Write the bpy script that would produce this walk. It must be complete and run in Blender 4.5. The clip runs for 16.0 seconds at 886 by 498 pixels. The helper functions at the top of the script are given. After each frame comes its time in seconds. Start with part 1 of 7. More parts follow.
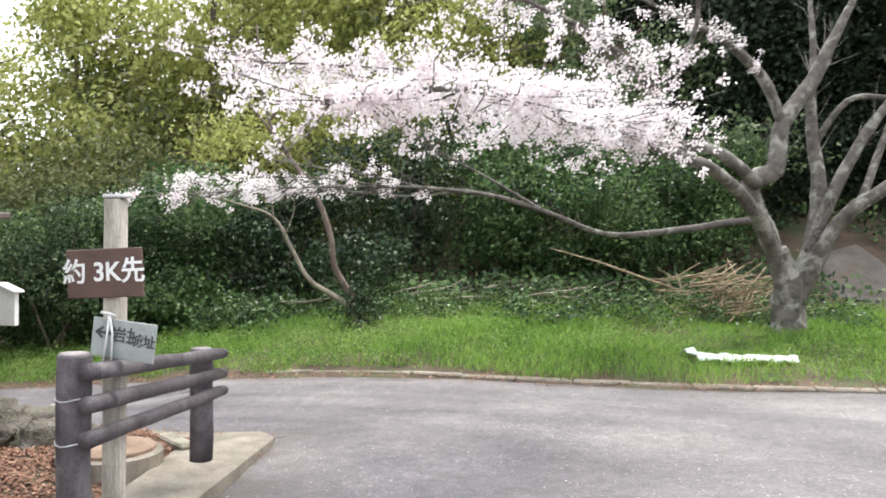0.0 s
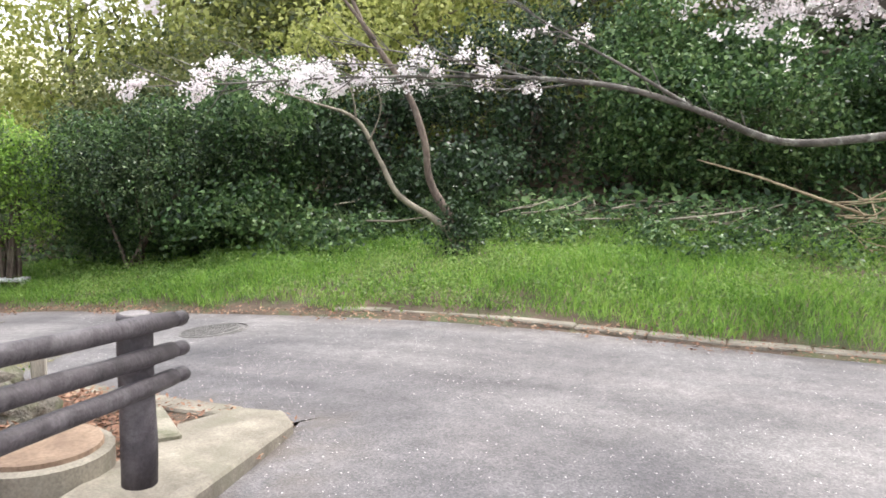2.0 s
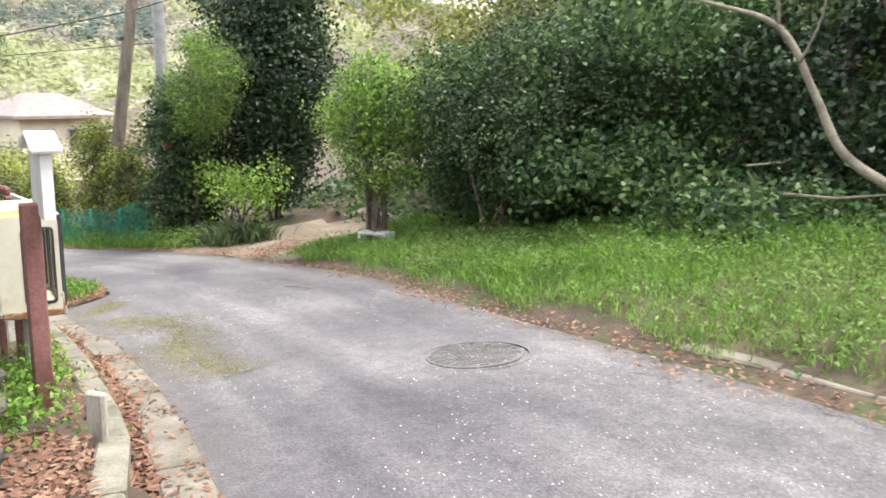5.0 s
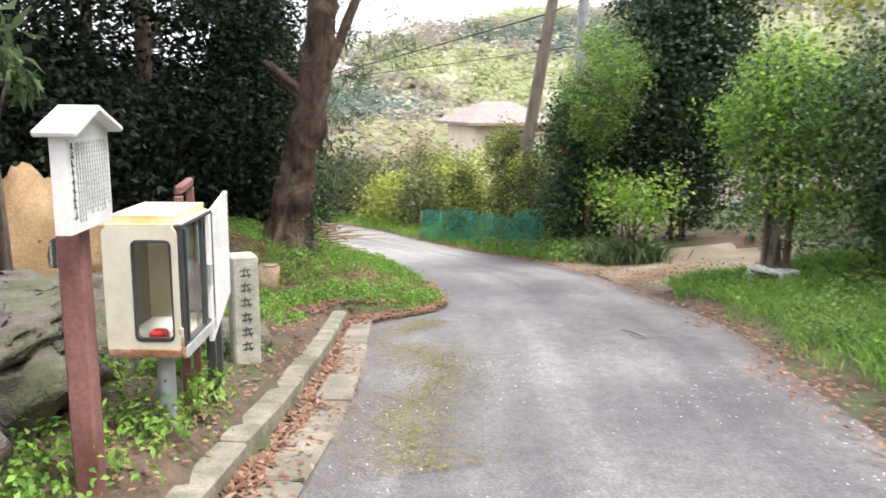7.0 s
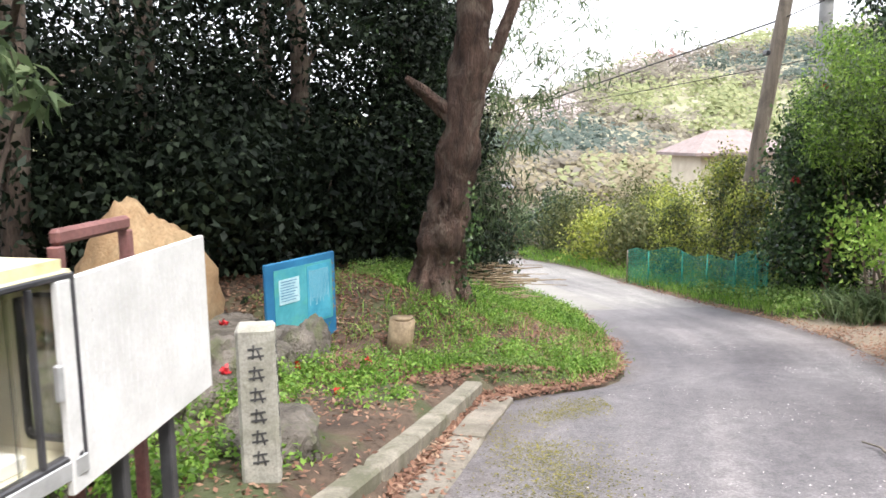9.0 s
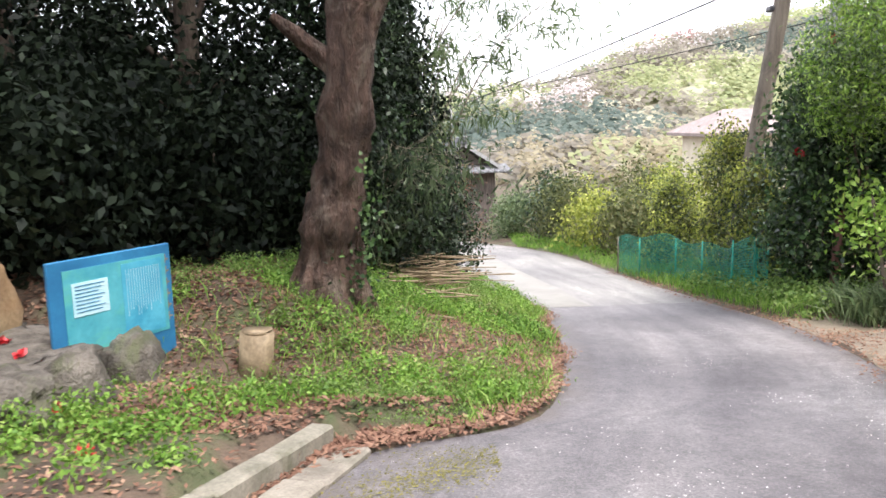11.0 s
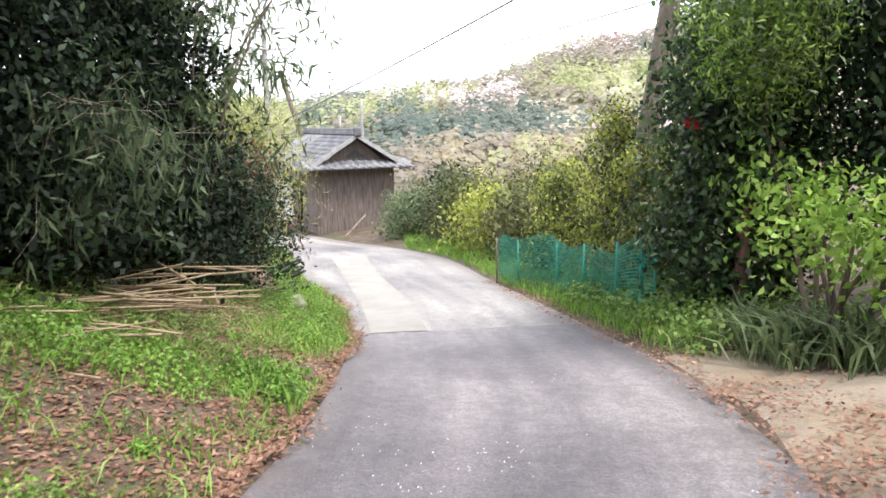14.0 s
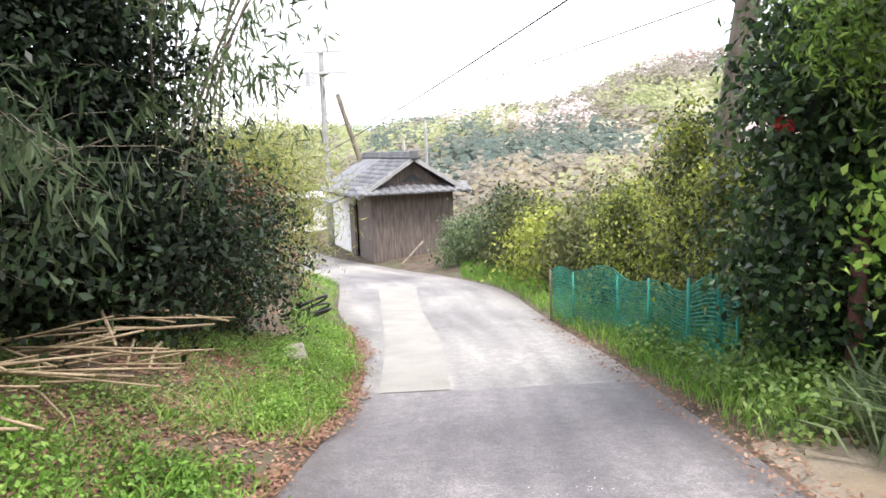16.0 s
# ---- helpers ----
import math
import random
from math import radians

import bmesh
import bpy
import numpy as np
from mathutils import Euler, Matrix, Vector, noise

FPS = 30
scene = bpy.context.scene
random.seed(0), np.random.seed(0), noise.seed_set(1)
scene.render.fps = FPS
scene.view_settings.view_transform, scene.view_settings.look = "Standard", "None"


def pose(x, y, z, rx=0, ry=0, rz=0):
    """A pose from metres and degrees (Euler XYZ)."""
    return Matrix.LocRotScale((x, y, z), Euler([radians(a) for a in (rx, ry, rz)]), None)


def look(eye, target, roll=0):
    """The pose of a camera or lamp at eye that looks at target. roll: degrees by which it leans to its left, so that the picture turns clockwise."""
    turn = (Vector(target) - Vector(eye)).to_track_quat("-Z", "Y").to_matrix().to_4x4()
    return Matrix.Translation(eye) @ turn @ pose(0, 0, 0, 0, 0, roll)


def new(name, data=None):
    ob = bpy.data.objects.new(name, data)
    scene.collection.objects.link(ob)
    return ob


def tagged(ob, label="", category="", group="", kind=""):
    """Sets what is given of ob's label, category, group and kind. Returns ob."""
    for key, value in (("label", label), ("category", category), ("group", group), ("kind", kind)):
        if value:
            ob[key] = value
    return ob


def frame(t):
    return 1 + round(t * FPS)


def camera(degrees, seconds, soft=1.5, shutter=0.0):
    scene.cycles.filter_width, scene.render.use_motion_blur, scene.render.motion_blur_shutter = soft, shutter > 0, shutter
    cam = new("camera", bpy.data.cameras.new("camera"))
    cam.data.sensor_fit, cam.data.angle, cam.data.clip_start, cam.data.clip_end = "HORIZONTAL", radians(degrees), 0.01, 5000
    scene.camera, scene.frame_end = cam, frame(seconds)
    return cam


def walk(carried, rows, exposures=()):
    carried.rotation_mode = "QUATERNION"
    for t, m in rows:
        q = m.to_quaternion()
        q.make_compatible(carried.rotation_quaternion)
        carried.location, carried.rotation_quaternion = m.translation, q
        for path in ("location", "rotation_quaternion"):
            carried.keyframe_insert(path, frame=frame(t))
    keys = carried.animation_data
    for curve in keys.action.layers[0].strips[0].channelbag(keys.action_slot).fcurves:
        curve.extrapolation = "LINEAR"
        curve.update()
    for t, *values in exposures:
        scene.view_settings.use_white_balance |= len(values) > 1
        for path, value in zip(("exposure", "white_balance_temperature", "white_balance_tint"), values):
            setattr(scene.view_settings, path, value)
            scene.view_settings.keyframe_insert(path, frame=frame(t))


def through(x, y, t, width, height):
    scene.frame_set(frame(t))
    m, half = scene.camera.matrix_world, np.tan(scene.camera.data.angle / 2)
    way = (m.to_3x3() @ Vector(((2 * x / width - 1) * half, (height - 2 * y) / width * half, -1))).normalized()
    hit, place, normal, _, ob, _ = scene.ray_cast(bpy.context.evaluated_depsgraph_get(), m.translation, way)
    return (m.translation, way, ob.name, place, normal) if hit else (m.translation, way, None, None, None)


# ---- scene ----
cam = camera(57.3, 16.0, soft=1.6, shutter=0.25)
METRES, EYE = 16.0, 1.5
ROWS = [
    (0.0, 0.0, 0.0, 0.0, 0.01, -0.82, -0.59),
    (0.5, 0.0066, 0.0298, -0.0009, 4.15, -3.09, -1.34),
    (1.0, 0.0103, 0.0616, -0.0009, 6.22, -4.3, -1.57),
    (1.5, 0.0123, 0.0959, -0.002, 7.22, -6.45, -1.42),
    (2.0, 0.0121, 0.1317, -0.002, 9.46, -7.25, -1.02),
    (2.5, 0.014, 0.1648, -0.0013, 11.86, -8.01, -0.74),
    (3.0, 0.0119, 0.1982, 0.0, 15.27, -7.79, -0.42),
    (3.5, 0.0089, 0.2325, -0.0024, 21.5, -8.64, -0.17),
    (6.0, -0.0313, 0.3991, -0.0201, 56.2, -10.83, -1.26),
    (6.5, -0.0467, 0.4257, -0.0218, 64.01, -10.38, -1.06),
    (7.0, -0.0696, 0.4439, -0.0237, 73.37, -10.63, -0.62),
    (7.5, -0.0927, 0.4594, -0.0243, 80.03, -9.03, -0.37),
    (8.0, -0.1154, 0.4745, -0.0267, 86.38, -6.91, 0.12),
    (10.5, -0.2416, 0.5438, -0.0443, 90.26, -8.79, 1.45),
    (11.0, -0.2685, 0.5627, -0.0485, 90.45, -9.01, 1.57),
    (11.5, -0.2935, 0.5819, -0.053, 89.52, -8.83, 1.27),
    (12.0, -0.3212, 0.6005, -0.0579, 88.33, -8.92, 0.8),
    (12.5, -0.348, 0.6173, -0.0621, 87.57, -8.71, 0.48),
    (13.0, -0.3789, 0.6317, -0.066, 86.47, -9.03, 0.29),
    (13.5, -0.409, 0.6439, -0.0701, 86.37, -8.87, 0.55),
    (14.0, -0.4395, 0.6534, -0.0746, 85.82, -9.07, 0.93),
    (14.5, -0.4685, 0.6608, -0.0763, 86.08, -7.1, 1.36),
    (15.0, -0.4918, 0.6703, -0.0785, 86.74, -7.18, 1.71),
    (15.5, -0.5153, 0.6777, -0.08, 89.08, -7.32, 2.06),
    (16.0, -0.5366, 0.6862, -0.0826, 90.92, -7.23, 2.15),
]
walk(cam, [(t, pose(METRES * x, METRES * y, EYE + METRES * z, 90 + pitch, roll, yaw)) for t, x, y, z, yaw, pitch, roll in ROWS],
     [(0.0, 1.5, 6500, 10), (4.0, 1.7, 6500, 10), (7.0, 1.55, 6450, 11), (9.0, 1.55, 6420, 13), (12.0, 1.67, 6380, 15), (16.0, 1.62, 6400, 14)])

# ---- sky and sun: bright thin overcast ----
world = bpy.data.worlds.new("sky")
scene.world = world
world.use_nodes = True
wn, wl = world.node_tree.nodes, world.node_tree.links
sky = wn.new("ShaderNodeTexSky")
sky.sky_type, sky.sun_disc = "NISHITA", False
sky.sun_elevation, sky.sun_rotation = radians(63), radians(49)
sky.dust_density, sky.air_density = 4.0, 1.2
cloud = wn.new("ShaderNodeMix")
cloud.data_type = "RGBA"
cloud.inputs[0].default_value = 0.75
cloud.inputs[7].default_value = (9.2, 9.4, 9.8, 1)
wl.new(sky.outputs[0], cloud.inputs[6])
wl.new(cloud.outputs[2], wn["Background"].inputs[0])
wn["Background"].inputs[1].default_value = 0.11
sun = new("sun", bpy.data.lights.new("sun", "SUN"))
sun.data.energy, sun.data.angle, sun.data.color = 1.6, radians(14), (1.0, 0.96, 0.9)
sun.matrix_world = look((0, 0, 0), (-0.34, -0.30, -0.89))

# ---- materials ----
def nodes_of(name):
    m = bpy.data.materials.new(name)
    m.use_nodes = True
    n, l = m.node_tree.nodes, m.node_tree.links
    return m, n, l, n["Principled BSDF"]


def ramp_of(n, stops):
    r = n.new("ShaderNodeValToRGB")
    e = r.color_ramp.elements
    while len(e) < len(stops):
        e.new(0.5)
    for el, (p, c) in zip(e, stops):
        el.position, el.color = p, (*c, 1)
    return r


def noise_of(n, l, scale, detail=4, rough=0.55, stretch=None):
    g = n.new("ShaderNodeNewGeometry")
    t = n.new("ShaderNodeTexNoise")
    t.inputs["Scale"].default_value, t.inputs["Detail"].default_value, t.inputs["Roughness"].default_value = scale, detail, rough
    if stretch:
        mp = n.new("ShaderNodeMapping")
        mp.inputs["Scale"].default_value = stretch
        l.new(g.outputs["Position"], mp.inputs[0])
        l.new(mp.outputs[0], t.inputs["Vector"])
    else:
        l.new(g.outputs["Position"], t.inputs["Vector"])
    return t


def mix_of(n, l, fac, a, b, mode="MIX"):
    m = n.new("ShaderNodeMix")
    m.data_type, m.blend_type = "RGBA", mode
    for sock, v in ((m.inputs[0], fac), (m.inputs[6], a), (m.inputs[7], b)):
        if isinstance(v, (int, float)):
            sock.default_value = v
        elif isinstance(v, tuple):
            sock.default_value = (*v, 1)
        else:
            l.new(v, sock)
    return m.outputs[2]


def surface(name, dark, light, scale=6.0, fine=60.0, rough=0.8, bump=0.3, metal=0.0, stain=None, stain_amount=0.5, stretch=None, dist=0.01):
    """A worn surface: colour drifts at a large scale, grain at a fine one, optional stains."""
    m, n, l, p = nodes_of(name)
    big, grain = noise_of(n, l, scale, 5, 0.6, stretch), noise_of(n, l, fine, 3, 0.6, stretch)
    r = ramp_of(n, [(0.32, dark), (0.68, light)])
    l.new(big.outputs[0], r.inputs[0])
    lo, hi = (0.72, 1.1) if bump > 0.2 else (0.93, 1.03)
    g = ramp_of(n, [(0.3, (lo, lo, lo)), (0.7, (hi, hi, hi))])
    l.new(grain.outputs[0], g.inputs[0])
    col = mix_of(n, l, 1.0, r.outputs[0], g.outputs[0], "MULTIPLY")
    if stain:
        s = noise_of(n, l, scale * 0.6, 6, 0.65)
        s.inputs["Distortion"].default_value = 0.6
        sr = ramp_of(n, [(0.5, (0, 0, 0)), (0.62, (stain_amount,) * 3)])
        l.new(s.outputs[0], sr.inputs[0])
        col = mix_of(n, l, sr.outputs[0], col, stain)
    l.new(col, p.inputs["Base Color"])
    p.inputs["Roughness"].default_value, p.inputs["Metallic"].default_value = rough, metal
    b = n.new("ShaderNodeBump")
    b.inputs["Strength"].default_value, b.inputs["Distance"].default_value = bump, dist
    l.new(mix_of(n, l, 0.5, big.outputs[0], grain.outputs[0]), b.inputs["Height"])
    l.new(b.outputs[0], p.inputs["Normal"])
    return m


def leaf_mat(name, cols, rough=0.45, through=0.3, gloss=0.3):
    """Leaves: each one takes its own tone; light passes through a little."""
    m, n, l, p = nodes_of(name)
    g = n.new("ShaderNodeNewGeometry")
    k = len(cols)
    r = ramp_of(n, [(i / max(1, k - 1), c) for i, c in enumerate(cols)])
    big = noise_of(n, l, 0.9, 2)
    f = n.new("ShaderNodeMath")
    f.operation = "MULTIPLY_ADD"
    l.new(big.outputs[0], f.inputs[0])
    f.inputs[1].default_value = 0.9
    h = n.new("ShaderNodeMath")
    h.operation = "MULTIPLY_ADD"
    l.new(g.outputs["Random Per Island"], h.inputs[0])
    h.inputs[1].default_value, h.inputs[2].default_value = 0.75, -0.34
    l.new(h.outputs[0], f.inputs[2])
    l.new(f.outputs[0], r.inputs[0])
    l.new(r.outputs[0], p.inputs["Base Color"])
    p.inputs["Roughness"].default_value = rough
    p.inputs["Specular IOR Level"].default_value = gloss
    t = n.new("ShaderNodeBsdfTranslucent")
    l.new(r.outputs[0], t.inputs[0])
    x = n.new("ShaderNodeMixShader")
    x.inputs[0].default_value = through
    l.new(p.outputs[0], x.inputs[1])
    l.new(t.outputs[0], x.inputs[2])
    l.new(x.outputs[0], n["Material Output"].inputs[0])
    return m


def asphalt_mat(name, dark, light):
    m, n, l, p = nodes_of(name)
    big = noise_of(n, l, 0.7, 6, 0.6)
    r = ramp_of(n, [(0.3, dark), (0.7, light)])
    l.new(big.outputs[0], r.inputs[0])
    g = n.new("ShaderNodeNewGeometry")
    v = n.new("ShaderNodeTexVoronoi")
    v.inputs["Scale"].default_value = 110
    l.new(g.outputs["Position"], v.inputs["Vector"])
    vr = ramp_of(n, [(0.0, (0.6, 0.6, 0.61)), (0.6, (1.0, 1.0, 1.0)), (1.0, (1.55, 1.53, 1.5))])
    l.new(v.outputs["Color"], vr.inputs[0])
    col = mix_of(n, l, 1.0, r.outputs[0], vr.outputs[0], "MULTIPLY")
    mid = noise_of(n, l, 9, 5, 0.7)
    mr = ramp_of(n, [(0.35, (0.8, 0.8, 0.8)), (0.65, (1.15, 1.14, 1.13))])
    l.new(mid.outputs[0], mr.inputs[0])
    col = mix_of(n, l, 1.0, col, mr.outputs[0], "MULTIPLY")
    l.new(col, p.inputs["Base Color"])
    worn = noise_of(n, l, 0.28, 4, 0.5, (1.0, 1.6, 1.0))
    wr_ = ramp_of(n, [(0.38, (0.74, 0.73, 0.76)), (0.62, (1.2, 1.19, 1.18))])
    l.new(worn.outputs[0], wr_.inputs[0])
    col = mix_of(n, l, 1.0, col, wr_.outputs[0], "MULTIPLY")
    # wear drawn out along the lane, and dirt trodden in from its two edges
    uv = n.new("ShaderNodeUVMap")
    uv.uv_map = "lane"
    mp = n.new("ShaderNodeMapping")
    mp.inputs["Scale"].default_value = (0.16, 6.0, 1.0)
    l.new(uv.outputs[0], mp.inputs[0])
    tr_ = n.new("ShaderNodeTexNoise")
    tr_.inputs["Scale"].default_value, tr_.inputs["Detail"].default_value = 1.0, 5
    l.new(mp.outputs[0], tr_.inputs["Vector"])
    sr = ramp_of(n, [(0.34, (0.7, 0.69, 0.71)), (0.52, (0.97, 0.97, 0.97)), (0.68, (1.25, 1.23, 1.21))])
    l.new(tr_.outputs[0], sr.inputs[0])
    col = mix_of(n, l, 1.0, col, sr.outputs[0], "MULTIPLY")
    sp = n.new("ShaderNodeSeparateXYZ")
    l.new(uv.outputs[0], sp.inputs[0])
    er = ramp_of(n, [(0.0, (0.85, 0.85, 0.85)), (0.12, (0, 0, 0)), (0.88, (0, 0, 0)), (1.0, (0.85, 0.85, 0.85))])
    l.new(sp.outputs[1], er.inputs[0])
    dn_ = noise_of(n, l, 3.0, 6, 0.7)
    dr_ = ramp_of(n, [(0.4, (0, 0, 0)), (0.6, (0.8, 0.8, 0.8))])
    l.new(dn_.outputs[0], dr_.inputs[0])
    edge = mix_of(n, l, 1.0, er.outputs[0], dr_.outputs[0], "MULTIPLY")
    l.new(mix_of(n, l, edge, col, (0.105, 0.085, 0.07)), p.inputs["Base Color"])
    p.inputs["Roughness"].default_value = 0.66
    b = n.new("ShaderNodeBump")
    b.inputs["Strength"].default_value, b.inputs["Distance"].default_value = 0.5, 0.006
    l.new(v.outputs["Distance"], b.inputs["Height"])
    l.new(b.outputs[0], p.inputs["Normal"])
    return m


def glass_mat(name, tint):
    m, n, l, p = nodes_of(name)
    p.inputs["Base Color"].default_value = (*tint, 1)
    p.inputs["Transmission Weight"].default_value, p.inputs["Roughness"].default_value, p.inputs["IOR"].default_value = 1.0, 0.04, 1.45
    return m


ASPHALT = asphalt_mat("worn_asphalt", (0.12, 0.112, 0.116), (0.205, 0.195, 0.197))
ASPHALT_OLD = asphalt_mat("bleached_asphalt", (0.19, 0.185, 0.175), (0.27, 0.26, 0.245))
PATCH = surface("concrete_patch", (0.24, 0.23, 0.205), (0.32, 0.305, 0.28), 2.0, 70, 0.85, 0.3, stain=(0.3, 0.29, 0.26), stain_amount=0.4)
CONCRETE = surface("old_concrete", (0.16, 0.14, 0.112), (0.33, 0.295, 0.24), 3.5, 70, 0.9, 0.5, stain=(0.16, 0.15, 0.11), stain_amount=0.6)
KERBSTONE = surface("mossy_kerb_concrete", (0.17, 0.16, 0.12), (0.34, 0.31, 0.25), 5, 60, 0.9, 0.6, stain=(0.09, 0.095, 0.05), stain_amount=0.6)
SOIL = surface("soil_with_litter", (0.055, 0.038, 0.027), (0.15, 0.105, 0.072), 2.5, 38, 0.95, 0.8, stain=(0.06, 0.085, 0.03), stain_amount=0.75, dist=0.03)
DIRT = surface("trodden_dirt", (0.19, 0.155, 0.115), (0.32, 0.265, 0.2), 2.0, 45, 0.95, 0.5, stain=(0.2, 0.15, 0.09), stain_amount=0.6)
BARK = surface("rough_brown_bark", (0.07, 0.05, 0.04), (0.2, 0.15, 0.12), 5, 40, 0.9, 1.0, stain=(0.26, 0.22, 0.17), stain_amount=0.5, stretch=(1, 1, 0.25), dist=0.03)
BARK_RED = surface("flaking_red_brown_bark", (0.035, 0.02, 0.015), (0.17, 0.105, 0.078), 8, 45, 0.9, 1.0, stain=(0.25, 0.2, 0.155), stain_amount=0.5, stretch=(1.4, 1.4, 0.35), dist=0.08)
BARK_GREY = surface("cherry_bark", (0.05, 0.043, 0.038), (0.17, 0.15, 0.13), 7, 60, 0.85, 0.8, stain=(0.38, 0.38, 0.33), stain_amount=0.6, dist=0.02)
TWIG = surface("pale_twig", (0.17, 0.145, 0.11), (0.33, 0.29, 0.22), 9, 50, 0.85, 0.4)
DRYSTALK = surface("dry_bamboo_stalk", (0.2, 0.145, 0.085), (0.4, 0.31, 0.195), 7, 40, 0.7, 0.3)
FENCE = surface("log_fence_concrete", (0.045, 0.038, 0.043), (0.105, 0.09, 0.1), 8, 60, 0.6, 0.8, stain=(0.18, 0.165, 0.175), stain_amount=0.45, dist=0.012)
FENCE_CUT = surface("sawn_end_paint", (0.16, 0.14, 0.14), (0.36, 0.33, 0.32), 14, 60, 0.7, 0.4)
SIGNWOOD = surface("grey_weathered_wood", (0.33, 0.3, 0.26), (0.62, 0.58, 0.5), 6, 60, 0.9, 0.6, stain=(0.17, 0.15, 0.13), stretch=(3, 3, 0.4))
BROWNPAINT = surface("brown_painted_board", (0.075, 0.042, 0.034), (0.12, 0.07, 0.055), 6, 70, 0.6, 0.2)
GREYPLATE = surface("grey_green_board", (0.26, 0.29, 0.28), (0.38, 0.41, 0.39), 6, 70, 0.6, 0.2)
WHITEPAINT = surface("chalky_white_paint", (0.66, 0.66, 0.64), (0.84, 0.84, 0.83), 5, 70, 0.6, 0.15)
CREAM = surface("cream_enamel_with_rust", (0.6, 0.57, 0.45), (0.76, 0.73, 0.6), 3.0, 30, 0.42, 0.1, stain=(0.42, 0.34, 0.2), stain_amount=0.35)
LICHEN = surface("lichened_cream_enamel", (0.62, 0.55, 0.3), (0.78, 0.75, 0.6), 5.0, 40, 0.6, 0.2, stain=(0.5, 0.4, 0.12), stain_amount=0.5)
RUST = surface("rust_over_enamel", (0.2, 0.075, 0.03), (0.45, 0.24, 0.12), 14.0, 60, 0.85, 0.5, stain=(0.62, 0.55, 0.42), stain_amount=0.7)
PAPER = surface("faded_paper", (0.66, 0.66, 0.66), (0.82, 0.82, 0.82), 5, 60, 0.7, 0.05)
INK = surface("dark_ink", (0.05, 0.05, 0.05), (0.1, 0.1, 0.1), 8, 60, 0.7, 0.05)
GREYINK = surface("faded_ink", (0.34, 0.34, 0.35), (0.46, 0.46, 0.47), 8, 60, 0.7, 0.05)
REDPOST = surface("red_brown_post_paint", (0.17, 0.07, 0.06), (0.3, 0.14, 0.13), 6, 60, 0.6, 0.3)
BLACKMETAL = surface("black_steel", (0.03, 0.03, 0.035), (0.07, 0.07, 0.075), 8, 60, 0.45, 0.2)
GALV = surface("galvanised_steel", (0.42, 0.43, 0.43), (0.6, 0.61, 0.61), 8, 60, 0.5, 0.15, metal=0.4)
BLUE = surface("blue_board_paint", (0.02, 0.14, 0.3), (0.035, 0.22, 0.42), 4, 60, 0.45, 0.1)
BLUE_MAP = surface("faded_turquoise_print", (0.045, 0.3, 0.38), (0.1, 0.43, 0.5), 6, 40, 0.5, 0.05, stain=(0.12, 0.45, 0.3))
MAP_PALE = surface("pale_blue_print", (0.4, 0.66, 0.74), (0.55, 0.78, 0.84), 9, 60, 0.5, 0.05)
STONE = surface("grey_field_stone", (0.065, 0.057, 0.045), (0.22, 0.195, 0.165), 5, 45, 0.9, 1.0, stain=(0.1, 0.115, 0.05), stain_amount=0.7, dist=0.05)
GRANITE = surface("pale_granite", (0.36, 0.35, 0.3), (0.56, 0.54, 0.47), 8, 90, 0.85, 0.5, stain=(0.22, 0.22, 0.16))
OCHRE = surface("ochre_boulder", (0.3, 0.19, 0.095), (0.52, 0.38, 0.22), 2.2, 40, 0.85, 0.7, stain=(0.3, 0.17, 0.08), dist=0.03)
PLAQUE = surface("dark_polished_stone", (0.03, 0.025, 0.025), (0.06, 0.05, 0.05), 8, 80, 0.35, 0.05)
TILE = surface("grey_roof_tile", (0.09, 0.092, 0.1), (0.2, 0.205, 0.215), 3, 30, 0.6, 0.4, stain=(0.27, 0.275, 0.285))
PLANK = surface("weathered_brown_planks", (0.075, 0.058, 0.05), (0.19, 0.155, 0.135), 4, 40, 0.85, 0.5, stretch=(4, 4, 0.5))
PLASTER = surface("white_plaster", (0.66, 0.66, 0.64), (0.82, 0.82, 0.8), 3, 50, 0.8, 0.1)
CREAMWALL = surface("cream_render", (0.62, 0.55, 0.42), (0.74, 0.67, 0.54), 2, 50, 0.85, 0.1)
PINKROOF = surface("pinkish_grey_tiles", (0.24, 0.185, 0.17), (0.34, 0.27, 0.25), 3, 30, 0.7, 0.3)
POLEWOOD = surface("brown_pole_wood", (0.12, 0.095, 0.075), (0.27, 0.23, 0.18), 3, 50, 0.85, 0.6, stain=(0.06, 0.05, 0.04), stretch=(4, 4, 0.3))
POLECONC = surface("grey_pole_concrete", (0.25, 0.25, 0.245), (0.38, 0.38, 0.37), 4, 50, 0.85, 0.2)
NET = surface("green_plastic_mesh", (0.01, 0.2, 0.14), (0.02, 0.34, 0.25), 6, 40, 0.5, 0.0)
RED = surface("red_petal", (0.5, 0.02, 0.03), (0.75, 0.05, 0.06), 20, 60, 0.5, 0.1)
BLACKRUBBER = surface("black_hose", (0.012, 0.012, 0.012), (0.03, 0.03, 0.03), 20, 60, 0.5, 0.1)
PLASTIC = surface("white_plastic_sheet", (0.5, 0.55, 0.53), (0.68, 0.72, 0.7), 9, 40, 0.4, 0.5)
GLASS = glass_mat("dusty_glass", (0.86, 0.87, 0.82))

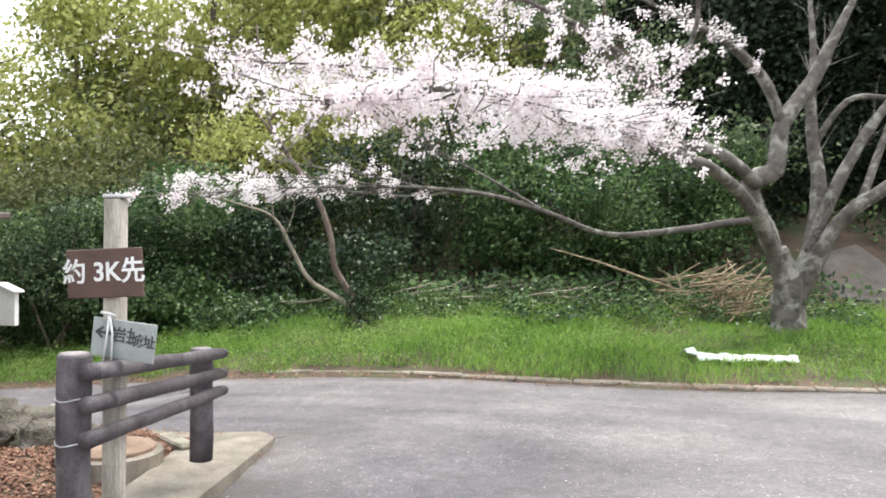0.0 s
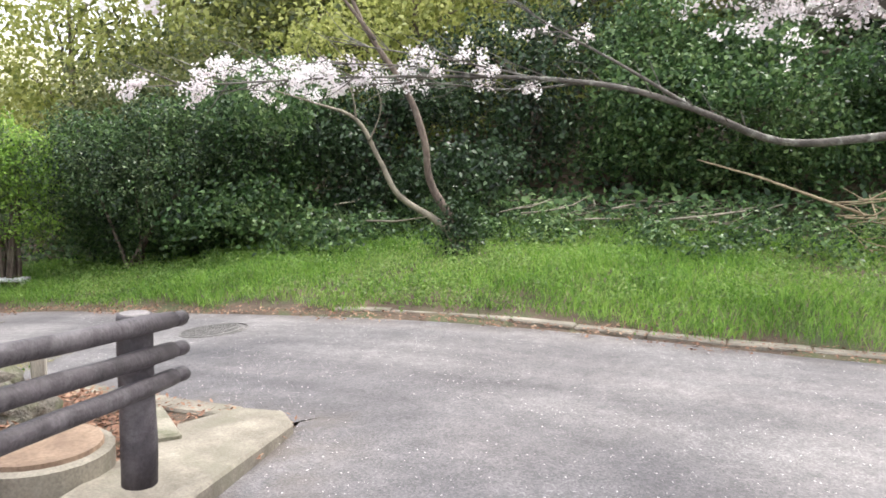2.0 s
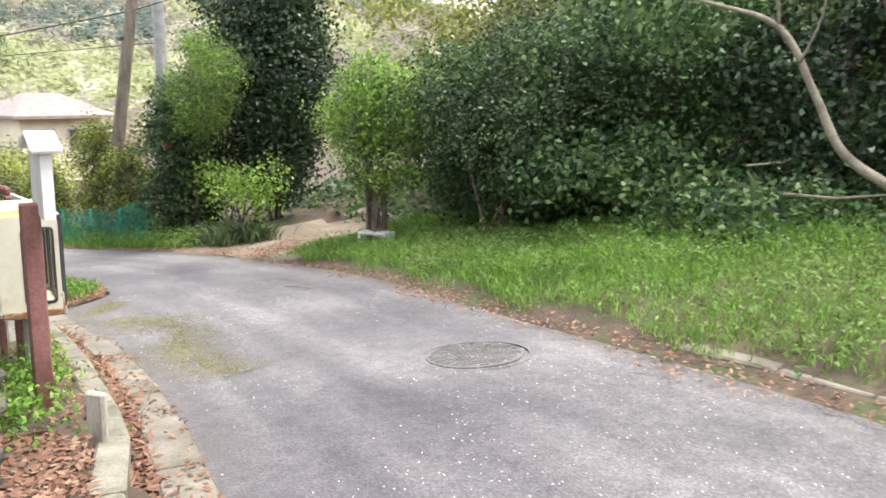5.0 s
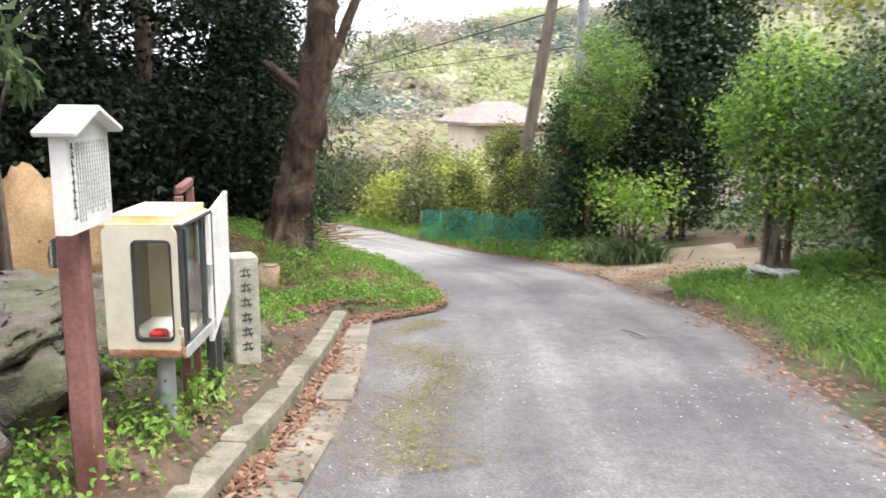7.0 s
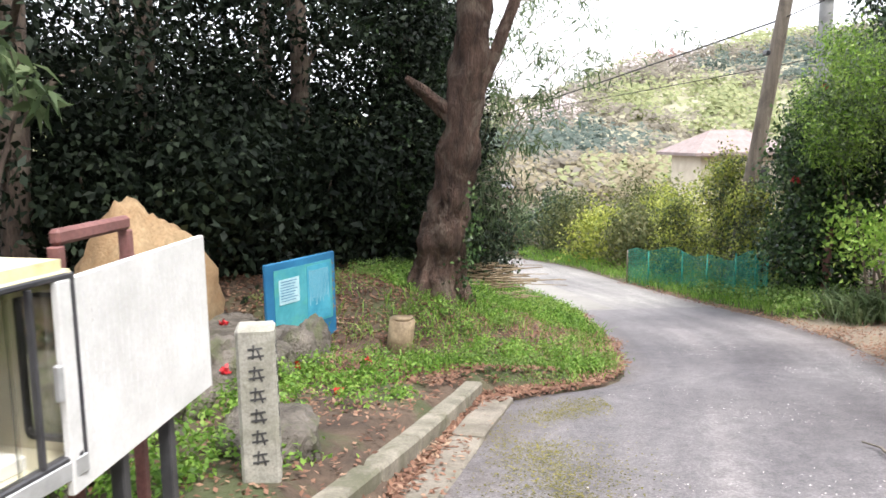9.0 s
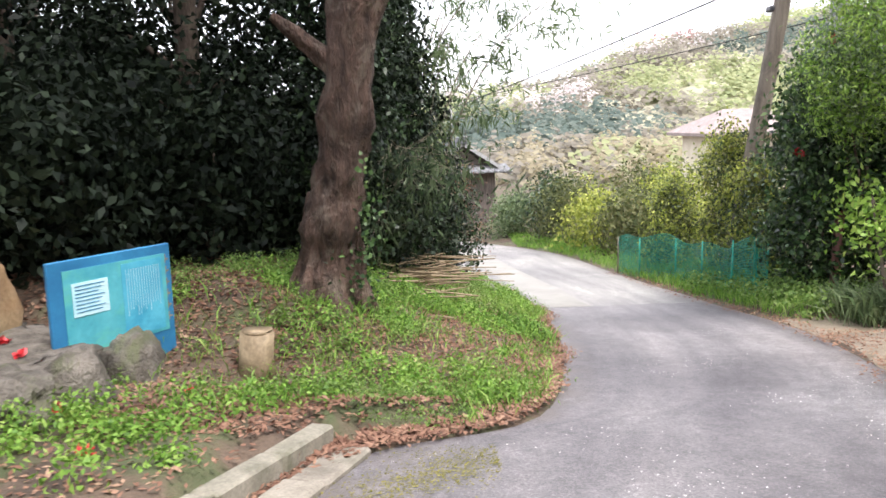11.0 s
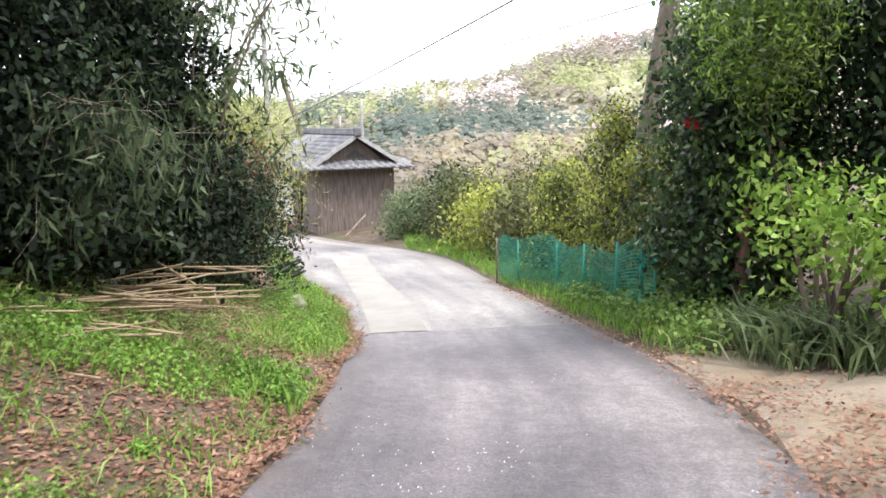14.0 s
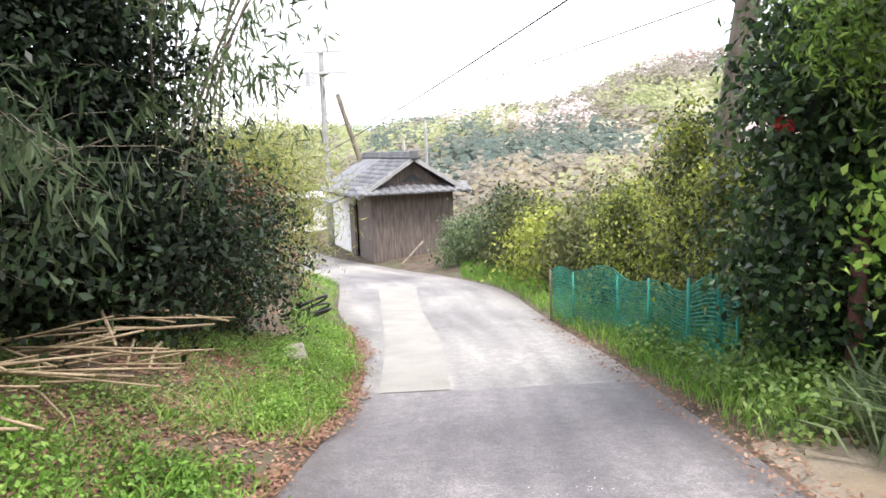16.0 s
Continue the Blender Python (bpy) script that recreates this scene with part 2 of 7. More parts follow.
LEAF_DARK = leaf_mat("dark_evergreen_leaves", [(0.008, 0.015, 0.009), (0.018, 0.036, 0.016), (0.046, 0.085, 0.034), (0.12, 0.17, 0.085)], 0.34, 0.18)
# Grove leaves: near-black, with the canopy's shade put into the colour.
LEAF_GROVE_SHADE = leaf_mat("shade_dark_grove_leaves", [(0.005, 0.008, 0.006), (0.011, 0.018, 0.011), (0.02, 0.031, 0.018), (0.05, 0.07, 0.04)], 0.55, 0.1, 0.14)
LEAF_IVY = leaf_mat("ivy_leaves", [(0.012, 0.027, 0.012), (0.04, 0.085, 0.03), (0.105, 0.185, 0.06), (0.25, 0.34, 0.14)], 0.4, 0.28)
LEAF_OLIVE = leaf_mat("olive_leaves", [(0.03, 0.042, 0.016), (0.08, 0.1, 0.035), (0.15, 0.165, 0.06), (0.24, 0.23, 0.11)], 0.5, 0.35)
LEAF_LIME = leaf_mat("fresh_lime_leaves", [(0.1, 0.2, 0.03), (0.2, 0.36, 0.06), (0.33, 0.5, 0.1), (0.45, 0.58, 0.16)], 0.45, 0.45)
LEAF_YELLOW = leaf_mat("yellow_green_leaves", [(0.1, 0.13, 0.025), (0.22, 0.27, 0.05), (0.38, 0.42, 0.08), (0.5, 0.5, 0.14)], 0.45, 0.4)
# Bamboo in three tones: sun and shade are put into the leaf colour.
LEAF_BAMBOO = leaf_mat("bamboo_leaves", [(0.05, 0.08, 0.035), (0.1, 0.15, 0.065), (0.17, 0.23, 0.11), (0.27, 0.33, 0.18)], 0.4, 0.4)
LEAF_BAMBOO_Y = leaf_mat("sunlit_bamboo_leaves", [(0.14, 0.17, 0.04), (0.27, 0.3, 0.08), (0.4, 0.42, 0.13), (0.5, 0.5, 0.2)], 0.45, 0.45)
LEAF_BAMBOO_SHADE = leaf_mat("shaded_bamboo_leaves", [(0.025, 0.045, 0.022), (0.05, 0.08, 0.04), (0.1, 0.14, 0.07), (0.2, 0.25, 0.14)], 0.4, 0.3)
LEAF_DRY = leaf_mat("dry_leaves", [(0.09, 0.045, 0.03), (0.2, 0.105, 0.07), (0.27, 0.15, 0.1), (0.4, 0.28, 0.19)], 0.8, 0.1)
GRASS = leaf_mat("spring_grass", [(0.07, 0.15, 0.024), (0.14, 0.28, 0.045), (0.24, 0.42, 0.07), (0.38, 0.5, 0.14)], 0.5, 0.4)
WEEDS = leaf_mat("weed_leaves", [(0.07, 0.13, 0.03), (0.13, 0.23, 0.05), (0.22, 0.34, 0.085), (0.33, 0.42, 0.15)], 0.5, 0.4)
BLOSSOM = leaf_mat("cherry_petals", [(0.74, 0.64, 0.66), (0.84, 0.77, 0.79), (0.89, 0.85, 0.86), (0.92, 0.9, 0.9)], 0.6, 0.45)
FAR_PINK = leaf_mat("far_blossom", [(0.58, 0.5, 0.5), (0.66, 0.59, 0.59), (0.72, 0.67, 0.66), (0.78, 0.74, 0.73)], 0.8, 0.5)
# Far woods: distance haze is put into these pale, close tones.
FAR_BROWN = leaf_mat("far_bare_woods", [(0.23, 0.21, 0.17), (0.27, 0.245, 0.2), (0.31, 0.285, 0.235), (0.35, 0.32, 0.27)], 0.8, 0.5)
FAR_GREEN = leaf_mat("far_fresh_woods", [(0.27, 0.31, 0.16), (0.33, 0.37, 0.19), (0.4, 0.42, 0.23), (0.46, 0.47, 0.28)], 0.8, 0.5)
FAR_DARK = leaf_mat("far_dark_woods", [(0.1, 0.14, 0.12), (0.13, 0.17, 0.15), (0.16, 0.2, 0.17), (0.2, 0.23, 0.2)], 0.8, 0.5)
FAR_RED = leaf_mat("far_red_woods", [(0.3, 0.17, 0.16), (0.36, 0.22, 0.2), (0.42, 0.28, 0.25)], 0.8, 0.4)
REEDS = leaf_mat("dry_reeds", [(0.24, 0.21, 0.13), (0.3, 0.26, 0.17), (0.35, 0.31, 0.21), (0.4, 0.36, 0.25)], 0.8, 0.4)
# Scrub on the far hill, lightened in colour for the same haze.
HILLSOIL = surface("hazy_hill_scrub", (0.28, 0.27, 0.18), (0.38, 0.35, 0.25), 0.05, 0.6, 0.95, 0.0)
# Ridge paint: the blue of distance haze stands in the base colour.
HAZE_BLUE = surface("haze_blue_ridge", (0.3, 0.37, 0.43), (0.36, 0.43, 0.48), 0.02, 0.2, 0.95, 0.0)
PETALS = leaf_mat("fallen_petals", [(0.5, 0.44, 0.42), (0.68, 0.62, 0.6), (0.8, 0.76, 0.75)], 0.7, 0.1)

# ---- geometry helpers ----
rng = np.random.default_rng(7)


def shape(verts, faces, name="mesh", mats=(), smooth=False):
    me = bpy.data.meshes.new(name)
    me.from_pydata([tuple(v) for v in verts], [], faces)
    for m in mats:
        me.materials.append(m)
    if smooth:
        me.polygons.foreach_set("use_smooth", [True] * len(me.polygons))
    return me


def part(name, data, material, parent=None, label=""):
    """One mesh object, from a bmesh or a mesh, under a thing or a part."""
    if isinstance(data, bmesh.types.BMesh):
        me = bpy.data.meshes.new(name)
        data.to_mesh(me)
        data.free()
    else:
        me = data
    if not me.materials:
        me.materials.append(material)
    ob = new(name, me)
    if parent:
        ob.parent = parent
    if label:
        ob["label"] = label
    return ob


def thing(name, label, category, at=(0, 0, 0), rz=0.0, group="", kind=""):
    ob = new(name)
    ob.empty_display_size = 0.1
    ob.matrix_basis = pose(*at, 0, 0, rz)
    return tagged(ob, label, category, group, kind)


def block(sx, sy, sz, at=(0, 0, 0), bevel=0.008, rough=0.0, seed=0, bm=None, rz=0.0, seg=1):
    """A bevelled box that stands on at; rough shakes its corners."""
    own = bmesh.new()
    bmesh.ops.create_cube(own, size=1.0)
    for v in own.verts:
        v.co = Vector((v.co.x * sx, v.co.y * sy, (v.co.z + 0.5) * sz))
    if bevel:
        bmesh.ops.bevel(own, geom=own.edges[:], offset=bevel, segments=seg, affect="EDGES")
    if rough:
        for v in own.verts:
            v.co += noise.noise_vector(v.co * 7 + Vector((seed, seed * 2, 0))) * rough
    bmesh.ops.transform(own, matrix=pose(*at, 0, 0, rz), verts=own.verts)
    if bm is None:
        return own
    me = bpy.data.meshes.new("tmp")
    own.to_mesh(me)
    own.free()
    bm.from_mesh(me)
    bpy.data.meshes.remove(me)
    return bm


def spline(pts, steps):
    """Catmull-Rom through the points."""
    p = np.array([pts[0], *pts, pts[-1]], float)
    out = []
    for i in range(1, len(p) - 2):
        for k in range(steps):
            t = k / steps
            out.append(0.5 * (2 * p[i] + (p[i + 1] - p[i - 1]) * t + (2 * p[i - 1] - 5 * p[i] + 4 * p[i + 1] - p[i + 2]) * t * t
                              + (3 * p[i] - p[i - 1] - 3 * p[i + 1] + p[i + 2]) * t ** 3))
    out.append(p[-2])
    return np.array(out)


def tubes(paths, seg=8, lump=0.0, caps=True):
    """Verts and faces of round limbs; each path is a list of (x, y, z, radius)."""
    verts, faces = [], []
    for path in paths:
        path = np.array(path, float)
        k = len(path)
        base = len(verts)
        up = np.array([0.31, 0.77, 0.55])
        for i in range(k):
            d = path[min(i + 1, k - 1), :3] - path[max(i - 1, 0), :3]
            d = d / (np.linalg.norm(d) + 1e-9)
            u = np.cross(d, up)
            if np.linalg.norm(u) < 0.1:
                u = np.cross(d, (1, 0, 0))
            u /= np.linalg.norm(u)
            w = np.cross(d, u)
            for j in range(seg):
                a = 2 * math.pi * j / seg
                r = path[i, 3]
                if lump:
                    q = path[i, :3] * 3.1 + np.array([math.cos(a), math.sin(a), 0]) * 1.3
                    r *= 1 + lump * noise.noise(Vector(q)) + 0.6 * lump * noise.noise(Vector(q * 2.9 + 5))
                verts.append(path[i, :3] + r * (math.cos(a) * u + math.sin(a) * w))
            if i:
                for j in range(seg):
                    a0, a1 = base + (i - 1) * seg + j, base + (i - 1) * seg + (j + 1) % seg
                    faces.append((a0, a1, a1 + seg, a0 + seg))
        if caps:
            faces.append(tuple(base + j for j in reversed(range(seg))))
            faces.append(tuple(base + (k - 1) * seg + j for j in range(seg)))
    return verts, faces


def limb(pts, steps=5):
    return spline(pts, steps)


def quads(name, verts, mat):
    """A mesh of loose four-cornered leaves from an array (n, 4, 3)."""
    n = len(verts)
    me = bpy.data.meshes.new(name)
    me.vertices.add(n * 4)
    me.vertices.foreach_set("co", np.ascontiguousarray(verts, np.float32).ravel())
    me.loops.add(n * 4)
    me.loops.foreach_set("vertex_index", np.arange(n * 4, dtype=np.int32))
    me.polygons.add(n)
    me.polygons.foreach_set("loop_start", np.arange(n, dtype=np.int32) * 4)
    me.update(calc_edges=True)
    me.materials.append(mat)
    return me


def unit(v):
    return v / (np.linalg.norm(v, axis=-1, keepdims=True) + 1e-9)


def leaf_quads(p, nrm, length, width, droop=0.0, loose=0.6, fold=0.15):
    """Leaves at p that face roughly nrm; droop pulls their tips down."""
    n = len(p)
    nn = unit(nrm + loose * rng.normal(size=(n, 3)))
    d = unit(np.cross(nn, rng.normal(size=(n, 3))) + np.array([0, 0, -droop]))
    s = unit(np.cross(nn, d))
    L = length * rng.uniform(0.6, 1.3, (n, 1))
    W = width * rng.uniform(0.7, 1.25, (n, 1)) / 2
    mid = p + d * L * 0.45 + nn * L * fold
    return np.stack([p, mid + s * W, p + d * L, mid - s * W], 1)


def blob_points(blobs, n, shell=0.55, lump=0.45):
    """Points near the skin of lumpy ellipsoids (x, y, z, rx, ry, rz), with outward ways."""
    blobs = np.array(blobs, float)
    w = (blobs[:, 3] * blobs[:, 4] + blobs[:, 4] * blobs[:, 5] + blobs[:, 3] * blobs[:, 5])
    k = rng.choice(len(blobs), n, p=w / w.sum())
    d = unit(rng.normal(size=(n, 3)))
    c = blobs[k]
    ph = c[:, :3] * 1.7
    bump = (np.sin(d[:, 0] * 5 + ph[:, 0]) * np.sin(d[:, 1] * 6 + ph[:, 1]) + np.sin(d[:, 2] * 7 + ph[:, 2] + d[:, 0] * 3)
            + 0.6 * np.sin(d[:, 0] * 13 + ph[:, 1]) * np.sin(d[:, 2] * 14 + ph[:, 0] + d[:, 1] * 11)) / 2.6
    r = (1 + lump * bump) * (1 - shell * rng.random(n) ** 2)
    return c[:, :3] + d * r[:, None] * c[:, 3:], unit(d / c[:, 3:] + np.array([0, 0, 0.25]))


def crown_mesh(name, blobs, n, length, width, mat, droop=0.0, loose=0.6, shell=0.55, lump=0.45, sprig=1.5, per=20, face=None):
    p, nr = blob_points(blobs, max(1, n // per), shell, lump)
    p = np.repeat(p, per, 0) + rng.normal(size=(len(p) * per, 3)) * length * sprig
    nr = np.repeat(nr, per, 0)
    if face is not None:
        nr = unit(0.45 * nr + np.array(face))
    return quads(name, leaf_quads(p, nr, length, width, droop, loose), mat)


def seg_dist(P, line):
    """Distance of points (n, 2) to a polyline, and whether they lie to the left of it."""
    line = np.array(line, float)
    best = np.full(len(P), 1e9)
    side = np.zeros(len(P))
    for a, b in zip(line[:-1], line[1:]):
        ab = b - a
        t = np.clip(((P - a) @ ab) / (ab @ ab), 0, 1)
        q = P - (a + t[:, None] * ab)
        d = np.hypot(q[:, 0], q[:, 1])
        s = ab[0] * q[:, 1] - ab[1] * q[:, 0]
        m = d < best - 1e-9
        best[m], side[m] = d[m], s[m]
    return best, side


# ---- lie of the land ----
SLOPE_X = [-400, -100, -60, -34, -28, -20, -16, -13, -11, -8.3, -6, -4, -2, 0, 3, 400]
SLOPE_Z = [-5, -5, -4.5, -3.7, -3.1, -2.35, -1.95, -1.55, -1.33, -0.96, -0.62, -0.34, -0.12, -0.02, 0, 0]
fine_x = np.arange(-400, 400, 0.25)
fine_z = np.convolve(np.pad(np.interp(fine_x, SLOPE_X, SLOPE_Z), 4, mode="edge"), np.ones(9) / 9, "valid")


def road_z(x):
    return np.interp(x, fine_x, fine_z)


PAIRS = [((-1.75, -14), (11, -14)), ((-1.6, 0), (10.5, 0)), ((-1.42, 3.5), (8.6, 7.3)), ((-1.3, 6.1), (2.9, 8.05)), ((-1.42, 6.32), (1.3, 8.35)),
         ((-2.2, 6.66), (0.0, 8.72)), ((-3.2, 7.1), (-2.6, 9.5)), ((-4.6, 7.63), (-4.2, 10.1)), ((-5.7, 7.95), (-6.3, 11.05)), ((-7.2, 8.3), (-8.2, 11.7)),
         ((-8.25, 8.57), (-9.4, 12.05)), ((-8.95, 9.5), (-10.4, 12.27)), ((-11.2, 9.95), (-12.2, 12.5)), ((-13.4, 10.1), (-14.9, 12.5)),
         ((-15.1, 10.1), (-15.2, 12.5)), ((-16.5, 9.98), (-17, 12.45)), ((-18.6, 9.65), (-19.5, 12.25)), ((-22, 8.9), (-22, 12.1)), ((-25.8, 8.35), (-25.6, 11.8)),
         ((-29.5, 7.7), (-30, 10.7)), ((-33.5, 6.3), (-34, 9.2)), ((-38, 4.2), (-38.8, 6.3)), ((-45, 0.5), (-47, 2.2)), ((-60, -9), (-62, -7))]
LEFT = spline([a for a, b in PAIRS], 5)
RIGHT = spline([b for a, b in PAIRS], 5)
EDGE_L, EDGE_R = LEFT[::2], RIGHT[::2]


def smooth_step(a, b, x):
    t = np.clip((x - a) / (b - a), 0, 1)
    return t * t * (3 - 2 * t)


def land(x, y):
    """Height of the ground beside the road: banks, the wooded slope, the fields."""
    x, y = np.atleast_1d(np.asarray(x, float)), np.atleast_1d(np.asarray(y, float))
    P = np.stack([x, y], 1)
    dl, sl = seg_dist(P, EDGE_L)
    dr, sr = seg_dist(P, EDGE_R)
    z = road_z(x)
    out_l, out_r = sl > 0, sr < 0
    inside = (~out_l & ~out_r)
    bank_l = -0.006 + (0.07 + 0.3 * smooth_step(-8.7, -10.2, x)) * np.clip(dl - 0.1, 0, 2.4) * smooth_step(-1.2, -3.5, x) + 0.16 * smooth_step(0.3, 0.42, dl) * smooth_step(-1.4, -2.6, x) * smooth_step(-9.3, -8.7, x)
    bank_r = -0.006 + 0.18 * np.minimum(dr, 0.7) + 0.09 * np.clip(dr - 0.7, 0, 6) + smooth_step(-14, -8, x) * 0.5 * np.clip(dr - 5.5, 0, 26)
    drive = smooth_step(-13.4, -12.6, x) * smooth_step(-8.6, -9.6, x)
    bank_r = bank_r * (1 - 0.85 * drive * smooth_step(6, 4, dr))
    bank_r = np.where(x < -16, -0.035 + 0.14 * np.minimum(dr, 3), bank_r)
    z = z + np.where(inside, -0.035, np.where(out_r & (dr < dl), bank_r, np.where(out_l, bank_l, bank_r)))
    ripple = 0.03 * np.sin(x * 2.1 + y * 0.7) * np.sin(y * 1.9 - x * 0.4)
    return z + np.where(inside, 0, ripple * np.clip(np.minimum(dl, dr), 0, 1))


def land1(x, y):
    return float(land(x, y)[0])


def axis(vals):
    out = []
    for a, b, s in vals:
        out.extend(np.arange(a, b, s))
    return np.array(out + [vals[-1][1]])


gx = axis([(-900, -100, 50), (-100, -50, 5), (-50, -20, 1.0), (-20, 8, 0.22), (8, 40, 2), (40, 900, 60)])
gy = axis([(-900, -60, 60), (-60, -8, 4), (-8, 3, 0.6), (3, 18, 0.22), (18, 50, 1.5), (50, 900, 60)])
GXX, GYY = np.meshgrid(gx, gy, indexing="ij")
gz = land(GXX.ravel(), GYY.ravel())
nxx, nyy = len(gx), len(gy)
gi = np.arange(nxx * nyy).reshape(nxx, nyy)
gfaces = np.stack([gi[:-1, :-1], gi[1:, :-1], gi[1:, 1:], gi[:-1, 1:]], -1).reshape(-1, 4)
ground = part("ground", shape(np.stack([GXX.ravel(), GYY.ravel(), gz], 1), gfaces.tolist(), "ground", (), True), SOIL)
tagged(ground, "brown soil under leaf litter and weeds beside the road", "ground", kind="structure")


def strip(name, a, b, lift, mat, across=14, thick=0.0):
    """A sheet between two lines, lying on the road's fall."""
    v, f = [], []
    for p, q in zip(a, b):
        for k in range(across + 1):
            u = k / across
            x, y = p[0] + (q[0] - p[0]) * u, p[1] + (q[1] - p[1]) * u
            v.append((x, y, float(road_z(x)) + lift + 0.006 * math.sin(x * 1.7 + y * 2.3)))
    for i in range(len(a) - 1):
        for k in range(across):
            c = i * (across + 1) + k
            f.append((c, c + 1, c + across + 2, c + across + 1))
    me = shape(v, f, name, (), True)
    run = np.r_[0, np.cumsum(np.hypot(*np.diff((np.array(a) + np.array(b)) / 2, axis=0).T))]
    uv = np.array([(run[i], k / across) for i in range(len(a)) for k in range(across + 1)])
    layer = me.uv_layers.new(name="lane")
    index = np.zeros(len(me.loops), np.int32)
    me.loops.foreach_get("vertex_index", index)
    layer.data.foreach_set("uv", uv[index].astype(np.float32).ravel())
    return part(name, me, mat)


cut = 14 * 5
road = tagged(strip("road", LEFT[:cut + 1], RIGHT[:cut + 1], 0.0, ASPHALT), "worn grey asphalt lane with fallen petals", "road", kind="structure")
road_far = tagged(strip("road_far", LEFT[cut:], RIGHT[cut:], 0.0, ASPHALT_OLD), "pale bleached asphalt lane running downhill", "road", kind="structure")

# concrete repair down the middle of the lower lane
pa = spline([(-15.08, 10.27), (-18, 10.05), (-22, 9.62), (-27.2, 9.05)], 6)
pb = spline([(-15.14, 10.86), (-18, 10.72), (-22, 10.3), (-26.8, 9.95)], 6)
patch = tagged(strip("road_patch", pa, pb, 0.006, PATCH, 4), "pale concrete repair strip in the lane", "road", kind="structure")


# ---- vegetation kinds ----
def tree(name, label, category, foot, paths, crowns, group="", bark=BARK, seg=8, lump=0.15):
    """A tapered trunk with limbs (one mesh) and crowns of leaves; paths and blobs are relative to the foot."""
    z = land1(foot[0], foot[1]) - 0.05
    ob = thing(name, label, category, (foot[0], foot[1], z), group=group)
    if paths:
        v, f = tubes([limb(p, 4) for p in paths], seg, lump)
        part("trunk", shape(v, f, "trunk", (), True), bark, ob)
    for mesh in crowns:
        part("crown", mesh, None, ob)
    return ob


def bush(name, label, foot, blobs, n, length, width, mat, group="", stems=5, droop=0.2, category="shrub", bark=BARK, extra=(), shell=0.55, lump=0.45, sprig=1.5):
    paths = []
    for k in range(stems):
        b = blobs[k % len(blobs)]
        a = 2.4 * k
        paths.append([(0.12 * math.cos(a), 0.12 * math.sin(a), 0, 0.03), (b[0] * 0.4 + 0.1 * math.cos(a), b[1] * 0.4 + 0.1 * math.sin(a), b[2] * 0.5, 0.022),
                      (b[0], b[1], b[2] + 0.2 * b[5], 0.008)])
    crowns = [crown_mesh("crown", blobs, n, length, width, mat, droop, 0.7, shell, lump, sprig=sprig)]
    for m2, n2, l2, w2 in extra:
        crowns.append(crown_mesh("crown", blobs, n2, l2, w2, m2, droop, 0.7, 0.3, lump))
    return tree(name, label, category, foot, paths, crowns, group, bark, 6)


# ---- kerbs and gutter ----
def kerb_run(name, pts, w, h, gap, mat, label, jitter=0.012):
    """Kerb stones laid end to end along a line, each its own stone."""
    ob = tagged(new(name), label, "kerb", kind="structure")
    line = spline(pts, 12)
    d = np.r_[0, np.cumsum(np.hypot(*np.diff(line[:, :2], axis=0).T))]
    s = 0.0
    while s + gap < d[-1]:
        e = min(s + gap, d[-1])
        p = np.array([np.interp(s, d, line[:, k]) for k in range(2)])
        q = np.array([np.interp(e, d, line[:, k]) for k in range(2)])
        zp, zq = float(road_z(p[0])), float(road_z(q[0]))
        L = np.linalg.norm(q - p)
        bm = block(L - 0.008, w, h + 0.12, (0, 0, -0.12), 0.014, 0.006, s)
        me = bpy.data.meshes.new("kerb_stone")
        bm.to_mesh(me)
        bm.free()
        me.materials.append(mat)
        o = new("kerb_stone", me)
        mid = (p + q) / 2
        o.matrix_basis = pose(mid[0], mid[1], (zp + zq) / 2 + rng.uniform(-jitter, jitter), 0, -math.degrees(math.atan2(zq - zp, L)), math.degrees(math.atan2(q[1] - p[1], q[0] - p[0])))
        o.parent = ob
        s = e
    return ob


kerb_far = kerb_run("kerb_far", [(9.5, 6.6), (6.5, 7.75), (4.28, 8.05), (2.9, 8.22), (1.3, 8.5), (0.0, 8.88), (-1.0, 9.28), (-2.6, 9.66)], 0.14, 0.035, 0.6, CONCRETE, "low worn concrete kerb between asphalt and grass")
kerb_near = kerb_run("kerb_near", [(-1.78, 5.75), (-2.0, 6.12), (-2.5, 6.4), (-3.3, 6.82), (-4.4, 7.2), (-5.2, 7.46), (-6.9, 7.93), (-8.85, 8.4)], 0.13, 0.13, 0.6, KERBSTONE, "mossy concrete kerb along the verge")
gutter = kerb_run("gutter_edge", [(-1.75, 6.45), (-2.5, 6.72), (-3.35, 7.08), (-4.6, 7.53), (-5.7, 7.86), (-7.2, 8.22), (-8.3, 8.48)], 0.2, 0.035, 0.62, CONCRETE, "pale concrete gutter edge beside the asphalt")

# slab under the log fence
slab_v = [(-1.27, 6.15), (-1.47, 3.3), (-1.6, 0.0), (-2.1, 0.0), (-1.95, 3.3), (-1.86, 5.2), (-1.95, 6.05), (-1.7, 6.42), (-1.4, 6.36)]
bm = bmesh.new()
top = [bm.verts.new((x, y, float(road_z(x)) + 0.155 - 0.1 * max(0.0, min(1.0, (y - 4.9) / 1.3)))) for x, y in slab_v]
face = bm.faces.new(top)
r = bmesh.ops.extrude_face_region(bm, geom=[face])
for e in r["geom"]:
    if isinstance(e, bmesh.types.BMVert):
        e.co.z -= 0.3
bmesh.ops.recalc_face_normals(bm, faces=bm.faces)
